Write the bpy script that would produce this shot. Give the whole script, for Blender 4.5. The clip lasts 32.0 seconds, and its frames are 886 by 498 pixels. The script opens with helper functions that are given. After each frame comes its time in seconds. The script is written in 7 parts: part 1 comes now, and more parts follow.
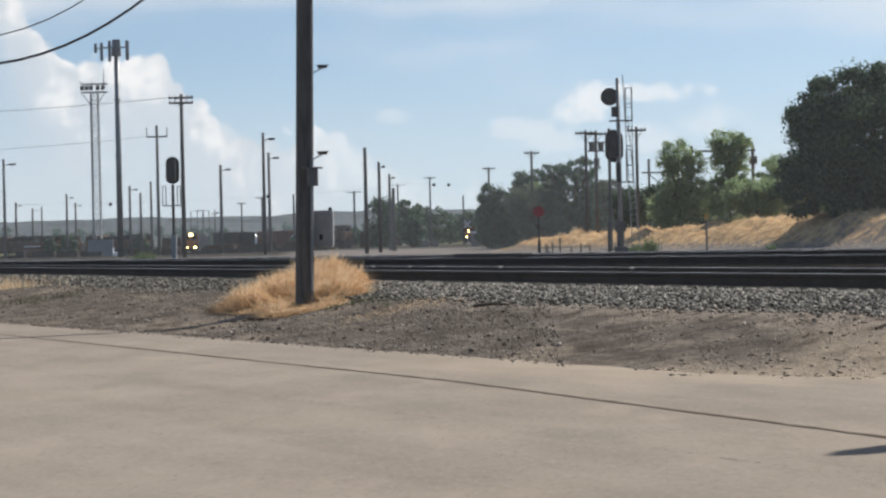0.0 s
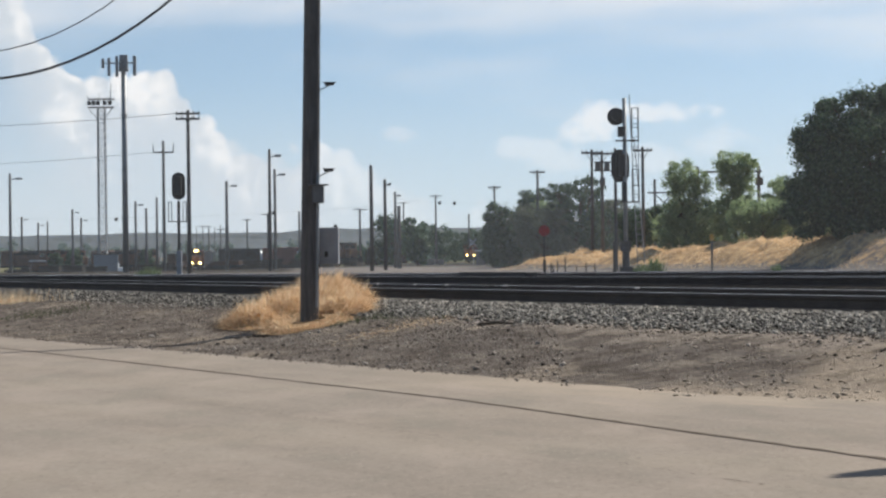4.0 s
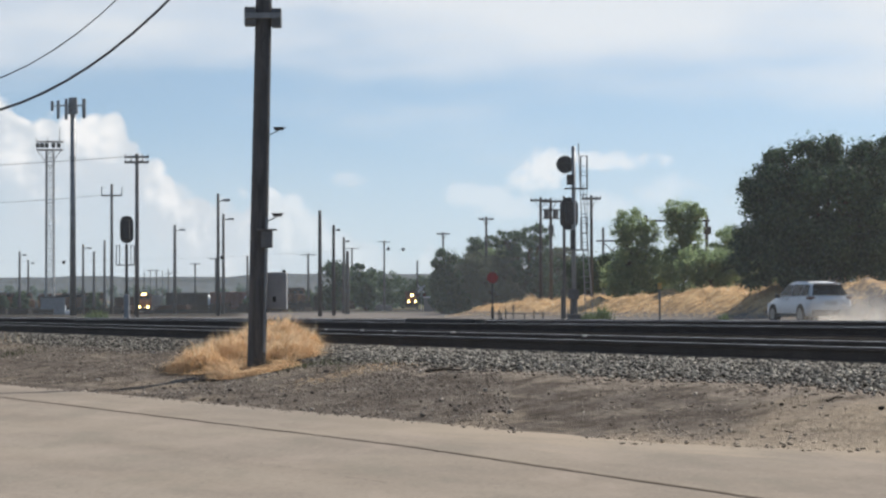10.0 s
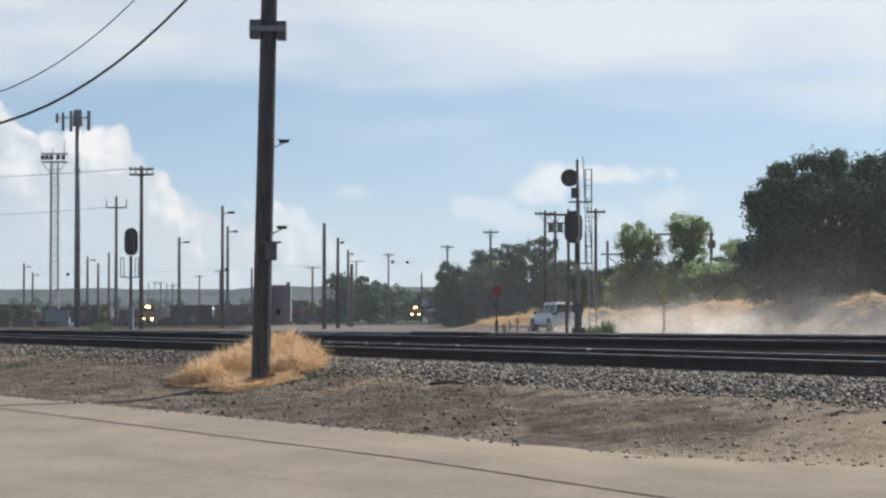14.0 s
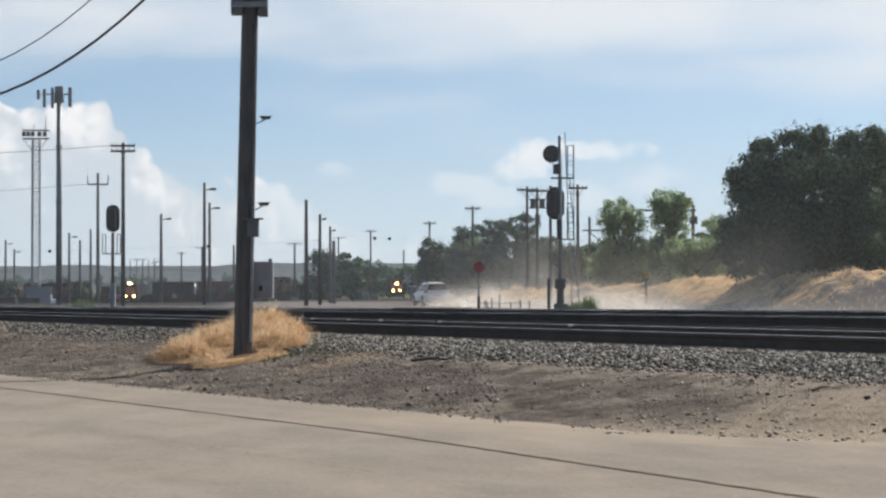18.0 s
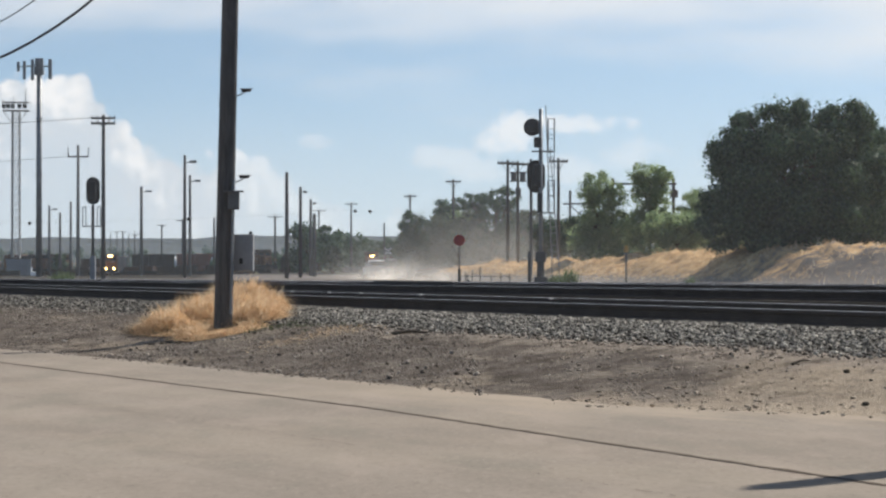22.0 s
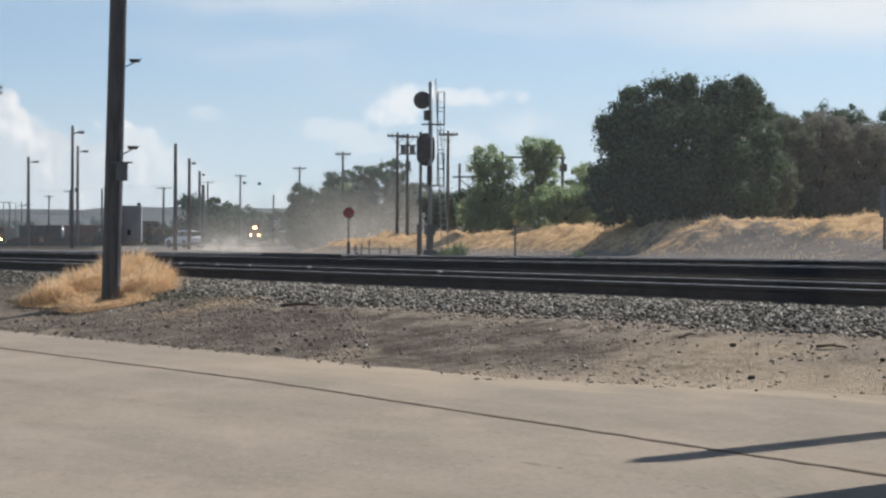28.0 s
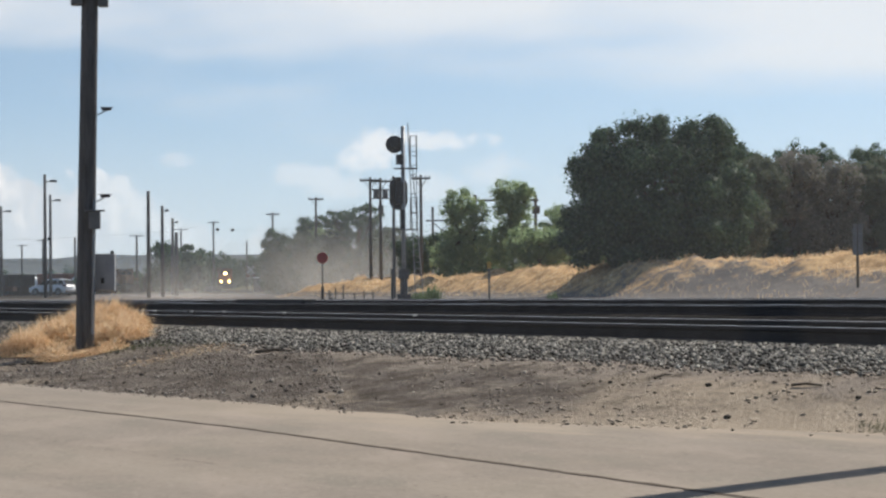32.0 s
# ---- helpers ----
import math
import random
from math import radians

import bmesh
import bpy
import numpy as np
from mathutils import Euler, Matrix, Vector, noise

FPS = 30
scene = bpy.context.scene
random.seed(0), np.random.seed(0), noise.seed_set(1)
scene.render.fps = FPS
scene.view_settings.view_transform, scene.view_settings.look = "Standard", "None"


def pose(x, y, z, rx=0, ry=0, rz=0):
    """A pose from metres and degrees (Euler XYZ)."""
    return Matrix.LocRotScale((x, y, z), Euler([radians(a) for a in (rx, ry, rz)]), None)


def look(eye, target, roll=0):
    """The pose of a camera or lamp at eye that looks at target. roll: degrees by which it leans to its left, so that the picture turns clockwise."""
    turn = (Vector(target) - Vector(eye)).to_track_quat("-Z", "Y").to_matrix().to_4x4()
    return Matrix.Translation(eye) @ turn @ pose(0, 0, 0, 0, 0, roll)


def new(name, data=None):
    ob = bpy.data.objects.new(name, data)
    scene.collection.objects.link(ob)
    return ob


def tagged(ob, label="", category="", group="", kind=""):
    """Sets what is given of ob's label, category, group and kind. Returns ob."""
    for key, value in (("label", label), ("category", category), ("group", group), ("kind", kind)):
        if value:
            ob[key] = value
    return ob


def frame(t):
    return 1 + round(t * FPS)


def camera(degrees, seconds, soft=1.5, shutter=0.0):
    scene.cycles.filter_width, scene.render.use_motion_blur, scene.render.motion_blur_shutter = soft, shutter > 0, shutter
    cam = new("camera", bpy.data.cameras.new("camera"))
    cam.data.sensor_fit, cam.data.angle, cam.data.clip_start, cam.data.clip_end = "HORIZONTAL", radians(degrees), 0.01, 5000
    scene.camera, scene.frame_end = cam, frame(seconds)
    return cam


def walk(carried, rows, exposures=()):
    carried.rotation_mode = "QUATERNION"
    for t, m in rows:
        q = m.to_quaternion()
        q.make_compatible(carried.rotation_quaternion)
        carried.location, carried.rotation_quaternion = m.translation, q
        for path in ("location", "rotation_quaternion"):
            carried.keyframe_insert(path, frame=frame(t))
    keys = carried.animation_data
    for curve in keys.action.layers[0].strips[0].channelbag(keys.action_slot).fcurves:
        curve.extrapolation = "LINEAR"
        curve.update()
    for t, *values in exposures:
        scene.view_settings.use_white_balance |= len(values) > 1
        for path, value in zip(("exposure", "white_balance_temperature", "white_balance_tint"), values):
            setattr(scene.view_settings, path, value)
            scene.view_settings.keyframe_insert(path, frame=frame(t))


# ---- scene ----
EYE = 1.1
cam = camera(20.66, 32.0, soft=2.4)
# seconds, turn to the left, tilt up, lean
TURNS = [
    (0.0, 0.734, -0.244, 1.234), (0.5, 0.794, -0.300, 1.474), (1.0, 1.024, -0.278, 1.540),
    (1.5, 0.544, -0.266, 1.381), (2.0, 0.415, -0.287, 1.321), (2.5, 0.713, -0.269, 1.315),
    (3.0, 0.827, 0.015, 0.958), (3.5, 0.807, 0.125, 0.746), (5.5, 0.935, 0.397, 0.648),
    (6.0, 0.695, 0.413, 0.591), (6.5, 0.454, 0.558, 0.260), (7.0, 0.427, 0.957, 0.129),
    (7.5, 0.531, 1.148, 0.294), (8.0, 0.085, 1.040, 0.641), (8.5, -0.370, 0.955, 0.513),
    (9.0, -0.529, 1.126, 0.321), (9.5, -0.455, 1.176, 0.261), (10.0, -0.365, 1.269, 0.164),
    (10.5, -0.138, 1.168, -0.001), (11.0, 0.159, 1.212, -0.208), (11.5, 0.028, 1.418, -0.441),
    (12.0, -0.096, 1.480, -0.480), (12.5, -0.070, 1.588, -0.300), (13.0, 0.000, 1.718, -0.000),
    (13.5, -0.267, 1.701, 0.095), (14.0, -0.267, 1.576, 0.010), (14.5, -0.261, 1.570, -0.021),
    (15.0, -0.361, 1.464, -0.035), (15.5, -0.467, 1.244, -0.027), (17.5, -0.537, 1.049, 0.157),
    (18.0, -0.687, 1.017, 0.099), (18.5, -0.787, 0.992, 0.105), (19.0, -0.855, 0.896, 0.181),
    (19.5, -0.968, 0.883, 0.189), (20.0, -1.050, 0.808, 0.241), (20.5, -1.082, 0.724, 0.288),
    (21.0, -1.059, 0.646, 0.240), (21.5, -1.068, 0.538, 0.116), (22.0, -1.147, 0.382, -0.005),
    (22.5, -1.350, 0.197, 0.010), (23.0, -1.581, -0.345, 0.339), (23.5, -1.885, -0.785, 0.388),
    (24.0, -2.281, -0.594, 0.251), (24.5, -2.753, -0.342, 0.020), (25.0, -2.790, -0.176, -0.110),
    (25.5, -3.009, -0.208, -0.193), (27.5, -3.678, -0.361, -0.240), (28.0, -3.757, -0.254, -0.289),
    (28.5, -3.957, -0.243, -0.469), (29.0, -4.227, -0.298, -0.628), (29.5, -4.312, -0.225, -0.449),
    (30.0, -4.273, 0.047, -0.102), (30.5, -4.221, 0.430, 0.248), (31.0, -4.247, 0.514, 0.273),
    (31.5, -4.291, 0.534, 0.292), (32.0, -4.370, 0.775, 0.505),
]
walk(cam, [(t, pose(0, 0, EYE, 90 + tilt, lean, turn)) for t, turn, tilt, lean in TURNS])

# ---- world, sun, exposure ----
SUN_AZ, SUN_EL = 45.0, 42.0      # degrees right of straight ahead, above the horizon


def link(nt, a, b):
    nt.links.new(a, b)


def calc(nt, op, a, b=None, c=None, clamp=False):
    n = nt.nodes.new("ShaderNodeMath")
    n.operation, n.use_clamp = op, clamp
    for k, v in enumerate((a, b, c)):
        if v is None:
            continue
        if isinstance(v, (int, float)):
            n.inputs[k].default_value = v
        else:
            nt.links.new(v, n.inputs[k])
    return n.outputs[0]


def smooth(nt, x, lo, hi):
    n = nt.nodes.new("ShaderNodeMapRange")
    n.interpolation_type = "SMOOTHSTEP"
    nt.links.new(x, n.inputs[0])
    n.inputs[1].default_value, n.inputs[2].default_value = lo, hi
    return n.outputs[0]


def mixed(nt, fac, a, b):
    n = nt.nodes.new("ShaderNodeMix")
    n.data_type = "RGBA"
    if isinstance(fac, (int, float)):
        n.inputs[0].default_value = fac
    else:
        nt.links.new(fac, n.inputs[0])
    for k, v in ((6, a), (7, b)):
        if isinstance(v, tuple):
            n.inputs[k].default_value = (*v, 1) if len(v) == 3 else v
        else:
            nt.links.new(v, n.inputs[k])
    return n.outputs[2]


def grain(nt, vec, scale, detail=4.0, rough=0.55, stretch=None):
    if stretch:
        m = nt.nodes.new("ShaderNodeMapping")
        m.inputs[3].default_value = stretch
        nt.links.new(vec, m.inputs[0])
        vec = m.outputs[0]
    n = nt.nodes.new("ShaderNodeTexNoise")
    n.inputs["Scale"].default_value, n.inputs["Detail"].default_value, n.inputs["Roughness"].default_value = scale, detail, rough
    nt.links.new(vec, n.inputs["Vector"])
    return n.outputs[0]


def make_world():
    world = bpy.data.worlds.new("sky")
    scene.world = world
    world.use_nodes = True
    nt = world.node_tree
    nt.nodes.clear()
    sky = nt.nodes.new("ShaderNodeTexSky")
    sky.sky_type, sky.sun_disc = "NISHITA", False
    sky.sun_elevation, sky.sun_rotation = radians(SUN_EL), radians(SUN_AZ)
    sky.air_density, sky.dust_density, sky.ozone_density = 1.0, 0.8, 1.0
    tc = nt.nodes.new("ShaderNodeTexCoord")
    sep = nt.nodes.new("ShaderNodeSeparateXYZ")
    link(nt, tc.outputs["Generated"], sep.inputs[0])
    # the clear air overhead reaches low between the clouds
    lift = nt.nodes.new("ShaderNodeCombineXYZ")
    link(nt, sep.outputs[0], lift.inputs[0]), link(nt, sep.outputs[1], lift.inputs[1])
    link(nt, calc(nt, "MULTIPLY_ADD", sep.outputs[2], 1.4, 0.11), lift.inputs[2])
    link(nt, lift.outputs[0], sky.inputs[0])
    ahead = calc(nt, "MAXIMUM", sep.outputs[1], 0.05)
    front = smooth(nt, sep.outputs[1], 0.3, 0.7)
    u = calc(nt, "MULTIPLY", calc(nt, "DIVIDE", sep.outputs[0], ahead), 4.3)     # about 13.3 degrees to the unit
    v = calc(nt, "MULTIPLY", calc(nt, "DIVIDE", sep.outputs[2], ahead), 4.3)
    uv = nt.nodes.new("ShaderNodeCombineXYZ")
    link(nt, u, uv.inputs[0]), link(nt, v, uv.inputs[1])
    puff = grain(nt, uv.outputs[0], 9.0, 7.0, 0.6)
    big = grain(nt, uv.outputs[0], 3.0, 5.0, 0.55)
    # heap cloud towering over the yard, its top edge falling away to the right
    edge = nt.nodes.new("ShaderNodeFloatCurve")
    curve = edge.mapping.curves[0]
    pts = [(0.0, 0.6), (0.076, 0.435), (0.123, 0.365), (0.16, 0.338), (0.2, 0.345), (0.256, 0.336), (0.294, 0.345), (0.325, 0.328), (0.36, 0.3), (0.41, 0.25), (0.45, 0.215), (0.5, 0.198), (0.56, 0.2), (0.61, 0.205), (0.655, 0.182), (0.7, 0.15), (0.8, 0.12), (1.0, 0.09)]
    for k, (a, b) in enumerate(pts):
        if k < 2:
            curve.points[k].location = (a, b)
        else:
            curve.points.new(a, b)
    curve.points[0].location, curve.points[1].location = pts[0], pts[1]
    edge.mapping.update()
    link(nt, calc(nt, "ADD", u, 0.86), edge.inputs["Value"])
    # rounded billows at two sizes
    warp = nt.nodes.new("ShaderNodeVectorMath")
    warp.operation = "MULTIPLY_ADD"
    shaken = nt.nodes.new("ShaderNodeTexNoise")
    shaken.inputs["Scale"].default_value = 14.0
    link(nt, uv.outputs[0], shaken.inputs["Vector"])
    link(nt, shaken.outputs["Color"], warp.inputs[0])
    warp.inputs[1].default_value = (0.035, 0.035, 0.0)
    link(nt, uv.outputs[0], warp.inputs[2])

    def billow(scale):
        n = nt.nodes.new("ShaderNodeTexVoronoi")
        n.feature = "SMOOTH_F1"
        n.inputs["Scale"].default_value = scale
        n.inputs["Smoothness"].default_value = 0.25
        link(nt, warp.outputs[0], n.inputs["Vector"])
        return calc(nt, "SUBTRACT", 0.4, n.outputs["Distance"])
    round_1, round_2 = billow(12.0), billow(27.0)
    billows = calc(nt, "ADD", calc(nt, "MULTIPLY", round_1, 0.055), calc(nt, "MULTIPLY", round_2, 0.05))
    lumps = calc(nt, "ADD", billows, calc(nt, "MULTIPLY", calc(nt, "SUBTRACT", puff, 0.5), 0.08))
    depth = calc(nt, "ADD", calc(nt, "SUBTRACT", edge.outputs[0], v), lumps)
    heap = smooth(nt, depth, -0.004, 0.02)
    fade = smooth(nt, depth, 0.32, 0.02)
    heap = calc(nt, "MULTIPLY", heap, calc(nt, "MULTIPLY_ADD", fade, 0.7, 0.3))
    heap = calc(nt, "MULTIPLY", heap, calc(nt, "MULTIPLY_ADD", smooth(nt, u, -0.12, -0.42), 0.7, 0.3))

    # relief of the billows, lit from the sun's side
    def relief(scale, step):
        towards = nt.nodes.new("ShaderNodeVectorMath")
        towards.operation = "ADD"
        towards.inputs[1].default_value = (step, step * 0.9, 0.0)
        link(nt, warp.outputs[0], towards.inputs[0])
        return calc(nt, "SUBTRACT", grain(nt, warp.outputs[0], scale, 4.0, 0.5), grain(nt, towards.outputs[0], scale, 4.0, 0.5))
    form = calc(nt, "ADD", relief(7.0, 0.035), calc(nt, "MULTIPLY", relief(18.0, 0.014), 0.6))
    # small cloud further right
    def scrap(u0, v0, wide, high):
        du = calc(nt, "DIVIDE", calc(nt, "SUBTRACT", u, u0), wide)
        dv = calc(nt, "DIVIDE", calc(nt, "SUBTRACT", v, v0), high)
        r2 = calc(nt, "ADD", calc(nt, "MULTIPLY", du, du), calc(nt, "MULTIPLY", dv, dv))
        return smooth(nt, calc(nt, "ADD", r2, calc(nt, "MULTIPLY", calc(nt, "SUBTRACT", puff, 0.5), 6.5)), 1.15, 0.0)
    small = calc(nt, "MAXIMUM", scrap(0.2, 0.232, 0.06, 0.042), calc(nt, "MULTIPLY", scrap(0.335, 0.25, 0.085, 0.019), 0.85))
    for u0, v0, wide, high, thick in ((0.08, 0.19, 0.06, 0.022, 0.45), (-0.14, 0.22, 0.035, 0.016, 0.4), (0.43, 0.2, 0.07, 0.03, 0.4), (0.6, 0.19, 0.06, 0.03, 0.4), (0.25, 0.17, 0.16, 0.025, 0.4)):
        small = calc(nt, "MAXIMUM", small, calc(nt, "MULTIPLY", scrap(u0, v0, wide, high), thick))
    # thin high veil, streaked sideways, thicker upwards and to the right
    streak = grain(nt, uv.outputs[0], 2.6, 6.0, 0.5, (0.45, 2.2, 1.0))
    veil = smooth(nt, calc(nt, "ADD", calc(nt, "MULTIPLY_ADD", v, 1.5, calc(nt, "MULTIPLY", u, 0.08)), calc(nt, "MULTIPLY", calc(nt, "SUBTRACT", streak, 0.5), 1.1)), 0.44, 0.84)
    veil = calc(nt, "MULTIPLY", calc(nt, "MULTIPLY", veil, front), calc(nt, "MULTIPLY_ADD", smooth(nt, v, 1.6, 0.8), 0.75, 0.25))
    low = smooth(nt, v, 0.36, 0.02)
    haze = calc(nt, "MULTIPLY", low, calc(nt, "MULTIPLY_ADD", big, 0.5, 0.5))
    clean = nt.nodes.new("ShaderNodeVectorMath")
    clean.operation = "MULTIPLY"
    clean.inputs[1].default_value = (0.955, 1.01, 0.985)
    link(nt, sky.outputs[0], clean.inputs[0])
    blue = clean.outputs[0]
    col = mixed(nt, calc(nt, "MULTIPLY", haze, 0.9), blue, (6.1, 6.6, 7.0))
    col = mixed(nt, calc(nt, "MULTIPLY", veil, 0.87), col, (7.6, 7.8, 8.0))
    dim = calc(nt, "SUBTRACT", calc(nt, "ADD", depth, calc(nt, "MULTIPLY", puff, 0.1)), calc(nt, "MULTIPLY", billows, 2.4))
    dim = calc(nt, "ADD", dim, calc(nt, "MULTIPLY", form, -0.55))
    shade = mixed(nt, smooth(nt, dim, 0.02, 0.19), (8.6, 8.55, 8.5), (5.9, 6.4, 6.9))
    cloud = calc(nt, "MULTIPLY", calc(nt, "MAXIMUM", heap, calc(nt, "MULTIPLY", small, 0.74)), front)
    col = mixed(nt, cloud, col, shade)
    bg = nt.nodes.new("ShaderNodeBackground")
    bg.inputs[1].default_value = 0.113
    out = nt.nodes.new("ShaderNodeOutputWorld")
    link(nt, col, bg.inputs[0]), link(nt, bg.outputs[0], out.inputs[0])


make_world()
sun = bpy.data.lights.new("sun", "SUN")
sun.energy, sun.angle, sun.color = 5.6, radians(0.6), (1.0, 0.935, 0.845)
a, e = radians(SUN_AZ), radians(SUN_EL)
new("sun", sun).matrix_world = look((60 * math.sin(a), 60 * math.cos(a), 60 * math.tan(e)), (0, 0, 0))
scene.view_settings.exposure = 0.0
scene.cycles.transparent_max_bounces = 24

# ---- materials ----


def along_road(nt, vec, wide, long):
    """Coordinates drawn out along the road, which runs 25 degrees left of straight ahead."""
    sep = nt.nodes.new("ShaderNodeSeparateXYZ")
    link(nt, vec, sep.inputs[0])
    s, c = math.sin(radians(27)), math.cos(radians(27))
    across = calc(nt, "ADD", calc(nt, "MULTIPLY", sep.outputs[0], c * wide), calc(nt, "MULTIPLY", sep.outputs[1], s * wide))
    along = calc(nt, "ADD", calc(nt, "MULTIPLY", sep.outputs[0], -s * long), calc(nt, "MULTIPLY", sep.outputs[1], c * long))
    out = nt.nodes.new("ShaderNodeCombineXYZ")
    link(nt, across, out.inputs[0]), link(nt, along, out.inputs[1])
    return out.outputs[0]


def surface(name, dark, light, scale=3.0, fine=40.0, rough=0.85, metal=0.0, bump=0.25, size=0.02, stretch=None, spec=0.35, vary=0.0, lane=False):
    """Two-scale mottled surface between two colours, at real size."""
    m = bpy.data.materials.new(name)
    m.use_nodes = True
    nt = m.node_tree
    b = nt.nodes["Principled BSDF"]
    tc = nt.nodes.new("ShaderNodeTexCoord")
    one = grain(nt, along_road(nt, tc.outputs["Object"], 2.4, 0.3) if lane else tc.outputs["Object"], scale, 5.0, 0.6, stretch)
    two = grain(nt, tc.outputs["Object"], fine, 4.0, 0.65, stretch)
    f = calc(nt, "ADD", calc(nt, "MULTIPLY", one, 0.6), calc(nt, "MULTIPLY", two, 0.4))
    if vary:
        info = nt.nodes.new("ShaderNodeObjectInfo")
        f = calc(nt, "ADD", f, calc(nt, "MULTIPLY", calc(nt, "SUBTRACT", info.outputs["Random"], 0.5), vary))
    f = smooth(nt, f, 0.32, 0.68)
    link(nt, mixed(nt, f, dark, light), b.inputs["Base Color"])
    b.inputs["Metallic"].default_value = metal
    b.inputs["Specular IOR Level"].default_value = spec
    link(nt, calc(nt, "MULTIPLY_ADD", two, 0.25, rough - 0.12, clamp=True), b.inputs["Roughness"])
    if bump:
        bm = nt.nodes.new("ShaderNodeBump")
        bm.inputs["Strength"].default_value, bm.inputs["Distance"].default_value = bump, size
        link(nt, two, bm.inputs["Height"]), link(nt, bm.outputs[0], b.inputs["Normal"])
    return m


def island(name, colours, rough=0.9, through_light=0.0, bump=0.0):
    """Every loose piece of a mesh takes its own shade from the ramp."""
    m = bpy.data.materials.new(name)
    m.use_nodes = True
    nt = m.node_tree
    b = nt.nodes["Principled BSDF"]
    g = nt.nodes.new("ShaderNodeNewGeometry")
    ramp = nt.nodes.new("ShaderNodeValToRGB")
    for k, c in enumerate(colours):
        el = ramp.color_ramp.elements[k] if k < 2 else ramp.color_ramp.elements.new(0.5)
        el.color = (*c, 1)
    for k in range(len(colours)):
        ramp.color_ramp.elements[k].position = k / (len(colours) - 1)
    for k, c in enumerate(colours):
        ramp.color_ramp.elements[k].color = (*c, 1)
    link(nt, g.outputs["Random Per Island"], ramp.inputs[0])
    link(nt, ramp.outputs[0], b.inputs["Base Color"])
    b.inputs["Roughness"].default_value, b.inputs["Specular IOR Level"].default_value = rough, 0.12
    if through_light:
        tr = nt.nodes.new("ShaderNodeBsdfTranslucent")
        mx = nt.nodes.new("ShaderNodeMixShader")
        mx.inputs[0].default_value = through_light
        link(nt, ramp.outputs[0], tr.inputs[0])
        link(nt, b.outputs[0], mx.inputs[1]), link(nt, tr.outputs[0], mx.inputs[2])
        link(nt, mx.outputs[0], nt.nodes["Material Output"].inputs[0])
    return m


def lamp_glow(name, colour, power):
    m = bpy.data.materials.new(name)
    m.use_nodes = True
    b = m.node_tree.nodes["Principled BSDF"]
    b.inputs["Base Color"].default_value = (*colour, 1)
    b.inputs["Emission Color"].default_value = (*colour, 1)
    b.inputs["Emission Strength"].default_value = power
    return m


M_ROAD = surface("concrete_road", (0.236, 0.204, 0.173), (0.294, 0.258, 0.22), 0.6, 30.0, 0.9, 0, 0.25, 0.006, None, 0.0, 0.0, True)
M_SEAL = surface("tar_seal", (0.1, 0.084, 0.07), (0.15, 0.127, 0.105), 2.0, 30.0, 0.9, spec=0.0)
M_RAIL = surface("rail_steel", (0.035, 0.03, 0.03), (0.065, 0.055, 0.052), 2.0, 25.0, 0.75, 0.2, 0.2)
M_HEAD = surface("polished_rail_top", (0.45, 0.46, 0.48), (0.6, 0.6, 0.62), 2.0, 30.0, 0.32, 1.0, 0.05)
M_TIE = surface("creosote_timber", (0.022, 0.017, 0.013), (0.06, 0.047, 0.036), 2.0, 25.0, 0.9, 0, 0.4)
M_BED = surface("oily_ballast", (0.014, 0.013, 0.013), (0.038, 0.036, 0.035), 4.0, 22.0, 0.95, 0, 0.9, 0.05, None, 0.0)
M_SHOULDER = surface("dusty_ballast", (0.085, 0.077, 0.068), (0.2, 0.18, 0.155), 1.6, 18.0, 0.95, 0, 0.9, 0.05, None, 0.0)
M_STONE = island("ballast_stone", [(0.035, 0.032, 0.028), (0.09, 0.083, 0.073), (0.17, 0.158, 0.138), (0.31, 0.285, 0.24), (0.54, 0.5, 0.42)])
M_CLOD = island("shoulder_gravel", [(0.07, 0.057, 0.048), (0.14, 0.117, 0.098), (0.22, 0.187, 0.156), (0.32, 0.275, 0.23), (0.55, 0.49, 0.42)])
M_POLE = surface("weathered_pole_timber", (0.055, 0.053, 0.054), (0.125, 0.122, 0.124), 3.0, 20.0, 0.85, 0, 0.5, 0.02, (6.0, 6.0, 0.5))
M_POLE2 = surface("far_pole_timber", (0.085, 0.083, 0.082), (0.155, 0.15, 0.148), 1.0, 10.0, 0.9, 0, 0.2, 0.02, None, 0.3, 0.3)
M_GREY = surface("galvanised_steel", (0.2, 0.21, 0.22), (0.32, 0.33, 0.34), 2.0, 20.0, 0.55, 0.5, 0.1)
M_BLACK = surface("black_signal_paint", (0.018, 0.018, 0.02), (0.036, 0.036, 0.04), 3.0, 20.0, 0.6)
M_CABINET = surface("grey_cabinet_paint", (0.24, 0.25, 0.265), (0.32, 0.33, 0.345), 3.0, 25.0, 0.6)
M_TRUNK = surface("bark", (0.05, 0.038, 0.028), (0.12, 0.095, 0.07), 4.0, 25.0, 0.95, 0, 0.8)
M_LEAF = island("cottonwood_leaves", [(0.036, 0.062, 0.042), (0.058, 0.098, 0.06), (0.088, 0.142, 0.082), (0.13, 0.2, 0.112)], 0.6, 0.34)
M_LEAF2 = island("young_leaves", [(0.19, 0.27, 0.14), (0.26, 0.345, 0.18), (0.34, 0.42, 0.235)], 0.6, 0.62)
M_LEAF3 = island("dull_leaves", [(0.11, 0.135, 0.095), (0.145, 0.17, 0.115), (0.18, 0.195, 0.145)], 0.7, 0.38)
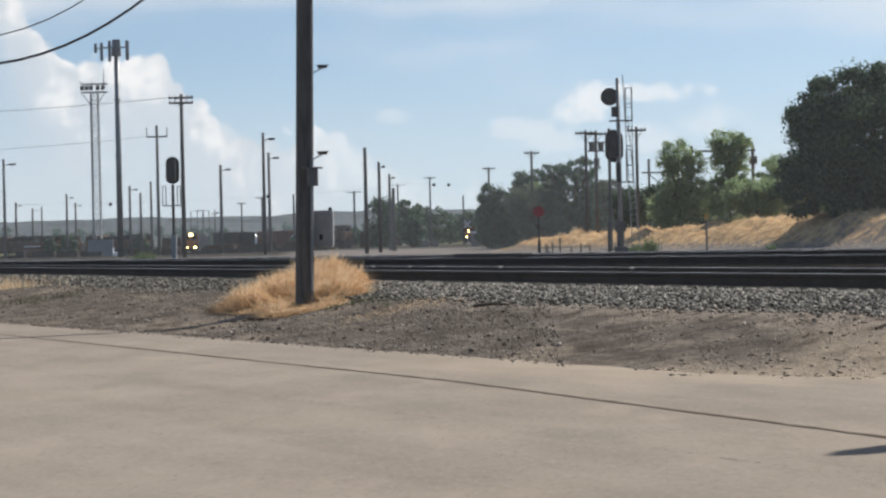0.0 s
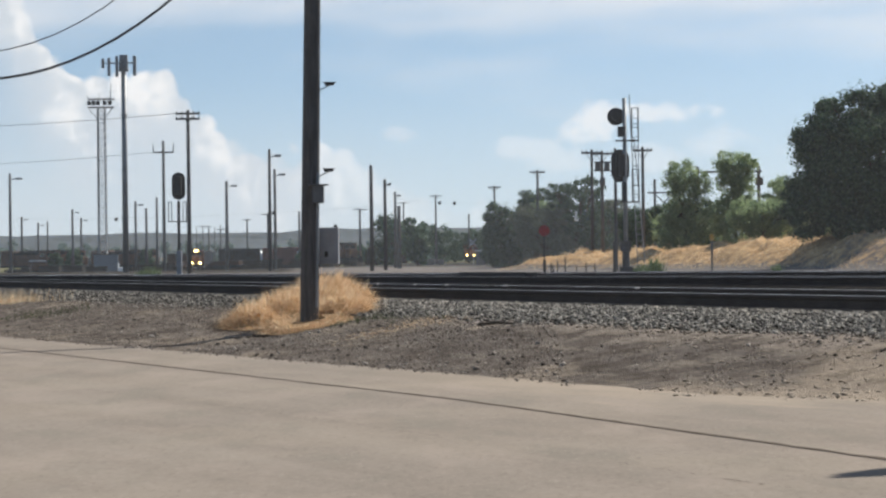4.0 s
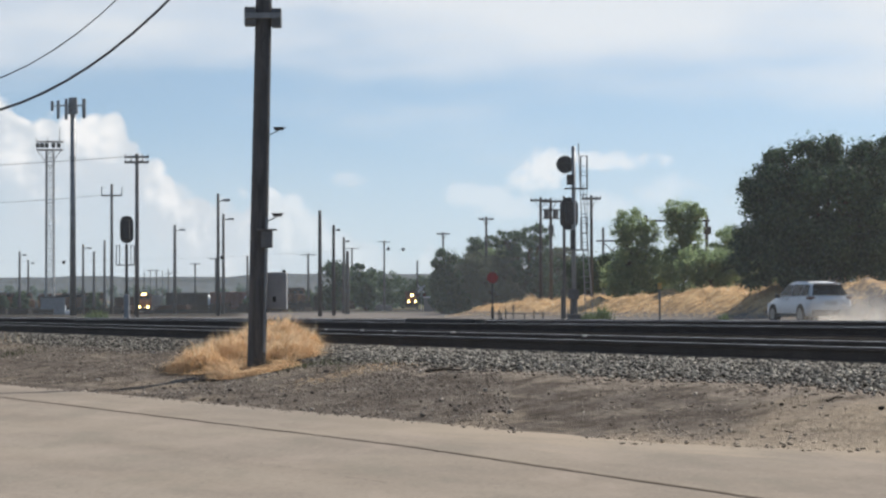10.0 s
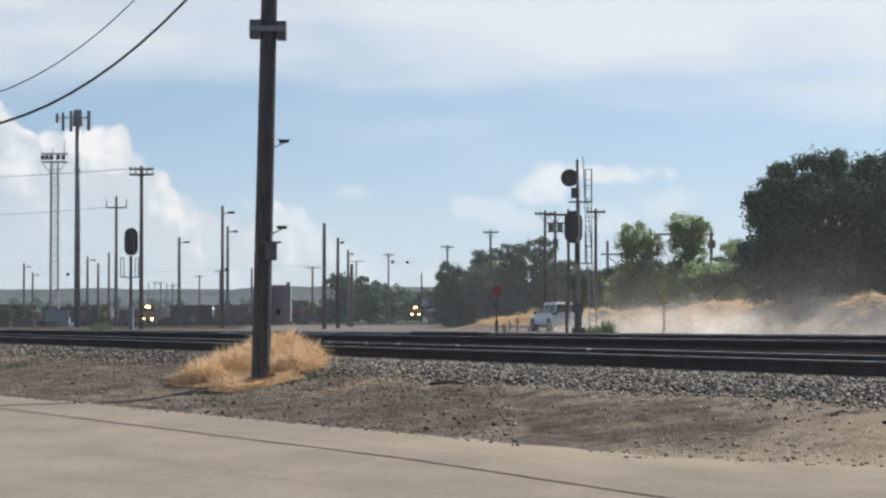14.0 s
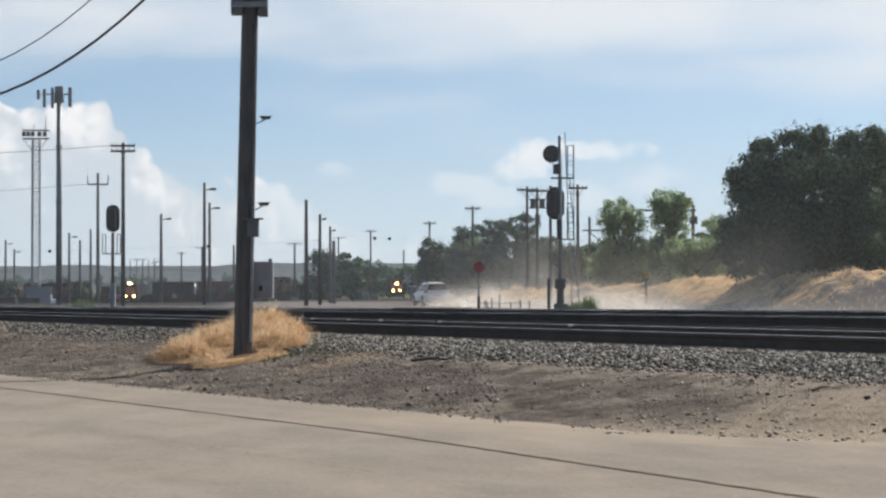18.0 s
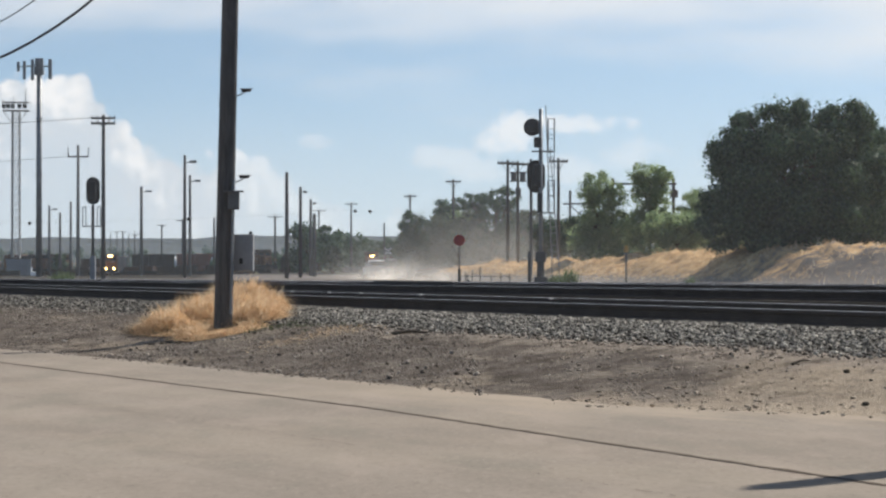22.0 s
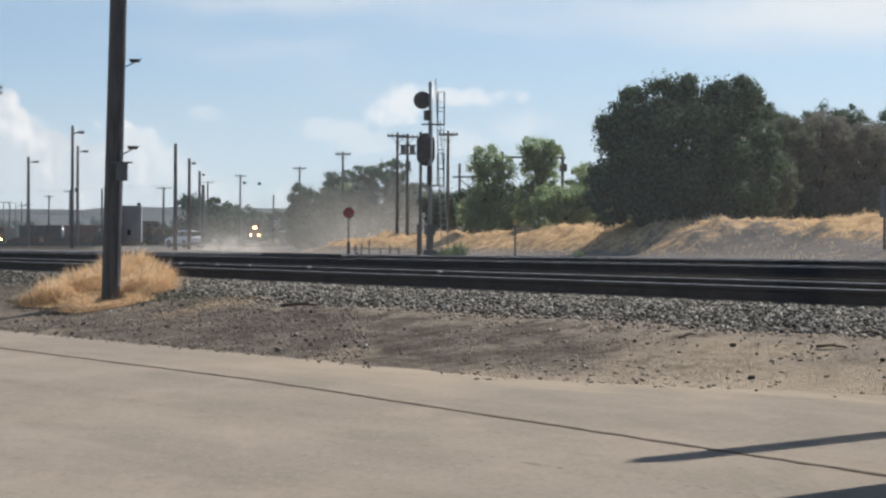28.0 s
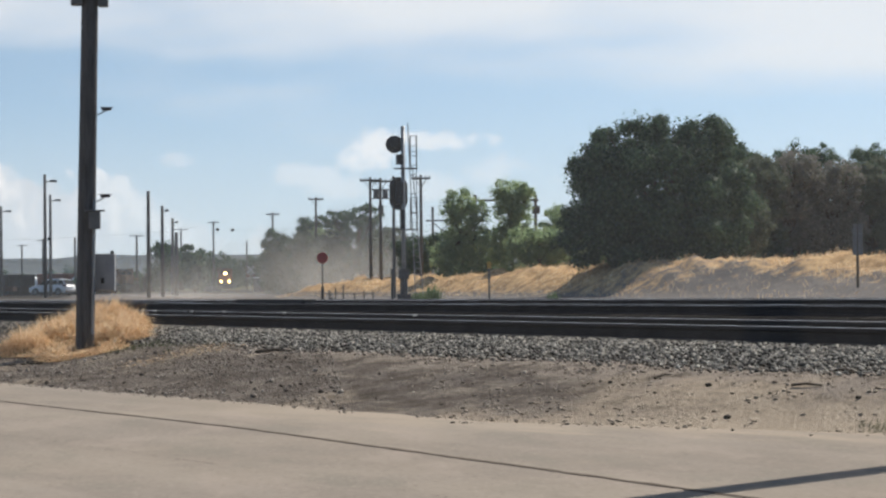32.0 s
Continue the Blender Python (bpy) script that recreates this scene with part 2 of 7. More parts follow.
M_TWIG = island("bare_twigs", [(0.15, 0.178, 0.12), (0.2, 0.2, 0.168), (0.25, 0.237, 0.21), (0.31, 0.29, 0.262)], 0.9, 0.36)
M_STRAW = island("dry_grass", [(0.5, 0.33, 0.18), (0.73, 0.515, 0.31), (0.85, 0.66, 0.43), (0.93, 0.82, 0.61)], 0.8, 0.35)
M_RED = surface("red_sign_paint", (0.22, 0.016, 0.02), (0.33, 0.028, 0.03), 6.0, 40.0, 0.5)
M_BOX = surface("metal_box_paint", (0.1, 0.105, 0.11), (0.16, 0.165, 0.17), 3.0, 25.0, 0.6)

M_WEEDS = island("tall_weeds", [(0.09, 0.13, 0.06), (0.13, 0.18, 0.085), (0.17, 0.22, 0.11)], 0.7, 0.4)
M_WEED = island("low_weeds", [(0.06, 0.07, 0.035), (0.1, 0.115, 0.06), (0.15, 0.15, 0.09)], 0.8, 0.3)
M_CHIP = island("bark_chips", [(0.03, 0.024, 0.02), (0.07, 0.055, 0.044), (0.16, 0.125, 0.1), (0.6, 0.56, 0.5)], 0.9)
M_CRUMB = island("sand_crumbs", [(0.19, 0.155, 0.12), (0.3, 0.25, 0.195), (0.4, 0.335, 0.265), (0.5, 0.43, 0.345)], 0.95)

# ---- shape helpers ----


def mesh_of(name, bm, material=None, smooth_faces=False):
    me = bpy.data.meshes.new(name)
    bm.to_mesh(me)
    bm.free()
    if material:
        me.materials.append(material)
    if smooth_faces:
        me.polygons.foreach_set("use_smooth", [True] * len(me.polygons))
    return me


def part(name, bm, material, parent=None, label="", smooth_faces=False):
    ob = new(name, mesh_of(name, bm, material, smooth_faces))
    ob.parent = parent
    if label:
        ob["label"] = label
    return ob


def thing(name, label, category, group="", kind="", at=(0, 0, 0), turn=0.0):
    ob = new(name)
    ob.empty_display_size = 0.2
    ob.matrix_basis = pose(*at, 0, 0, turn)
    return tagged(ob, label, category, group, kind)


def box(bm, x0, x1, y0, y1, z0, z1, m=None, bevel=0.0):
    r = bmesh.ops.create_cube(bm, size=1.0)
    mt = Matrix.Translation(((x0 + x1) / 2, (y0 + y1) / 2, (z0 + z1) / 2)) @ Matrix.Diagonal((x1 - x0, y1 - y0, z1 - z0, 1))
    bmesh.ops.transform(bm, matrix=(m @ mt) if m else mt, verts=r["verts"])
    if bevel:
        es = list({e for v in r["verts"] for e in v.link_edges})
        bmesh.ops.bevel(bm, geom=es, offset=bevel, segments=2, profile=0.5, affect="EDGES")
    return bm


def rod(bm, a, b, r0, r1=None, n=8):
    """A round bar from a to b."""
    a, b = Vector(a), Vector(b)
    d = b - a
    m = Matrix.Translation((a + b) / 2) @ d.to_track_quat("Z", "Y").to_matrix().to_4x4()
    bmesh.ops.create_cone(bm, cap_ends=True, segments=n, radius1=r0, radius2=r0 if r1 is None else r1, depth=d.length, matrix=m)
    return bm


def disc(bm, centre, axis, r, depth, n=24):
    m = Matrix.Translation(centre) @ Vector(axis).to_track_quat("Z", "Y").to_matrix().to_4x4()
    bmesh.ops.create_cone(bm, cap_ends=True, segments=n, radius1=r, radius2=r, depth=depth, matrix=m)
    return bm


def bms():
    return bmesh.new()


def plain(name, verts, faces, material, parent=None, smooth_faces=False):
    me = bpy.data.meshes.new(name)
    me.from_pydata(verts, [], faces)
    me.materials.append(material)
    if smooth_faces:
        me.polygons.foreach_set("use_smooth", [True] * len(me.polygons))
    ob = new(name, me)
    ob.parent = parent
    return ob


# ---- plan ----
# The tracks run straight, 25 degrees left of straight ahead. across(): distance square to them; along(): distance on them.
TN = (math.sin(radians(65)), math.cos(radians(65)))
TU = (-TN[1], TN[0])


def on_track(d, s):
    return (TN[0] * d + TU[0] * s, TN[1] * d + TU[1] * s)


def ease(t):
    t = np.clip(t, 0, 1)
    return t * t * (3 - 2 * t)


def waves(x, y, k, seed):
    """Cheap smooth unevenness."""
    r = np.random.RandomState(seed)
    z = 0 * x
    for _ in range(6):
        a, f, p = r.uniform(0, 6.28), k * r.uniform(0.5, 2.0), r.uniform(0, 6.28)
        z = z + np.sin((x * math.cos(a) + y * math.sin(a)) * f + p)
    return z / 6


def beyond_road(x, y):
    return np.minimum(0.884 * (x + 6.6) + 0.467 * (y - 34.9), 0.628 * (x - 1.8) + 0.778 * (y - 19.0))


def berm(x, y):
    """Distance past the foot of the grassy bank behind the dirt road."""
    return 0.963 * (x - 23) + 0.266 * (y - 100)


def ground_z(x, y):
    x, y = np.asarray(x, float), np.asarray(y, float)
    d = TN[0] * x + TN[1] * y
    e = beyond_road(x, y)
    up = 0.045 * waves(x, y, 0.9, 11) * ease(e / 1.5) * ease((12.2 - d) / 1.0) + 0.34 * ease(e / (e + np.maximum(12.4 - d, 0.02) + 1e-6)) + 0.035 * waves(x, y, 2.2, 1) * ease(e / 1.0)
    up = up - 0.09 * np.exp(-((x + 2.7) / 1.5) ** 2 - ((y - 32.6) / 2.2) ** 2) * ease((12.5 - d) / 0.5)
    z = np.where(e < 0, -0.04, np.where(d < 12.4, up, 0.34))
    far = 0.27 - 0.0012 * np.clip(y - 80, 0, 650) - 1.2 * ease((-15 - x) / 25) * ease((y - 220) / 230)
    between = 0.22 + 0.03 * waves(x, y, 1.5, 2)
    z = np.where(d > 17.5, between, z)
    z = np.where(d > 43, far + 0.02 * waves(x, y, 0.8, 3), z)
    q = berm(x, y)
    s = -0.266 * (x - 23) + 0.963 * (y - 100)
    height = 1.78 - 0.72 * ease((s - 14) / 55) + 0.3 * waves(x, y, 0.35, 4) + 0.5 * waves(x, y, 1.3, 5) + 0.3 * waves(x, y, 2.8, 6) + 0.12 * waves(x, y, 6.0, 7)
    bank = height * ease(q / (4.2 + 4.8 * ease((19 - s) / 10))) * ease((90 - s) / 14) * ease((y - 55) / 25)
    # a shallow dip where the dirt road meets the crossing
    dip = 0.26 * np.exp(-((y - 202) / 26) ** 2 - ((x + 1.5) / 7.0) ** 2)
    return z - dip + np.where((d > 43) & (q > 0), bank, 0)


def gz(x, y):
    return float(ground_z(x, y))


def make_ground():
    def steps(dense, out, near, far):
        a = list(np.arange(dense[0], dense[1], near))
        v, s = a[-1], near
        while v < far:
            s *= 1.16
            v += s
            a.append(v)
        v, s, b = a[0], near, []
        while v > -out:
            s *= 1.22
            v -= s
            b.append(v)
        return np.array(b[::-1] + a)
    xs = steps((-14, 34), 3500, 0.4, 3500)
    ys = np.concatenate([steps((8, 50), 400, 0.3, 54), np.arange(55, 200, 1.0), 200 * 1.07 ** np.arange(0, 46)])
    X, Y = np.meshgrid(xs, ys)
    Z = ground_z(X, Y)
    n, m = X.shape
    verts = np.stack([X.ravel(), Y.ravel(), Z.ravel()], 1)
    i = np.arange((n - 1) * m).reshape(n - 1, m)[:, :-1].ravel()
    faces = np.stack([i, i + 1, i + m + 1, i + m], 1)
    ob = plain("ground", verts.tolist(), faces.tolist(), ground_material(), None, True)
    tagged(ob, "dusty grey-brown dirt ground with sandy patches", "ground", kind="structure")


def ground_material():
    m = bpy.data.materials.new("dirt")
    m.use_nodes = True
    nt = m.node_tree
    b = nt.nodes["Principled BSDF"]
    tc = nt.nodes.new("ShaderNodeTexCoord")
    o = tc.outputs["Object"]
    sep = nt.nodes.new("ShaderNodeSeparateXYZ")
    link(nt, o, sep.inputs[0])
    x, y, z = sep.outputs
    big, mid, fine = grain(nt, o, 0.22, 5, 0.6), grain(nt, o, 1.4, 6, 0.65), grain(nt, o, 28.0, 4, 0.7)
    long = grain(nt, o, 0.7, 5, 0.6, (1.0, 0.5, 1.0))
    dirt = mixed(nt, smooth(nt, mid, 0.3, 0.7), (0.086, 0.074, 0.064), (0.184, 0.16, 0.14))
    # ruts and drifts lying along the road
    rut = grain(nt, along_road(nt, o, 2.6, 0.42), 1.5, 8, 0.72)
    dirt = mixed(nt, calc(nt, "MULTIPLY", smooth(nt, rut, 0.52, 0.7), 0.7), dirt, (0.25, 0.215, 0.178))
    dirt = mixed(nt, calc(nt, "MULTIPLY", smooth(nt, rut, 0.46, 0.34), 0.75), dirt, (0.05, 0.041, 0.035))
    sand = mixed(nt, fine, (0.36, 0.29, 0.215), (0.5, 0.415, 0.315))
    # sandy apron towards the right of the shoulder, dark loam elsewhere
    right = smooth(nt, calc(nt, "ADD", x, calc(nt, "MULTIPLY", calc(nt, "SUBTRACT", long, 0.5), 6.0)), 1.5, 4.4)
    patch = smooth(nt, calc(nt, "ADD", calc(nt, "MULTIPLY", big, 0.5), calc(nt, "MULTIPLY", long, 0.5)), 0.54, 0.62)
    # the sand gives out towards the ballast
    toe = calc(nt, "ADD", calc(nt, "MULTIPLY", x, TN[0]), calc(nt, "MULTIPLY", y, TN[1]))
    right = calc(nt, "MULTIPLY", right, calc(nt, "MULTIPLY_ADD", smooth(nt, calc(nt, "ADD", toe, calc(nt, "MULTIPLY", calc(nt, "SUBTRACT", mid, 0.5), 3.0)), 12.3, 11.2), 0.8, 0.2))
    s = calc(nt, "MAXIMUM", right, calc(nt, "MULTIPLY", patch, 0.5))
    near = mixed(nt, s, dirt, sand)
    near = mixed(nt, calc(nt, "MULTIPLY", smooth(nt, fine, 0.5, 0.66), 0.5), near, (0.05, 0.043, 0.037))
    dark_yard = mixed(nt, big, (0.034, 0.032, 0.03), (0.075, 0.07, 0.064))
    far = mixed(nt, mid, (0.142, 0.128, 0.116), (0.25, 0.228, 0.21))
    straw = mixed(nt, smooth(nt, mid, 0.35, 0.65), (0.36, 0.23, 0.12), (0.62, 0.43, 0.24))
    near = mixed(nt, calc(nt, "MULTIPLY", smooth(nt, rut, 0.54, 0.66), 0.4), near, (0.36, 0.305, 0.245))
    near = mixed(nt, calc(nt, "MULTIPLY", smooth(nt, rut, 0.44, 0.34), 0.5), near, (0.12, 0.1, 0.082))
    pebble = grain(nt, o, 16.0, 5, 0.75)
    crumb = calc(nt, "MULTIPLY_ADD", smooth(nt, grain(nt, o, 2.3, 5, 0.7), 0.42, 0.6), 0.8, 0.2)
    near = mixed(nt, calc(nt, "MULTIPLY", calc(nt, "MULTIPLY", smooth(nt, pebble, 0.52, 0.68), 0.5), crumb), near, (0.33, 0.285, 0.235))
    near = mixed(nt, calc(nt, "MULTIPLY", calc(nt, "MULTIPLY", smooth(nt, pebble, 0.46, 0.3), 0.6), crumb), near, (0.06, 0.05, 0.043))
    loose = calc(nt, "MULTIPLY_ADD", s, -0.55, 1.0)
    # darker loam smeared over the sand in streaks
    smear = grain(nt, along_road(nt, o, 1.6, 0.35), 2.2, 8, 0.75)
    near = mixed(nt, calc(nt, "MULTIPLY", calc(nt, "MULTIPLY", smooth(nt, smear, 0.53, 0.66), 0.6), loose), near, (0.15, 0.125, 0.104))
    speck = grain(nt, o, 6.5, 6, 0.78)
    near = mixed(nt, calc(nt, "MULTIPLY", calc(nt, "MULTIPLY", smooth(nt, speck, 0.54, 0.66), 0.5), loose), near, (0.17, 0.143, 0.115))
    near = mixed(nt, calc(nt, "MULTIPLY", calc(nt, "MULTIPLY", smooth(nt, speck, 0.46, 0.34), 0.55), calc(nt, "MULTIPLY_ADD", s, 0.8, 0.2)), near, (0.52, 0.445, 0.35))
    # clods and crumbs of the dark loam
    clod = grain(nt, o, 3.6, 8, 0.82, (1.0, 0.7, 1.0))
    near = mixed(nt, calc(nt, "MULTIPLY", calc(nt, "MULTIPLY", smooth(nt, clod, 0.51, 0.61), 0.7), loose), near, (0.062, 0.05, 0.042))
    near = mixed(nt, calc(nt, "MULTIPLY", calc(nt, "MULTIPLY", smooth(nt, clod, 0.47, 0.38), 0.5), loose), near, (0.31, 0.262, 0.212))
    # a paler gravelly strip under the ballast
    strip = calc(nt, "MULTIPLY", smooth(nt, calc(nt, "ADD", toe, calc(nt, "MULTIPLY", calc(nt, "SUBTRACT", mid, 0.5), 1.6)), 11.4, 11.9), smooth(nt, x, -1.6, 0.6))
    near = mixed(nt, calc(nt, "MULTIPLY", calc(nt, "MULTIPLY", strip, 0.75), smooth(nt, clod, 0.58, 0.48)), near, mixed(nt, pebble, (0.2, 0.168, 0.138), (0.42, 0.36, 0.3)))
    # sand swept from the road lies along its edge
    off = calc(nt, "ADD", calc(nt, "MULTIPLY", calc(nt, "SUBTRACT", x, 1.8), 0.628), calc(nt, "MULTIPLY", calc(nt, "SUBTRACT", y, 19.0), 0.778))
    swept = smooth(nt, calc(nt, "ADD", off, calc(nt, "MULTIPLY", calc(nt, "SUBTRACT", calc(nt, "ADD", rut, mid), 1.0), 3.0)), 1.1, 0.0)
    swept = calc(nt, "MULTIPLY", swept, smooth(nt, x, -0.6, 1.8))
    near = mixed(nt, calc(nt, "MULTIPLY", swept, 0.85), near, mixed(nt, smooth(nt, fine, 0.35, 0.65), (0.33, 0.27, 0.205), (0.44, 0.37, 0.29)))
    col = mixed(nt, smooth(nt, y, 60.0, 72.0), near, far)
    col = mixed(nt, smooth(nt, y, 230.0, 330.0), col, dark_yard)
    # the cinder-covered side of the yard
    col = mixed(nt, calc(nt, "MULTIPLY", smooth(nt, calc(nt, "MULTIPLY_ADD", y, -0.07, calc(nt, "MULTIPLY", x, -1.0)), 0.0, 2.5), smooth(nt, y, 130.0, 210.0)), col, dark_yard)
    across = calc(nt, "ADD", calc(nt, "MULTIPLY", x, TN[0]), calc(nt, "MULTIPLY", y, TN[1]))
    cinder = mixed(nt, mid, (0.025, 0.023, 0.022), (0.06, 0.055, 0.05))
    col = mixed(nt, calc(nt, "MULTIPLY", smooth(nt, across, 13.5, 14.2), smooth(nt, across, 50.0, 45.0)), col, cinder)
    bank = calc(nt, "ADD", calc(nt, "MULTIPLY", calc(nt, "SUBTRACT", x, 23.0), 0.963), calc(nt, "MULTIPLY", calc(nt, "SUBTRACT", y, 100.0), 0.266))
    start = calc(nt, "MULTIPLY", smooth(nt, x, 17.0, 24.0), -4.2)
    bank = calc(nt, "ADD", bank, start)
    grass = smooth(nt, calc(nt, "ADD", bank, calc(nt, "MULTIPLY", calc(nt, "SUBTRACT", calc(nt, "ADD", mid, calc(nt, "MULTIPLY", calc(nt, "SUBTRACT", fine, 0.5), 0.6)), 0.5), 8.0)), 0.0, 2.0)
    grass = calc(nt, "MULTIPLY", grass, calc(nt, "MULTIPLY", smooth(nt, y, 60.0, 85.0), smooth(nt, z, 0.35, 0.6)))
    col = mixed(nt, grass, col, straw)
    wild = mixed(nt, big, (0.09, 0.1, 0.055), (0.22, 0.2, 0.12))
    col = mixed(nt, smooth(nt, y, 420.0, 900.0), col, wild)
    link(nt, col, b.inputs["Base Color"])
    b.inputs["Roughness"].default_value, b.inputs["Specular IOR Level"].default_value = 0.95, 0.0
    bm = nt.nodes.new("ShaderNodeBump")
    bm.inputs["Strength"].default_value, bm.inputs["Distance"].default_value = 0.7, 0.04
    link(nt, calc(nt, "ADD", fine, mid), bm.inputs["Height"]), link(nt, bm.outputs[0], b.inputs["Normal"])
    return m


make_ground()


def sand_the_road():
    """Fine sand drifted over the road's edge, thinning out with distance from it."""
    nt = M_ROAD.node_tree
    b = nt.nodes["Principled BSDF"]
    old = b.inputs["Base Color"].links[0].from_socket
    tc = nt.nodes.new("ShaderNodeTexCoord")
    sep = nt.nodes.new("ShaderNodeSeparateXYZ")
    link(nt, tc.outputs["Object"], sep.inputs[0])
    off = calc(nt, "ADD", calc(nt, "MULTIPLY", calc(nt, "SUBTRACT", sep.outputs[0], 1.8), 0.628), calc(nt, "MULTIPLY", calc(nt, "SUBTRACT", sep.outputs[1], 19.0), 0.778))
    drift = grain(nt, along_road(nt, tc.outputs["Object"], 2.0, 0.5), 1.3, 7, 0.7)
    on = smooth(nt, calc(nt, "ADD", off, calc(nt, "MULTIPLY", calc(nt, "SUBTRACT", drift, 0.5), 5.0)), -1.6, 0.5)
    on = calc(nt, "MULTIPLY", on, smooth(nt, sep.outputs[0], -2.0, 2.0))
    worn = mixed(nt, calc(nt, "MULTIPLY", smooth(nt, grain(nt, tc.outputs["Object"], 0.45, 4, 0.6), 0.42, 0.62), 0.3), old, (0.36, 0.31, 0.25))
    pits = smooth(nt, grain(nt, tc.outputs["Object"], 17.0, 5, 0.75), 0.56, 0.68)
    worn = mixed(nt, calc(nt, "MULTIPLY", pits, 0.42), worn, (0.14, 0.115, 0.092))
    # blotches of wear, grey-green and rosy, and a fine cement grit
    blotch = grain(nt, tc.outputs["Object"], 1.0, 6, 0.62, (1.5, 0.42, 1.0))
    worn = mixed(nt, calc(nt, "MULTIPLY", smooth(nt, blotch, 0.5, 0.66), 0.5), worn, (0.222, 0.202, 0.17))
    worn = mixed(nt, calc(nt, "MULTIPLY", smooth(nt, blotch, 0.48, 0.34), 0.5), worn, (0.34, 0.288, 0.244))
    grit = grain(nt, tc.outputs["Object"], 24.0, 5, 0.8, (1.0, 0.3, 1.0))
    worn = mixed(nt, calc(nt, "MULTIPLY", smooth(nt, grit, 0.54, 0.68), 0.45), worn, (0.39, 0.345, 0.295))
    worn = mixed(nt, calc(nt, "MULTIPLY", smooth(nt, grit, 0.46, 0.33), 0.45), worn, (0.17, 0.143, 0.118))
    link(nt, mixed(nt, calc(nt, "MULTIPLY", on, 0.75), worn, (0.4, 0.335, 0.262)), b.inputs["Base Color"])


sand_the_road()


def make_road():
    edge = [(-60.0, 136.0), (-20.0, 60.3), (-6.6, 34.9), (1.8, 19.0), (4.3, 17.0), (12.0, 10.78), (40.0, -11.8)]
    r = random.Random(3)
    line = []
    for (x0, y0), (x1, y1) in zip(edge, edge[1:]):
        n = max(2, int(math.hypot(x1 - x0, y1 - y0) / 0.35)) if -20 <= x0 < 12 else 4
        for k in range(n):
            w = r.uniform(-0.05, 0.05) if -20 <= x0 < 12 else 0
            line.append((x0 + (x1 - x0) * k / n + w, y0 + (y1 - y0) * k / n + w * 0.6))
    line.append(edge[-1])
    verts, faces = [], []
    for x, y in line:
        verts += [(x, y, 0.0), (x - 60, y - 34, 0.0), (x + 0.1, y + 0.06, -0.06)]
    for k in range(len(line) - 1):
        a, b = 3 * k, 3 * k + 3
        faces += [(a, a + 1, b + 1, b), (a + 2, a, b, b + 2)]
    ob = plain("road", verts, faces, M_ROAD)
    tagged(ob, "pale worn concrete road with dark sealed joints", "road", kind="structure")
    for path, w, gap in (([(-16.0, 51.5), (-5.2, 29.1), (-0.19, 18.72), (2.15, 12.84), (3.6, 9.2), (8.0, -1.5)], 0.024, 0.0),
                    ([(-8.0, 29.0), (-1.6, 17.6), (0.33, 13.68), (1.31, 11.61), (2.05, 10.27), (6.0, 2.5)], 0.004, 0.7)):
        pts = []
        for (x0, y0), (x1, y1) in zip(path, path[1:]):
            for k in range(40):
                pts.append((x0 + (x1 - x0) * k / 40, y0 + (y1 - y0) * k / 40))
        verts, faces = [], []
        for k, (x, y) in enumerate(pts):
            j = r.uniform(-0.012, 0.012)
            h = w * r.uniform(0.6, 1.3)
            verts += [(x + j - h, y, 0.004), (x + j + h, y + h * 0.5, 0.004)]
        faces = [(2 * k, 2 * k + 1, 2 * k + 3, 2 * k + 2) for k in range(len(pts) - 1) if r.random() >= gap]
        ob = plain("road_joint", verts, faces, M_SEAL)
        tagged(ob, "dark tar-sealed joint running along the road", "road joint", kind="structure")


make_road()

# ---- tracks ----
RAIL_TOP = 0.643


def rail_profile():
    w = [(0.075, -0.172), (0.075, -0.16), (0.012, -0.14), (0.009, -0.05), (0.036, -0.036), (0.036, -0.006), (0.03, 0.0)]
    return [(-a, b) for a, b in w] + [(a, b) for a, b in w[::-1]]


def sweep(name, profile, heading, d0, s0, s1, n, material, parent, ztop, jitter=0.0, seed=0):
    """A profile drawn along a straight track that runs so many degrees left of straight ahead."""
    r = random.Random(seed)
    c, q = math.cos(radians(heading)), math.sin(radians(heading))
    verts, faces = [], []
    m = len(profile)
    for k in range(n + 1):
        s = s0 + (s1 - s0) * (k / n) ** 1.6
        dz = r.uniform(-jitter, jitter)
        for a, b in profile:
            verts.append((c * (d0 + a) - q * s, q * (d0 + a) + c * s, ztop + b + dz))
    for k in range(n):
        for j in range(m - 1):
            a, b = k * m + j, k * m + j + 1
            faces.append((a, a + m, b + m, b))
    return plain(name, verts, faces, material, parent)


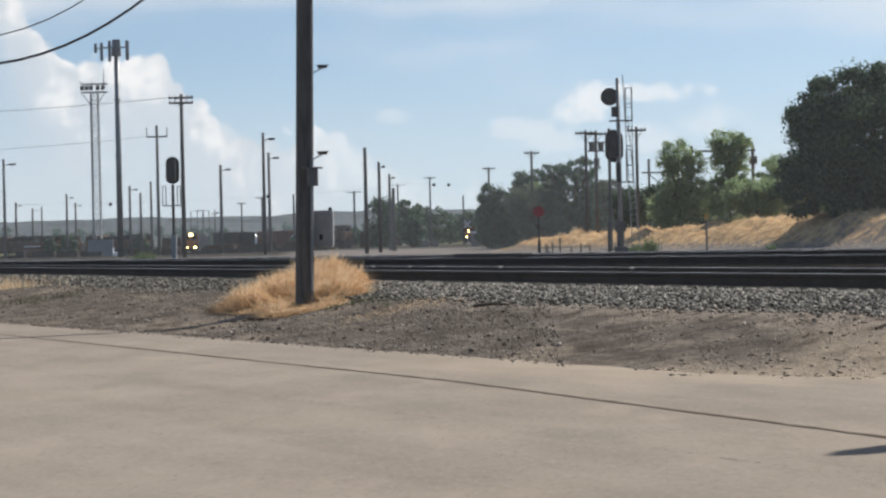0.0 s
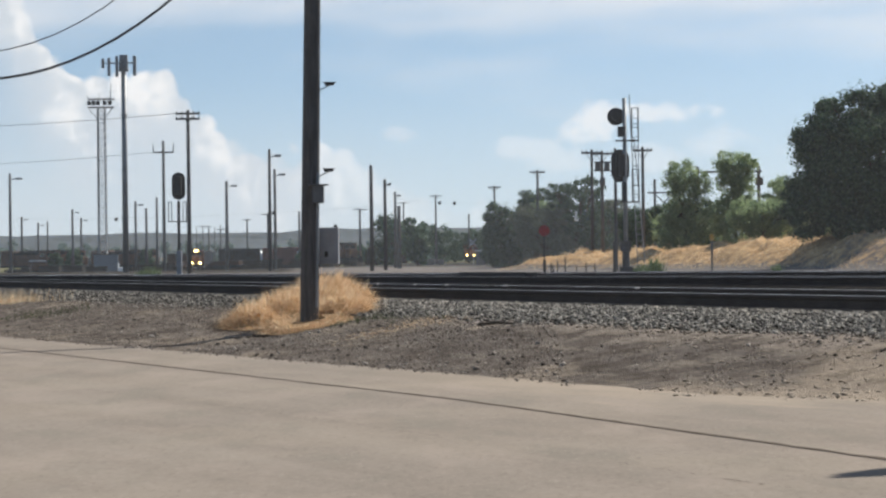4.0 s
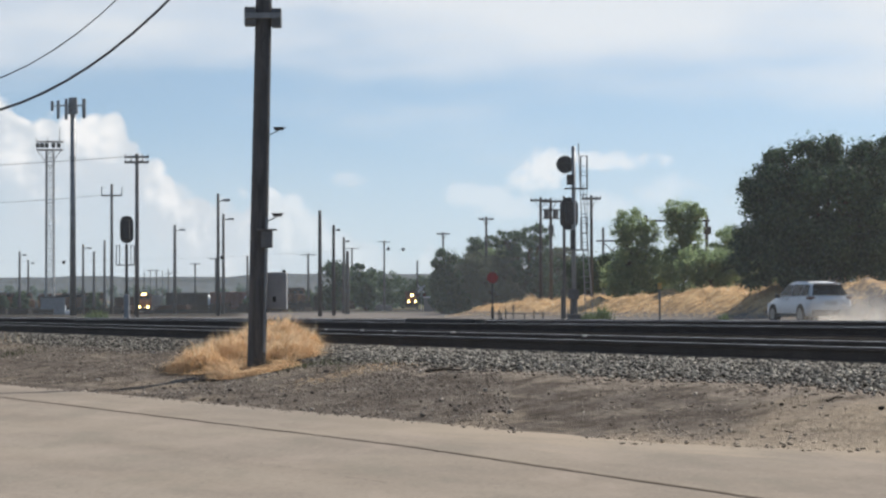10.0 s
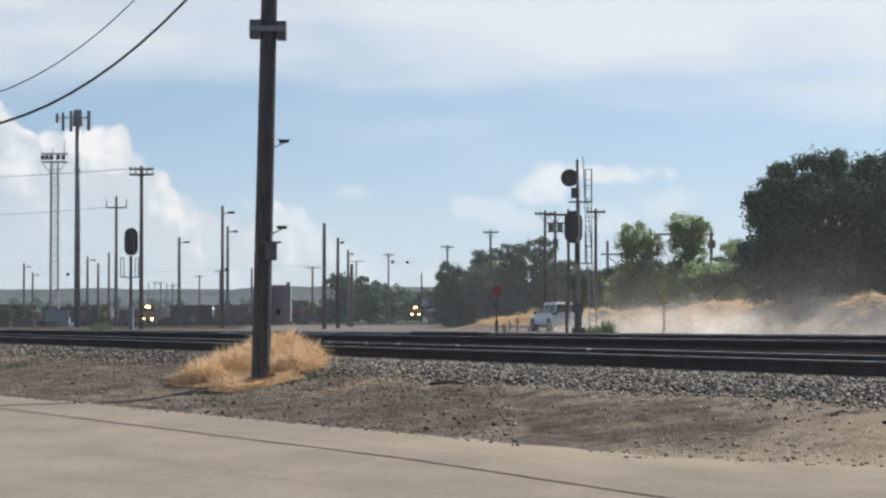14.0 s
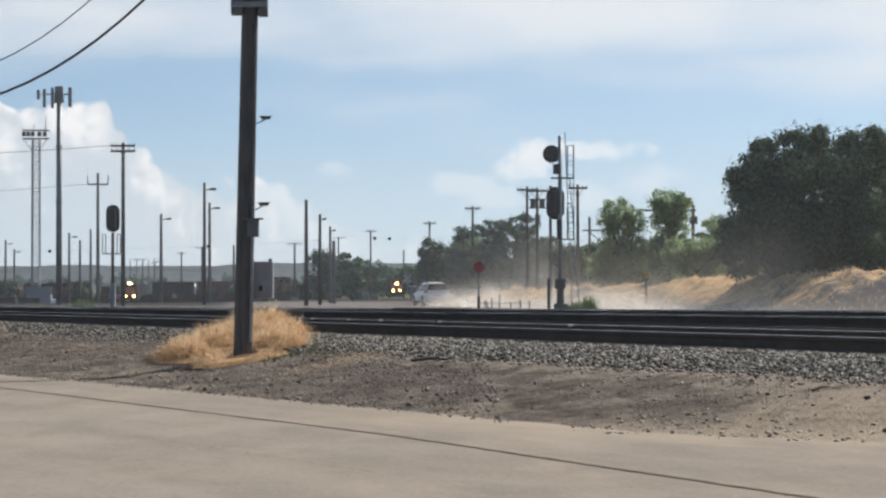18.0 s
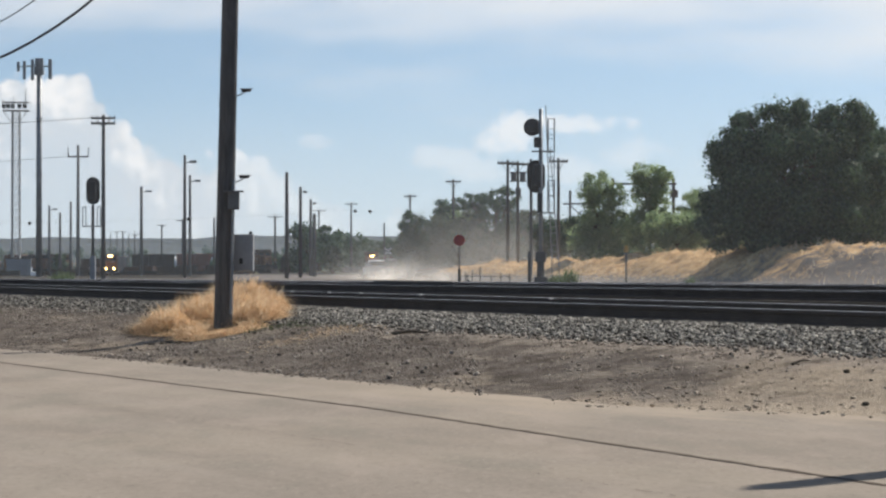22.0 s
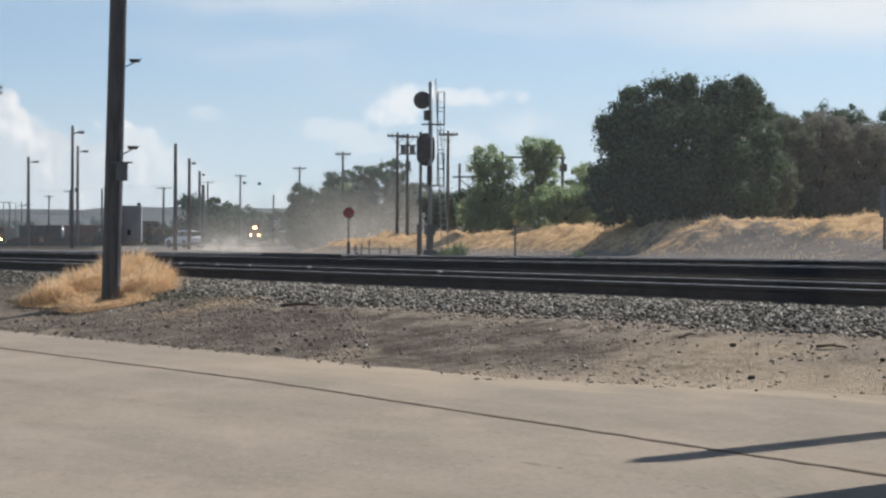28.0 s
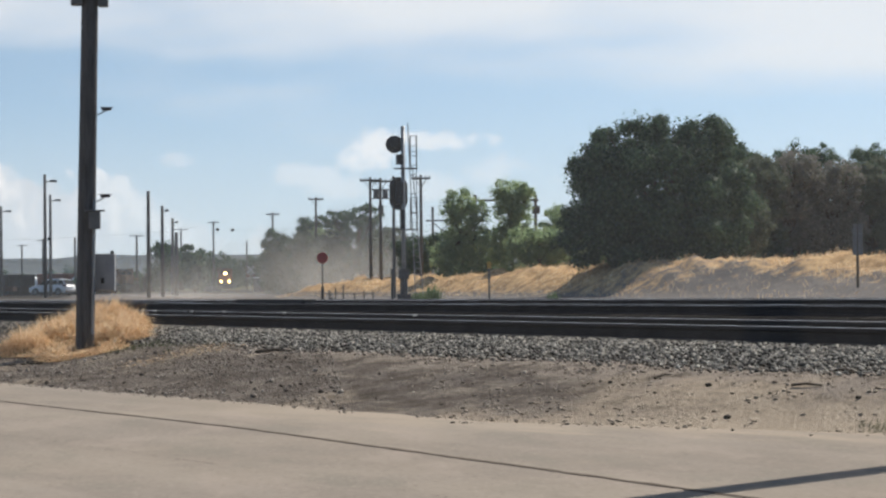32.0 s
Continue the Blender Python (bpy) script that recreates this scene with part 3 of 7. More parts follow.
def make_tracks():
    tie = bms()
    box(tie, -1.3, 1.3, -0.11, 0.11, -0.17, 0.0, None, 0.012)
    tie_mesh = mesh_of("tie", tie, M_TIE)
    for i, (heading, d, drop, near_ties, far) in enumerate(((25, 15.22, 0.0, 110, 900), (31.8, 30.75, 0.018, 70, 600), (45, 45.8, 0.0, 60, 120), (45, 54.5, 0.06, 60, 160))):
        track = thing("railway_track", "rusty steel rails with polished heads on dark timber ties", "railway track", "railway tracks", "structure")
        bed = [(-1.62, -0.185), (-1.3, -0.178), (1.3, -0.178), (1.62, -0.185), (2.9, -0.42)]
        sweep("ballast_bed", bed, heading, d, -45, far, 200, M_BED, track, RAIL_TOP - drop, 0.004, i)
        sweep("ballast_shoulder", [(-2.85, -0.36), (-2.2, -0.25), (-1.62, -0.185)], heading, d, -45, far, 200, M_SHOULDER if i == 0 else M_BED, track, RAIL_TOP - drop, 0.004, i)
        for g, cant in ((-0.7535, -0.009), (0.7535, 0.009)):
            cant = cant if i == 0 else 0.0
            rail = sweep("rail", rail_profile(), heading, d + g, -45, far, 60, M_RAIL, track, RAIL_TOP - drop + cant)
            top = [(-0.03, 0.002), (-0.02, 0.004), (0.02, 0.004), (0.03, 0.002)]
            sweep("rail_head", top, heading, d + g, -45, far, 60, M_HEAD, rail, RAIL_TOP - drop + cant)
        for k in range(near_ties):
            t = new("tie", tie_mesh)
            t.parent = track
            s, c, q = -3 + 0.55 * k, math.cos(radians(heading)), math.sin(radians(heading))
            t.matrix_basis = pose(c * d - q * s, q * d + c * s, RAIL_TOP - drop - 0.176, 0, 0, heading)


make_tracks()


def rocks(name, points, sizes, seed, material, squash=0.75):
    """Many small angular stones as one mesh."""
    r = np.random.RandomState(seed)
    oct_v = np.array([(1, 0, 0), (-1, 0, 0), (0, 1, 0), (0, -1, 0), (0, 0, 1), (0, 0, -1)], float)
    oct_f = np.array([(0, 2, 4), (2, 1, 4), (1, 3, 4), (3, 0, 4), (2, 0, 5), (1, 2, 5), (3, 1, 5), (0, 3, 5)])
    n = len(points)
    v = oct_v[None] * r.uniform(0.6, 1.25, (n, 6, 1)) + r.uniform(-0.25, 0.25, (n, 6, 3))
    a, b = r.uniform(0, 6.28, n), r.uniform(0, 3.14, n)
    ca, sa, cb, sb = np.cos(a), np.sin(a), np.cos(b), np.sin(b)
    x, y, z = v[..., 0], v[..., 1], v[..., 2]
    x, z = x * cb[:, None] - z * sb[:, None], x * sb[:, None] + z * cb[:, None]
    x, y = x * ca[:, None] - y * sa[:, None], x * sa[:, None] + y * ca[:, None]
    v = np.stack([x, y, z * squash], 2) * np.asarray(sizes)[:, None, None] + np.asarray(points)[:, None, :]
    f = (oct_f[None] + 6 * np.arange(n)[:, None, None]).reshape(-1, 3)
    me = bpy.data.meshes.new(name)
    me.vertices.add(n * 6)
    me.vertices.foreach_set("co", v.reshape(-1))
    me.loops.add(len(f) * 3)
    me.loops.foreach_set("vertex_index", f.reshape(-1).astype(np.int32))
    me.polygons.add(len(f))
    me.polygons.foreach_set("loop_start", np.arange(0, len(f) * 3, 3, dtype=np.int32))
    me.update(calc_edges=True)
    me.materials.append(material)
    return new(name, me)


def make_ballast():
    r = np.random.RandomState(7)
    n = 64000
    s = -2 + 62 * r.uniform(0, 1, n) ** 1.25
    d = r.triangular(12.05, 13.35, 14.35, n)
    x, y = TN[0] * d + TU[0] * s, TN[1] * d + TU[1] * s
    keep = (x > -2.2 + 0.8 * waves(x, y, 0.7, 37)) | (r.uniform(0, 1, n) < 0.28)
    x, y, d, n = x[keep], y[keep], d[keep], int(keep.sum())
    prof = np.interp(d, [11.7, 12.37, 13.02, 13.6, 14.4], [0.31, 0.335, 0.40, 0.462, 0.468])
    size = r.uniform(0.014, 0.036, n)
    z = prof + size * 0.3
    ob = rocks("ballast_stones", np.stack([x, y, np.maximum(z, ground_z(x, y))], 1), size, 8, M_STONE, 0.6)
    tagged(ob, "loose grey crushed-stone ballast along the track", "ballast", kind="stuff")
    # stones that rolled down on to the dirt
    n = 15000
    s = -2 + 50 * r.uniform(0, 1, n) ** 1.2
    d = 12.5 - 1.9 * r.uniform(0, 1, n) ** 2.2 + 0.35 * waves(s, s * 0.3, 0.8, 31)
    x, y = TN[0] * d + TU[0] * s, TN[1] * d + TU[1] * s
    keep = (beyond_road(x, y) > 0.3) & ((x < 0.5) | (r.uniform(0, 1, n) < np.where(d > 12.0, 0.7, 0.08)))
    x, y, d = x[keep], y[keep], d[keep]
    size = 0.006 + np.where(d > 11.9, 0.02, 0.009) * r.uniform(0, 1, len(x)) ** 1.6
    ob = rocks("rolled_stones", np.stack([x, y, ground_z(x, y) + size * 0.25], 1), size, 18, M_CLOD, 0.6)
    tagged(ob, "ballast stones rolled down on to the dirt shoulder", "ballast", kind="stuff")
    # crumbs of dried sand and earth, in patches
    n = 60000
    x, y = r.uniform(-4, 11, n), 12 + 24 * r.uniform(0, 1, n)
    keep = (TN[0] * x + TN[1] * y < 12.2) & (beyond_road(x, y) > -0.5 * r.uniform(0, 1, n) ** 2) & (x + 1.2 * waves(x, y, 0.8, 33) > 1.3)
    keep &= waves(x, y, 2.2, 34) + 0.6 * waves(x, y, 6.0, 35) > r.uniform(-0.45, 0.6, n)
    x, y = x[keep], y[keep]
    size = 0.006 + 0.03 * r.uniform(0, 1, len(x)) ** 3
    z = np.maximum(ground_z(x, y), np.where(beyond_road(x, y) < 0.0, 0.0, -1))
    ob = rocks("sand_crumbs", np.stack([x, y, z + size * 0.1], 1), size, 36, M_CRUMB, 0.45)
    tagged(ob, "crumbled dry sand and earth on the shoulder", "sand", kind="stuff")
    # bark chips, twigs and paper scraps
    n = 800
    x, y = r.uniform(-6, 10, n), 13 + 26 * r.uniform(0, 1, n)
    keep = (TN[0] * x + TN[1] * y < 12.4) & (beyond_road(x, y) > -0.3) & ((x > 0.5) | (r.uniform(0, 1, n) < 0.4))
    x, y = x[keep], y[keep]
    size = 0.008 + 0.04 * r.uniform(0, 1, len(x)) ** 6
    z = np.maximum(ground_z(x, y), np.where(beyond_road(x, y) < 0.0, 0.0, -1))
    ob = rocks("bark_chips", np.stack([x, y, z + size * 0.15], 1), size, 19, M_CHIP, 0.35)
    tagged(ob, "dark bark chips and pale scraps strewn on the sand", "debris", kind="stuff")
    # gravel and clods on the shoulder
    n = 120000
    x, y = r.uniform(-12, 9, n), 14 + 34 * r.uniform(0, 1, n) ** 1.1
    d, e = TN[0] * x + TN[1] * y, beyond_road(x, y)
    keep = (d < 13.0) & (e > -0.25 + 0.5 * r.uniform(0, 1, n) ** 2)
    keep &= ((x < 0.8) & (x > -3.5)) | (r.uniform(0, 1, n) < np.where(x > 0, 0.07, 0.4))
    x, y = x[keep], y[keep]
    size = 0.006 + 0.011 * r.uniform(0, 1, len(x)) ** 2 + 0.03 * r.uniform(0, 1, len(x)) ** 60
    z = np.maximum(ground_z(x, y), np.where(beyond_road(x, y) < 0.0, 0.0, -1)) + size * 0.3
    ob = rocks("shoulder_gravel", np.stack([x, y, z], 1), size, 9, M_CLOD, 0.7)
    tagged(ob, "scattered gravel and dark clods on the dirt shoulder", "gravel", kind="stuff")


make_ballast()


def litter():
    """Pale stones lodged by the rail, a fallen branch and a few dark clumps on the sand."""
    for x, y in ((-1.73, 41.3), (-1.07, 39.9), (-0.53, 38.8), (0.39, 36.8), (-2.6, 43.5), (2.1, 32.5)):
        b = bms()
        bmesh.ops.create_icosphere(b, subdivisions=1, radius=0.03, matrix=Matrix.Translation((x, y, 0.653)) @ Matrix.Diagonal((1.3, 1.1, 0.5, 1)))
        tagged(new("pale_stone", mesh_of("pale_stone", b, M_PALESTONE)), "pale stone lodged beside the rail head", "stone", "pale stones along the rail")
    for (x0, y0), (x1, y1), w in (((-0.02, 28.1), (0.4, 27.7), 0.022), ((4.15, 18.7), (4.34, 18.5), 0.012), ((3.35, 20.4), (3.5, 20.5), 0.012), ((4.6, 19.2), (4.72, 19.0), 0.012)):
        f = thing("fallen_branch", "dark dry fallen branch lying on the shoulder", "branch", "branches on the shoulder")
        mid = ((x0 + x1) / 2, (y0 + y1) / 2)
        z0, z1, zm = gz(x0, y0) + w * 0.6, gz(x1, y1) + w * 0.6, gz(*mid) + w * 1.6
        b = bms()
        rod(b, (x0, y0, z0), (*mid, zm), w, w * 0.85, 7)
        rod(b, (*mid, zm), (x1, y1, z1), w * 0.85, w * 0.5, 7)
        part("stem", b, M_TRUNK, f)
        b = bms()
        rod(b, (*mid, zm), (mid[0] + w * 4, mid[1] + w * 5, zm + w * 1.5), w * 0.5, w * 0.2, 5)
        part("twig", b, M_TRUNK, f)
    for x, y, w in ((3.64, 19.5, 0.022), (3.54, 18.2, 0.024), (4.5, 18.0, 0.018), (3.0, 20.6, 0.016)):
        b = bms()
        bmesh.ops.create_icosphere(b, subdivisions=2, radius=w, matrix=Matrix.Translation((x, y, gz(x, y) + w * 0.5)) @ Matrix.Diagonal((1.2, 1.0, 0.8, 1)))
        q = random.Random(int(x * 100))
        for v in b.verts:
            v.co += Vector((q.uniform(-1, 1), q.uniform(-1, 1), q.uniform(-1, 1))) * w * 0.22
        tagged(new("earth_clump", mesh_of("earth_clump", b, M_TIE)), "dark brown clump lying on the pale sand", "clump", "clumps on the sand")


M_PALESTONE = surface("pale_stone", (0.5, 0.48, 0.45), (0.68, 0.66, 0.62), 8.0, 60.0, 0.9)
litter()

# ---- the leaning pole by the road ----


def make_near_pole():
    x, y = -2.316, 33.0
    pole = thing("utility_pole", "weathered dark timber utility pole leaning slightly, with boxes and small cameras", "utility pole", at=(x, y, 0.388))
    pole.scale = (0.9375, 0.9375, 0.9375)
    lean = Vector((0.021, 0.0, 1.0))
    n, height = 20, 9.5
    verts, faces = [], []
    r = random.Random(5)
    wob = [r.uniform(0.95, 1.05) for _ in range(n)]
    for k in range(25):
        h = -0.35 + (height + 0.35) * k / 24
        rad = 0.132 - 0.0035 * h
        for j in range(n):
            a = 2 * math.pi * j / n
            verts.append((lean.x * h + rad * wob[j] * math.cos(a), rad * wob[j] * math.sin(a), h))
    for k in range(24):
        for j in range(n):
            p, q = k * n + j, k * n + (j + 1) % n
            faces.append((p, q, q + n, p + n))
    faces.append(tuple(24 * n + j for j in range(n)))
    plain("pole_shaft", verts, faces, M_POLE, pole, True)

    def on(h):
        return lean.x * h
    # conduit up the side
    b = bms()
    rod(b, (on(0.1) + 0.11, -0.1, 0.05), (on(2.0) + 0.11, -0.1, 2.0), 0.022)
    part("conduit", b, M_GREY, pole)
    # large cabinet low on the far side
    b = bms()
    box(b, on(1.0) + 0.02, on(1.0) + 0.40, 0.14, 0.42, 0.67, 1.21, None, 0.012)
    cab = part("cabinet", b, M_CABINET, pole, "grey painted steel equipment cabinet")
    b = bms()
    box(b, on(1.0) + 0.04, on(1.0) + 0.38, 0.126, 0.14, 0.69, 1.19, None, 0.004)
    part("cabinet_door", b, M_CABINET, cab)
    b = bms()
    box(b, on(1.0) + 0.20, on(1.0) + 0.25, 0.105, 0.126, 0.78, 0.86, None, 0.004)
    part("latch", b, M_BLACK, cab)
    b = bms()
    rod(b, (on(1.0) + 0.36, 0.2, 1.2), (on(1.0) + 0.36, 0.2, 1.25), 0.025)
    part("conduit_hub", b, M_BLACK, cab)
    # small box with a projecting lid
    b = bms()
    box(b, on(1.7) + 0.04, on(1.7) + 0.20, -0.2, -0.04, 1.56, 1.81, None, 0.008)
    jb = part("junction_box", b, M_BOX, pole, "small grey junction box")
    b = bms()
    box(b, on(1.7) - 0.02, on(1.7) + 0.265, -0.24, 0.0, 1.812, 1.832, None, 0.005)
    part("lid", b, M_BOX, jb)
    # two small cameras on arms
    for h in (2.0, 3.25):
        b = bms()
        rod(b, (on(h) + 0.1, -0.02, h - 0.06), (on(h) + 0.25, -0.02, h + 0.01), 0.008)
        arm = part("camera_arm", b, M_BLACK, pole)
        b = bms()
        box(b, on(h) + 0.19, on(h) + 0.33, -0.055, 0.015, h + 0.015, h + 0.055, Matrix.Translation((0, 0, 0)), 0.01)
        box(b, on(h) + 0.17, on(h) + 0.36, -0.065, 0.025, h + 0.055, h + 0.063)
        part("camera_body", b, M_BLACK, arm)
    # clamped pair of boxes high up
    b = bms()
    box(b, on(4.9) - 0.27, on(4.9) - 0.10, -0.12, 0.08, 4.78, 5.05, None, 0.01)
    part("high_box", b, M_BOX, pole)
    b = bms()
    box(b, on(4.9) + 0.12, on(4.9) + 0.26, -0.12, 0.08, 4.76, 5.03, None, 0.01)
    part("high_box", b, M_BOX, pole)
    b = bms()
    box(b, on(4.9) - 0.27, on(4.9) + 0.26, -0.16, -0.12, 4.88, 4.96, None, 0.004)
    part("bracket", b, M_GREY, pole)


make_near_pole()


def blades(name, points, heights, leans, width, seed, material, parent=None, kinks=2):
    """Curved grass blades, each a bent strip."""
    r = np.random.RandomState(seed)
    n = len(points)
    verts, faces = [], []
    for k in range(n):
        p, h, l = points[k], heights[k], leans[k]
        a = r.uniform(0, 6.28)
        w = width * r.uniform(0.6, 1.4)
        sx, sy = math.cos(a) * w, math.sin(a) * w
        base = len(verts)
        for j in range(kinks + 1):
            t = j / kinks
            ww = (1 - t * 0.85)
            cx, cy, cz = p[0] + l[0] * t * t, p[1] + l[1] * t * t, p[2] + h * (t - 0.25 * t * t * min(1.6, math.hypot(*l) / max(h, 0.01)))
            verts += [(cx - sx * ww, cy - sy * ww, cz), (cx + sx * ww, cy + sy * ww, cz)]
        for j in range(kinks):
            b = base + 2 * j
            faces.append((b, b + 1, b + 3, b + 2))
    return plain(name, verts, faces, material, parent)


M_CLODS = island("dark_earth", [(0.03, 0.026, 0.023), (0.06, 0.05, 0.043), (0.1, 0.085, 0.07)])


def make_tuft():
    r = np.random.RandomState(11)
    # a hay-like heap round the pole: lobes (x, y, wide, deep, high)
    lobes = ((-2.4, 35.9, 0.72, 1.2, 0.4), (-2.75, 35.0, 0.6, 1.2, 0.26), (-3.2, 33.9, 0.46, 0.9, 0.2), (-2.05, 35.4, 0.55, 1.1, 0.29), (-1.88, 35.0, 0.42, 1.0, 0.15),
             (-2.3, 32.3, 0.62, 1.1, 0.15), (-2.05, 33.6, 0.6, 1.1, 0.19), (-2.9, 33.4, 0.5, 0.8, 0.09))
    n = 85000
    x, y = r.uniform(-4.2, -0.8, n), r.uniform(31.2, 37.4, n)
    x, y = x + 0.06 * waves(x, y, 5.0, 26), y + 0.12 * waves(x, y, 5.0, 27)
    top = 0 * x
    for cx, cy, w, d, h in lobes:
        top = np.maximum(top, 1.0 * h * np.clip(1 - ((x - cx) / w) ** 2 - ((y - cy) / d) ** 2, 0, 1) ** 0.75)
    top *= 0.8 + 0.55 * np.clip(0.5 + 1.4 * waves(x, y, 6.0, 21), 0, 1)
    top = np.where((np.abs(x + 2.29) < 0.2) & (y < 33.0), np.minimum(top, 0.05 + 0.06 * np.clip(32.6 - y, 0, 1.2)), top)
    keep = top > 0.03
    x, y, top = x[keep], y[keep], top[keep]
    n = len(x)
    up = r.uniform(0, 1, n) ** 0.45
    z = ground_z(x, y) + (top * up - 0.06) * (top > 0.05) + 0.015 + np.interp(TN[0] * x + TN[1] * y, [12.3, 13.02, 13.6], [0.0, 0.065, 0.12])
    long = r.uniform(0.1, 0.38, n)
    b = np.where(r.uniform(0, 1, n) < 0.45, math.pi * (x > -2.5) + math.pi, r.uniform(0, 6.283, n)) + r.normal(0, 0.7, n)
    stand = r.uniform(0, 1, n) < 0.2
    h = np.where(stand & ((y > 33.0) | (np.abs(x + 2.29) > 0.3)), r.uniform(0.08, 0.23, n), r.uniform(0.01, 0.09, n)) * np.clip(top / 0.2, 0.3, 1)
    long = np.where(stand, long * 0.4, long)
    ob = blades("dry_grass_tuft", np.stack([x, y, z], 1), np.maximum(h, 0.01), np.stack([long * np.cos(b), long * np.sin(b) * 1.2], 1), 0.0065, 12, M_STRAW, None, 3)
    tagged(ob, "straw-yellow dry grass tuft heaped round the pole foot", "dry grass", kind="stuff")
    # thin straw strewn along the shoulder
    n = 1000
    t = r.uniform(0, 1, n)
    x, y = -1.5 + 1.9 * t + r.normal(0, 0.14, n), 28.3 + 2.2 * t + r.normal(0, 0.35, n) + 0.3 * waves(t, t, 14.0, 25)
    keep = (TN[0] * x + TN[1] * y < 12.6) & (beyond_road(x, y) > 0.2)
    x, y = x[keep], y[keep]
    ob = blades("strewn_straw", np.stack([x, y, ground_z(x, y)], 1), r.uniform(0.005, 0.03, len(x)), r.normal(0, 0.13, (len(x), 2)), 0.006, 13, M_STRAW, None, 2)
    tagged(ob, "thin strewn straw on the dirt shoulder", "dry grass", kind="stuff")
    # low green weeds beside the heap
    n = 1500
    x, y = r.normal(-1.15, 0.36, n), r.normal(31.6, 0.75, n)
    keep = waves(x, y, 4.0, 28) > r.uniform(-0.4, 0.3, n)
    x, y = x[keep], y[keep]
    ob = blades("low_weeds", np.stack([x, y, ground_z(x, y) - 0.005], 1), r.uniform(0.015, 0.075, len(x)), r.normal(0, 0.05, (len(x), 2)), 0.008, 17, M_WEED, None, 2)
    tagged(ob, "low dull-green weeds beside the straw heap", "weeds", kind="stuff")
    # a tuft and weeds further along the shoulder
    for name, cx, cy, w, n, h, m, label in (("grass_tuft", -9.3, 47.0, 0.5, 500, 0.3, M_STRAW, "small dry yellow grass tuft on the shoulder"), ("low_weeds", -7.4, 41.0, 0.45, 420, 0.09, M_WEED, "low dull-green weeds on the shoulder"),
                                            ("grass_tuft", 4.42, 17.1, 0.07, 90, 0.11, M_WEED, "small grey-green weed tuft on the sand")):
        x, y = r.normal(cx, w, n), r.normal(cy, w * 1.4, n)
        ob = blades(name, np.stack([x, y, ground_z(x, y) - 0.01], 1), h * r.uniform(0.3, 1.1, n), r.normal(0, h * 0.5, (n, 2)), 0.007 if w > 0.1 else 0.003, 61, m, None, 2)
        tagged(ob, label, "dry grass" if m is M_STRAW else "weeds", kind="stuff")
    n = 14
    x, y = r.uniform(-3.3, -2.6, n), r.normal(31.6, 0.15, n)
    ob = rocks("dark_clods", np.stack([x, y, ground_z(x, y) + 0.01], 1), r.uniform(0.02, 0.07, n), 29, M_CLODS, 0.4)
    tagged(ob, "dark earth clods in front of the straw heap", "clods", kind="stuff")
    # rough straw over the bank behind the dirt road
    n = 36000
    s, q = r.uniform(-14, 84, n), r.uniform(0.4, 11, n)
    x, y = 23 + 0.963 * q - 0.266 * s, 100 + 0.266 * q + 0.963 * s
    keep = waves(x, y, 0.9, 22) + 0.5 * waves(x, y, 2.4, 23) > r.uniform(-0.5, 0.35, n)
    keep &= (q > 4.2) | (s > 17) | (r.uniform(0, 1, n) < 0.2)
    x, y = x[keep], y[keep]
    n = len(x)
    ob = blades("bank_grass", np.stack([x, y, ground_z(x, y) - 0.03], 1), r.uniform(0.06, 0.3, n), r.normal(0, 0.11, (n, 2)), 0.017, 14, M_STRAW, None, 2)
    tagged(ob, "dry yellow grass covering the bank", "dry grass", kind="stuff")


make_tuft()

# ---- signals and poles beyond the tracks ----


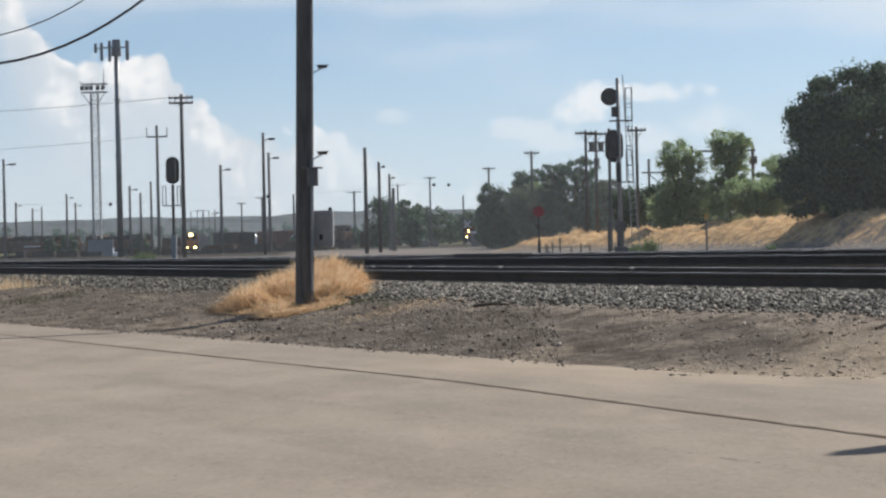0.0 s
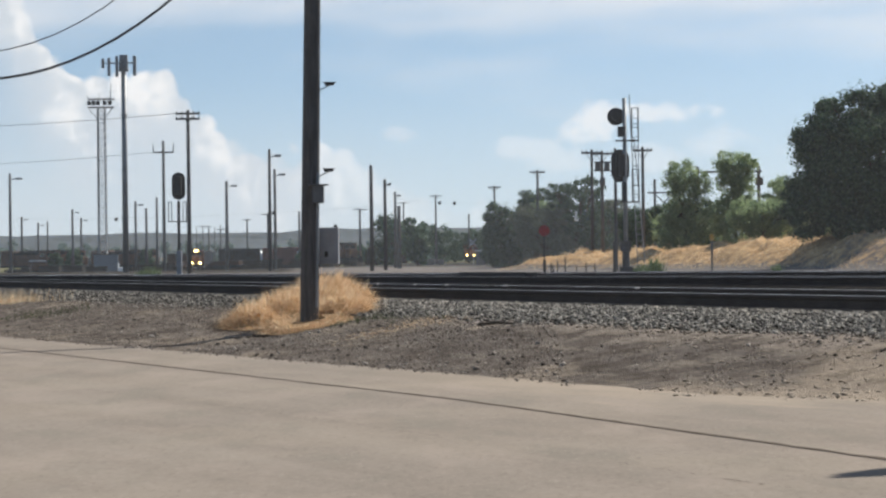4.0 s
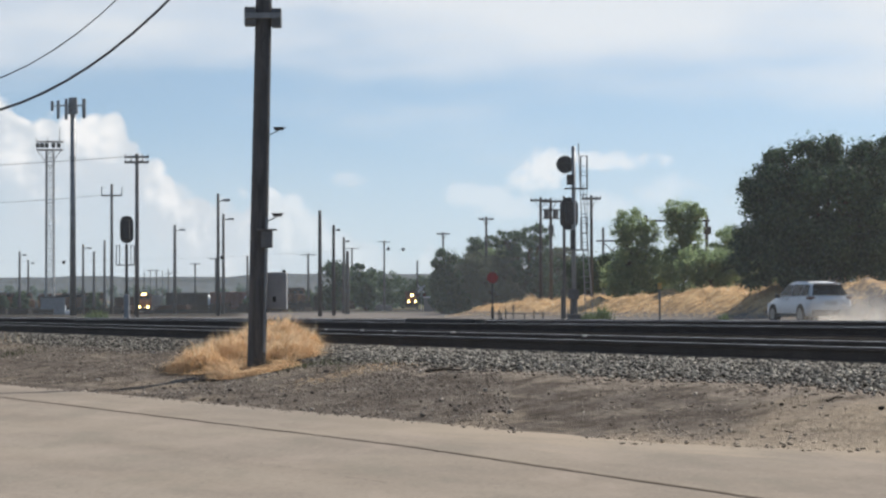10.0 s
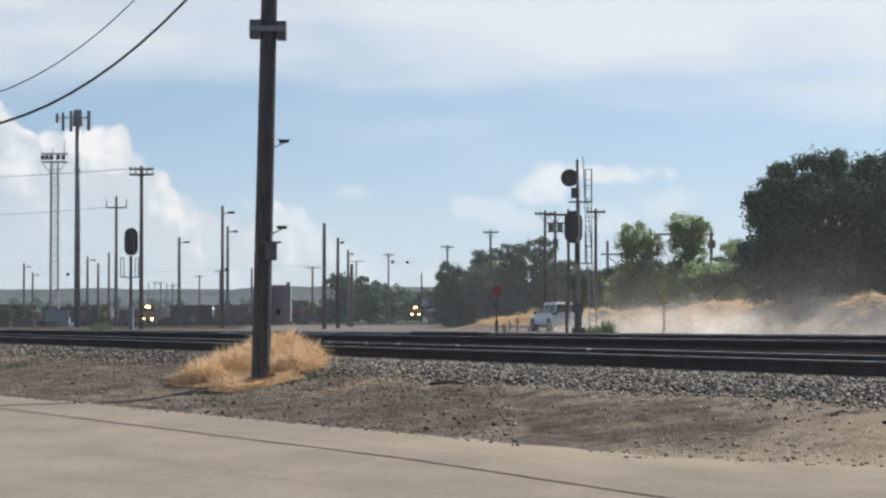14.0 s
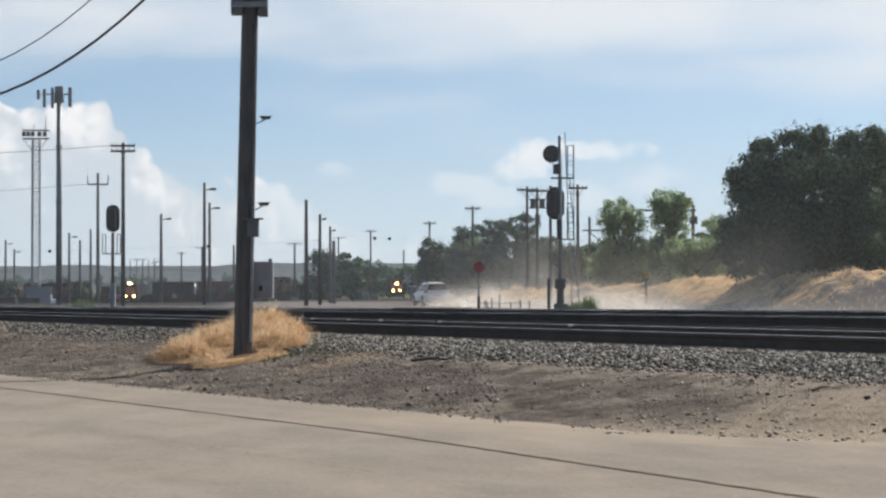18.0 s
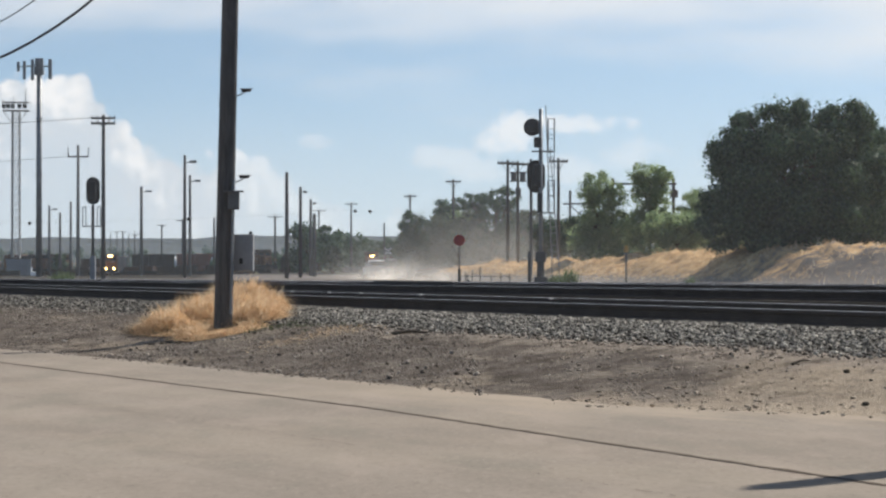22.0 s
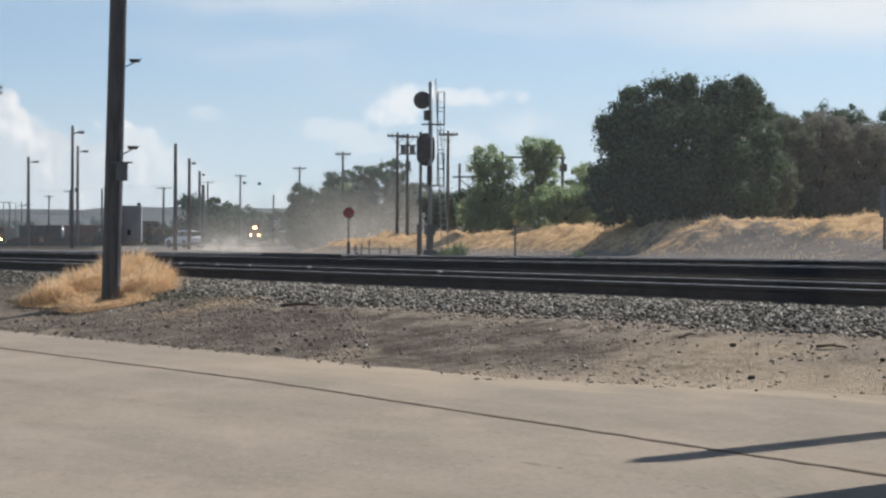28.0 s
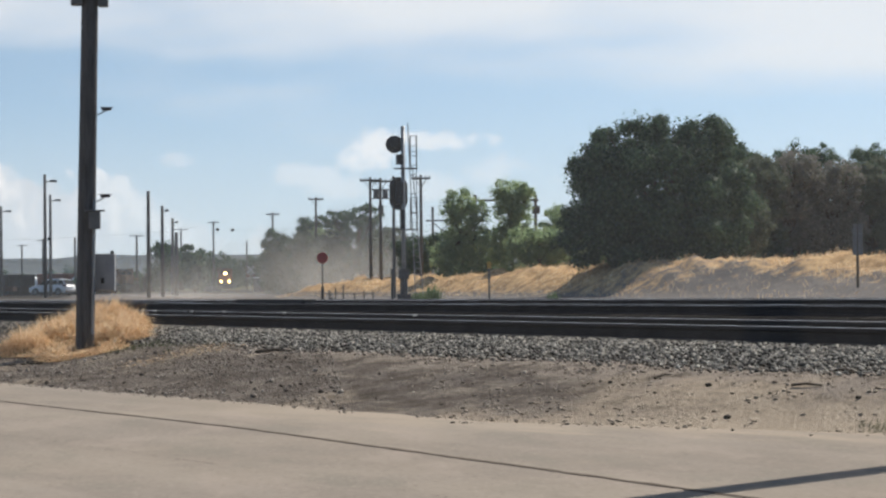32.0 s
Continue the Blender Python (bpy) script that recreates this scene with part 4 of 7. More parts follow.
def tall_pole(x, y, top, kind="plain", arm=1.0, r=0.13, side=1, thin=False, label="", material=None):
    """A yard pole with a lamp arm, crossarm or nothing at its head."""
    z = gz(x, y)
    h = top - z
    name = {"lamp": "yard_lamp", "cross": "power_pole", "double": "power_pole", "plain": "timber_pole", "fork": "power_pole"}[kind]
    text = {"lamp": "tall dark yard lamp pole with a short arm and lamp head", "cross": "timber power pole with one crossarm", "double": "timber power pole with a doubled crossarm",
            "plain": "bare dark timber pole standing in the yard", "fork": "power pole with upturned crossarm ends"}[kind]
    p = thing(name, label or text, {"lamp": "lamp post"}.get(kind, "pole"), "poles in the rail yard", at=(x, y, z))
    m = material or M_POLE2
    b = bms()
    rod(b, (0, 0, -0.3), (0, 0, h), r, r * 0.72, 10)
    part("shaft", b, m, p, "", True)
    if kind == "lamp":
        b = bms()
        rod(b, (0, 0, h * 0.93), (side * arm * 0.8, 0, h * 0.955), 0.04, None, 6)
        a = part("lamp_arm", b, M_POLE2, p)
        b = bms()
        box(b, side * arm * 0.55 if side > 0 else -arm * 1.25, side * arm * 1.25 if side > 0 else -arm * 0.55, -0.16, 0.16, h * 0.94 - 0.05, h * 0.94 + 0.16, None, 0.06)
        part("lamp_head", b, M_GREY, a)
    elif kind in ("cross", "double"):
        for dz in ((0.25,) if kind == "cross" else (0.25, 0.62)):
            b = bms()
            box(b, -arm, arm, -0.06 - r, 0.06 - r, h - dz - 0.07, h - dz + 0.07)
            c = part("crossarm", b, M_POLE2, p)
            for q in (-0.92, -0.5, 0.5, 0.92):
                b = bms()
                rod(b, (q * arm, -r, h - dz + 0.07), (q * arm, -r, h - dz + 0.2), 0.04, 0.025, 6)
                part("insulator", b, M_BLACK, c)
        b = bms()
        rod(b, (-arm * 0.55, -r, h - 0.28), (0, -r, h - 0.95), 0.025, None, 5)
        rod(b, (arm * 0.55, -r, h - 0.28), (0, -r, h - 0.95), 0.025, None, 5)
        part("brace", b, M_GREY, p)
    elif kind == "fork":
        b = bms()
        box(b, -arm, arm, -0.08, 0.08, h - 1.3, h - 1.14)
        c = part("crossarm", b, M_POLE2, p)
        for q in (-arm, arm):
            b = bms()
            rod(b, (q, 0, h - 1.3), (q * 1.05, 0, h - 0.25), 0.06, 0.04, 6)
            part("insulator", b, M_BLACK, c)
    return p


POLES = [
    # x, y, top, kind, half arm, radius
    (-46.4, 240, 9.9, "lamp", 1.0, 0.17), (-98.1, 520, 10.8, "lamp", 1.1, 0.3), (-109.1, 600, 10.8, "lamp", 1.2, 0.3), (-106.8, 600, 11.2, "plain", 1, 0.25),
    (-70.4, 420, 10.2, "lamp", 1.0, 0.24), (-77.1, 470, 9.6, "lamp", 1.0, 0.24), (-46.7, 330, 9.2, "lamp", 0.9, 0.2), (-52.1, 380, 9.3, "plain", 1, 0.24),
    (-43.8, 330, 9.7, "plain", 1, 0.2), (-33.74, 260, 13.9, "fork", 1.05, 0.2), (-20.3, 170, 11.6, "double", 0.85, 0.165), (-27.0, 260, 9.5, "lamp", 0.9, 0.2),
    (-16.35, 190, 9.7, "lamp", 0.75, 0.15), (-19.3, 230, 9.6, "lamp", 0.8, 0.17), (-57.3, 600, 11.1, "cross", 1.2, 0.26), (-43.5, 500, 10.5, "cross", 1.2, 0.22),
    (-33.3, 450, 9.9, "plain", 1, 0.26), (-24.5, 500, 11.3, "cross", 1.5, 0.28), (-8.4, 190, 8.35, "plain", 1, 0.18), (-8.1, 210, 7.85, "lamp", 0.45, 0.17),
    (-8.25, 240, 7.6, "lamp", 0.45, 0.17), (-7.56, 230, 6.0, "plain", 1, 0.22), (-18.6, 600, 14.8, "cross", 1.8, 0.26), (-7.45, 420, 11.9, "cross", 1.05, 0.2),
]
POLES2 = [
    (-2.0, 480, 9.5, "plain", 1, 0.22), (1.95, 300, 9.85, "cross", 0.8, 0.17), (5.58, 230, 9.25, "cross", 0.72, 0.15), (8.17, 175, 8.7, "cross", 0.75, 0.13),
    (8.75, 172, 8.5, "cross", 0.75, 0.13), (11.15, 165, 8.4, "cross", 0.65, 0.13),
]


def make_poles():
    for x, y, top, kind, arm, r in POLES + POLES2 + [(-81.5 + 1.15 * k, 700.0 + 6 * (k % 3), 10.6 + 0.5 * math.sin(2.3 * k), "cross" if k % 2 else "plain", 1.1, 0.17) for k in range(8)]:
        tall_pole(x, y, top, kind, arm, r)


make_poles()


def bell(bm, x0, x1, y, z0, z1, r, depth):
    """An upright slab with rounded ends."""
    n = 12
    ring = []
    for k in range(n + 1):
        a = math.pi * k / n
        ring.append(((x0 + x1) / 2 + r * math.cos(a), z1 - r + r * math.sin(a)))
    for k in range(n + 1):
        a = math.pi + math.pi * k / n
        ring.append(((x0 + x1) / 2 + r * math.cos(a), z0 + r + r * math.sin(a)))
    f = [bm.verts.new((x, y, z)) for x, z in ring]
    g = [bm.verts.new((x, y + depth, z)) for x, z in ring]
    bm.faces.new(f), bm.faces.new(g[::-1])
    for k in range(len(f)):
        j = (k + 1) % len(f)
        bm.faces.new((f[j], f[k], g[k], g[j]))


def make_mast():
    x, y = 6.45, 107.0
    z = gz(x, y)
    s = thing("signal_mast", "tall steel railway signal mast with two dark heads and ladder", "railway signal", at=(x, y, z))
    b = bms()
    rod(b, (0, 0, 0.5), (0, 0, 7.75), 0.1, 0.09, 14)
    part("mast", b, M_GREY, s, "", True)
    b = bms()
    box(b, -0.28, 0.28, -0.28, 0.28, -0.2, 0.35, None, 0.03)
    rod(b, (0, 0, 0.3), (0, 0, 1.1), 0.17, 0.16, 12)
    part("base", b, M_POLE, s)
    b = bms()
    box(b, -0.24, 0.22, -0.2, 0.18, 1.0, 1.45, None, 0.02)
    part("base_case", b, M_POLE, s)
    # upper head: round target
    b = bms()
    disc(b, (-0.36, 0.18, 6.95), (0, 1, 0), 0.39, 0.05, 28)
    u = part("upper_target", b, M_BLACK, s, "round black signal target")
    b = bms()
    box(b, -0.30, 0.02, -0.1, 0.16, 6.05, 6.5, None, 0.03)
    part("upper_case", b, M_BLACK, s)
    b = bms()
    disc(b, (-0.36, -0.02, 6.95), (0, 1, 0), 0.2, 0.36, 18)
    part("upper_housing", b, M_BLACK, u)
    # lower head: long hood with rounded ends
    b = bms()
    bell(b, -0.60, 0.20, 0.12, 4.05, 5.5, 0.40, 0.05)
    l = part("lower_target", b, M_BLACK, s, "long black signal backboard")
    b = bms()
    box(b, -0.36, 0.0, -0.2, 0.12, 4.3, 5.3, None, 0.05)
    part("lower_housing", b, M_BLACK, l)
    b = bms()
    box(b, -0.15, 0.05, -0.12, 0.12, 3.2, 4.05, None, 0.03)
    part("lower_case", b, M_BLACK, s)
    # platforms with rails
    for h in (5.85, 3.15):
        b = bms()
        box(b, -0.4, 0.62, -0.25, 0.25, h, h + 0.05)
        p = part("platform", b, M_POLE2, s)
        for q in (0.32, 0.6):
            b = bms()
            rod(b, (q, -0.2, h), (q, -0.2, h + 1.45), 0.018, None, 6)
            rod(b, (q, 0.2, h), (q, 0.2, h + 1.45), 0.018, None, 6)
            part("guard_post", b, M_POLE2, p)
        for w in (0.75, 1.45):
            b = bms()
            rod(b, (0.32, -0.2, h + w), (0.6, -0.2, h + w), 0.016, None, 6)
            rod(b, (0.6, -0.2, h + w), (0.6, 0.2, h + w), 0.016, None, 6)
            part("guard_rail", b, M_POLE2, p)
    # ladder
    b = bms()
    rod(b, (0.52, 0, 0.0), (0.22, 0, 7.9), 0.02, None, 6)
    lad = part("ladder_stile", b, M_GREY, s)
    b = bms()
    rod(b, (0.86, 0, 0.0), (0.42, 0, 6.0), 0.02, None, 6)
    part("ladder_stile", b, M_GREY, s)
    # safety hoops round the ladder between the platforms
    for k in range(9):
        h = 3.5 + 0.42 * k
        b = bms()
        rod(b, (0.3, -0.14, h), (0.58, -0.2, h), 0.013, None, 5)
        rod(b, (0.58, -0.2, h), (0.6, 0.2, h), 0.013, None, 5)
        part("ladder_hoop", b, M_POLE2, s)
    b = bms()
    rod(b, (0.585, -0.2, 3.3), (0.585, -0.2, 7.2), 0.014, None, 5)
    part("hoop_strap", b, M_POLE2, s)
    for k in range(22):
        t = k / 22
        b = bms()
        rod(b, (0.52 - 0.228 * t, 0, 6.0 * t + 0.1), (0.86 - 0.44 * t, 0, 6.0 * t + 0.1), 0.012, None, 5)
        part("rung", b, M_GREY, lad)


make_mast()


def make_left_signal():
    x, y = -18.55, 150.0
    z = gz(x, y)
    s = thing("signal_post", "railway signal post with an oval black head and platform", "railway signal", at=(x, y, z))
    b = bms()
    rod(b, (0, 0, -0.2), (0, 0, 4.6), 0.09, 0.09, 12)
    part("post", b, M_BLACK, s)
    b = bms()
    bell(b, -0.43, 0.41, 0.1, 4.65, 6.35, 0.42, 0.06)
    h = part("target", b, M_BLACK, s, "oval black signal backboard")
    b = bms()
    box(b, -0.2, 0.2, -0.25, 0.1, 4.9, 6.1, None, 0.06)
    part("housing", b, M_BLACK, h)
    b = bms()
    box(b, -0.62, 0.52, -0.3, 0.3, 3.28, 3.34)
    p = part("platform", b, M_POLE2, s)
    for q in (-0.6, -0.4, 0.3, 0.5):
        b = bms()
        rod(b, (q, -0.25, 3.3), (q, -0.25, 4.5), 0.03, None, 6)
        part("guard_post", b, M_POLE2, p)
    for q0, q1 in ((-0.6, -0.4), (0.3, 0.5)):
        b = bms()
        rod(b, (q0, -0.25, 4.5 if q1 < 0.5 or q0 > 0 else 4.0), (q1, -0.25, 4.5 if q1 < 0.5 or q0 > 0 else 4.0), 0.025, None, 6)
        part("guard_rail", b, M_POLE2, p)
    b = bms()
    box(b, -0.16, 0.16, -0.16, 0.16, -0.2, 1.5, None, 0.02)
    part("post_case", b, M_CABINET, s)


make_left_signal()


def make_cell_mast():
    x, y = -29.15, 200.0
    z = gz(x, y)
    s = thing("cell_mast", "grey steel mobile-phone mast with panel antennas at its head", "phone mast", at=(x, y, z))
    b = bms()
    rod(b, (0, 0, -0.3), (0, 0, 17.8), 0.26, 0.2, 16)
    part("shaft", b, M_GREY, s, "", True)
    b = bms()
    for h in (4.6, 8.4, 13.0):
        disc(b, (0, 0, h), (0, 0, 1), 0.29, 0.12, 16)
    part("flange", b, M_GREY, s)
    for k, (dx, dy, h0, h1) in enumerate(((-1.75, 0.3, 16.9, 17.7), (-1.15, -0.4, 16.2, 17.7), (-0.45, -0.7, 16.1, 17.8), (0.3, -0.7, 16.9, 17.9), (0.85, 0.2, 16.3, 17.9), (1.0, -0.5, 16.2, 17.8), (0.1, 0.8, 16.9, 17.9))):
        b = bms()
        rod(b, (0, 0, 17.3), (dx, dy, 17.3), 0.045, None, 6)
        arm = part("antenna_arm", b, M_GREY, s)
        b = bms()
        box(b, dx - 0.12, dx + 0.12, dy - 0.09, dy + 0.09, h0, h1, None, 0.03)
        part("antenna_panel", b, M_GREY, arm)
    b = bms()
    rod(b, (0, 0, 16.6), (0, 0, 17.95), 0.42, 0.34, 14)
    part("antenna_hub", b, M_GREY, s)


make_cell_mast()


def make_lattice():
    x, y = -51.2, 330.0
    z = gz(x, y)
    s = thing("lattice_tower", "slender pale lattice floodlight tower with a crowded head platform", "lattice tower", at=(x, y, z))
    w0, w1, top = 0.54, 0.48, 22.6

    def corner(k, h):
        w = w0 + (w1 - w0) * h / top
        return (w * (-1, 1, 1, -1)[k], w * (-1, -1, 1, 1)[k], h)
    for k in range(4):
        b = bms()
        rod(b, corner(k, -0.2), corner(k, top), 0.075, None, 6)
        part("tower_leg", b, M_GREY, s)
    n = 22
    for k in range(4):
        b = bms()
        for i in range(n):
            h0, h1 = top * i / n, top * (i + 1) / n
            rod(b, corner(k, h0), corner((k + 1) % 4, h1), 0.04, None, 4)
            rod(b, corner(k, h1), corner((k + 1) % 4, h1), 0.035, None, 4)
        part("tower_bracing", b, M_GREY, s)
    b = bms()
    for h in (top, top + 1.1):
        for a, c in (((-1.7, -0.9), (1.7, -0.9)), ((-1.7, 0.9), (1.7, 0.9)), ((-1.7, -0.9), (-1.7, 0.9)), ((1.7, -0.9), (1.7, 0.9))):
            rod(b, (*a, h), (*c, h), 0.07, None, 5)
    rod(b, (-1.7, -0.9, top), (-0.5, -0.5, top - 1.6), 0.05, None, 5)
    rod(b, (1.7, -0.9, top), (0.5, -0.5, top - 1.6), 0.05, None, 5)
    plat = part("head_platform", b, M_POLE2, s)
    for dx in (-1.5, -0.9, -0.3, 0.6, 1.3):
        b = bms()
        box(b, dx - 0.26, dx + 0.26, -1.15, -0.75, top + 0.25, top + 0.85, None, 0.08)
        part("floodlight", b, M_BLACK, plat)
    b = bms()
    rod(b, (1.25, 0, top + 1.0), (1.35, 0, top + 3.1), 0.06, 0.03, 6)
    rod(b, (-0.3, 0, top + 1.0), (-0.3, 0, top + 2.0), 0.05, 0.03, 6)
    rod(b, (-1.6, 0, top + 1.0), (-2.0, 0, top + 1.7), 0.05, 0.03, 6)
    part("aerial", b, M_BLACK, plat)


make_lattice()


def make_red_sign():
    x, y = 3.1, 116.0
    z = gz(x, y)
    s = thing("red_disc_sign", "round red metal sign on a dark post by the dirt road", "sign", at=(x, y, z))
    b = bms()
    rod(b, (0, 0, -0.2), (0, 0, 2.05), 0.035, 0.03, 8)
    part("post", b, M_BLACK, s)
    b = bms()
    disc(b, (0, -0.04, 2.06), (0, 1, 0.05), 0.265, 0.012, 24)
    part("sign_plate", b, M_RED, s, "round red sign plate")
    b = bms()
    box(b, -0.07, 0.07, -0.07, 0.07, -0.2, 0.68, None, 0.02)
    part("foot_post", b, M_BLACK, s)
    b = bms()
    box(b, 0.36, 0.5, -0.08, 0.08, -0.2, 0.16, None, 0.03)
    rod(b, (0.43, 0, 0.1), (0.38, 0, 0.42), 0.02, None, 6)
    part("switch_lever", b, M_BLACK, s)


make_red_sign()

# ---- trees ----


def crown_mesh(name, lobes, count, leaf, seed, material, cap=4.2, per=100, stray=0.3):
    """Billowing crown: rounded lumps of leaves over overlapping lobes (x, y, z, rx, ry, rz), each leaf lying roughly along its lump's skin."""
    r = np.random.RandomState(seed)
    vol = np.array([a[3] * a[4] * a[5] for a in lobes]) ** 0.7
    lumps = max(len(lobes), count // per)
    pick = r.choice(len(lobes), lumps, p=vol / vol.sum())
    c, rad = [], []
    for k in pick:
        x, y, z, rx, ry, rz = lobes[k]
        v = r.normal(0, 1, 3)
        v /= np.linalg.norm(v)
        q = r.uniform(0.45, 1.0) ** 0.6
        c.append((x + v[0] * rx * q, y + v[1] * ry * q, z + v[2] * rz * q))
        rad.append(min(0.36 * (rx * ry * rz) ** (1 / 3), cap * leaf) * r.uniform(0.5, 1.2))
    c, rad = np.array(c), np.array(rad)
    n = lumps * per
    out = r.normal(0, 1, (lumps, per, 3))
    out /= np.linalg.norm(out, axis=2)[..., None]
    reach = rad[:, None, None] * np.clip(r.normal(0.88, 0.2, (lumps, per, 1)), 0.3, 1.35)
    p = (c[:, None] + out * reach * np.array([1.1, 1.1, 0.85])).reshape(-1, 3)
    # loose sprays between the lumps
    loose = r.uniform(0, 1, n) < stray
    p[loose] += r.uniform(-0.75, 0.75, (int(loose.sum()), 3)) * np.repeat(rad, per)[loose][:, None]
    face = out.reshape(-1, 3) + r.normal(0, 0.3, (n, 3))
    face /= np.linalg.norm(face, axis=1)[:, None]
    a = np.cross(face, r.normal(0, 1, (n, 3)))
    a /= np.linalg.norm(a, axis=1)[:, None]
    b = np.cross(face, a)
    s = leaf * r.uniform(0.6, 1.25, (n, 1))
    v = np.stack([p - a * s, p + b * s * 0.65, p + a * s, p - b * s * 0.65], 1).reshape(-1, 3)
    me = bpy.data.meshes.new(name)
    me.vertices.add(n * 4)
    me.vertices.foreach_set("co", v.reshape(-1))
    me.loops.add(n * 4)
    me.loops.foreach_set("vertex_index", np.arange(n * 4, dtype=np.int32))
    me.polygons.add(n)
    me.polygons.foreach_set("loop_start", np.arange(0, n * 4, 4, dtype=np.int32))
    me.update(calc_edges=True)
    me.materials.append(material)
    return me


def tree(x, y, lobes, count, leaf, seed, material, label, trunk=0.25, category="tree", name="tree", group="", cap=4.2, per=100, stray=0.3):
    """lobes are given from the tree's foot: (x, y, z, rx, ry, rz)."""
    z = gz(x, y)
    t = thing(name, label, category, group, at=(x, y, z))
    r = random.Random(seed)
    b = bms()
    mid = Vector((lobes[0][0] * 0.5, 0, lobes[0][2] * 0.55))
    rod(b, (0, 0, -0.4), mid, trunk, trunk * 0.75, 9)
    for lo in lobes:
        rod(b, mid, (lo[0], lo[1], lo[2]), trunk * 0.6, trunk * 0.22, 7)
        for _ in range(3):
            e = Vector((lo[0] + r.uniform(-0.7, 0.7) * lo[3], lo[1] + r.uniform(-0.7, 0.7) * lo[4], lo[2] + r.uniform(-0.3, 0.75) * lo[5]))
            rod(b, mid.lerp(Vector(lo[:3]), 0.7), e, trunk * 0.26, trunk * 0.06, 5)
    part("trunk", b, M_TRUNK, t)
    crown = new("crown", crown_mesh("crown", lobes, count, leaf, seed, material, cap, per, stray))
    crown.parent = t
    return t


def lobes_of(seed, w, h, n, base=0.25, deep=0.8):
    """A rounded, uneven crown: width 2w, height h."""
    r = random.Random(seed)
    out = [(0, 0, h * 0.5, w * 0.75, w * 0.75 * deep, h * 0.42)]
    for k in range(n):
        a = 2 * math.pi * k / n + r.uniform(-0.4, 0.4)
        q = r.uniform(0.4, 0.68) * w
        s = r.uniform(0.3, 0.46) * w
        zc = h * r.uniform(base + 0.05, 0.86)
        out.append((q * math.cos(a), q * math.sin(a) * deep, min(zc, h - s * 0.9), s, s, s * 0.9))
    return out


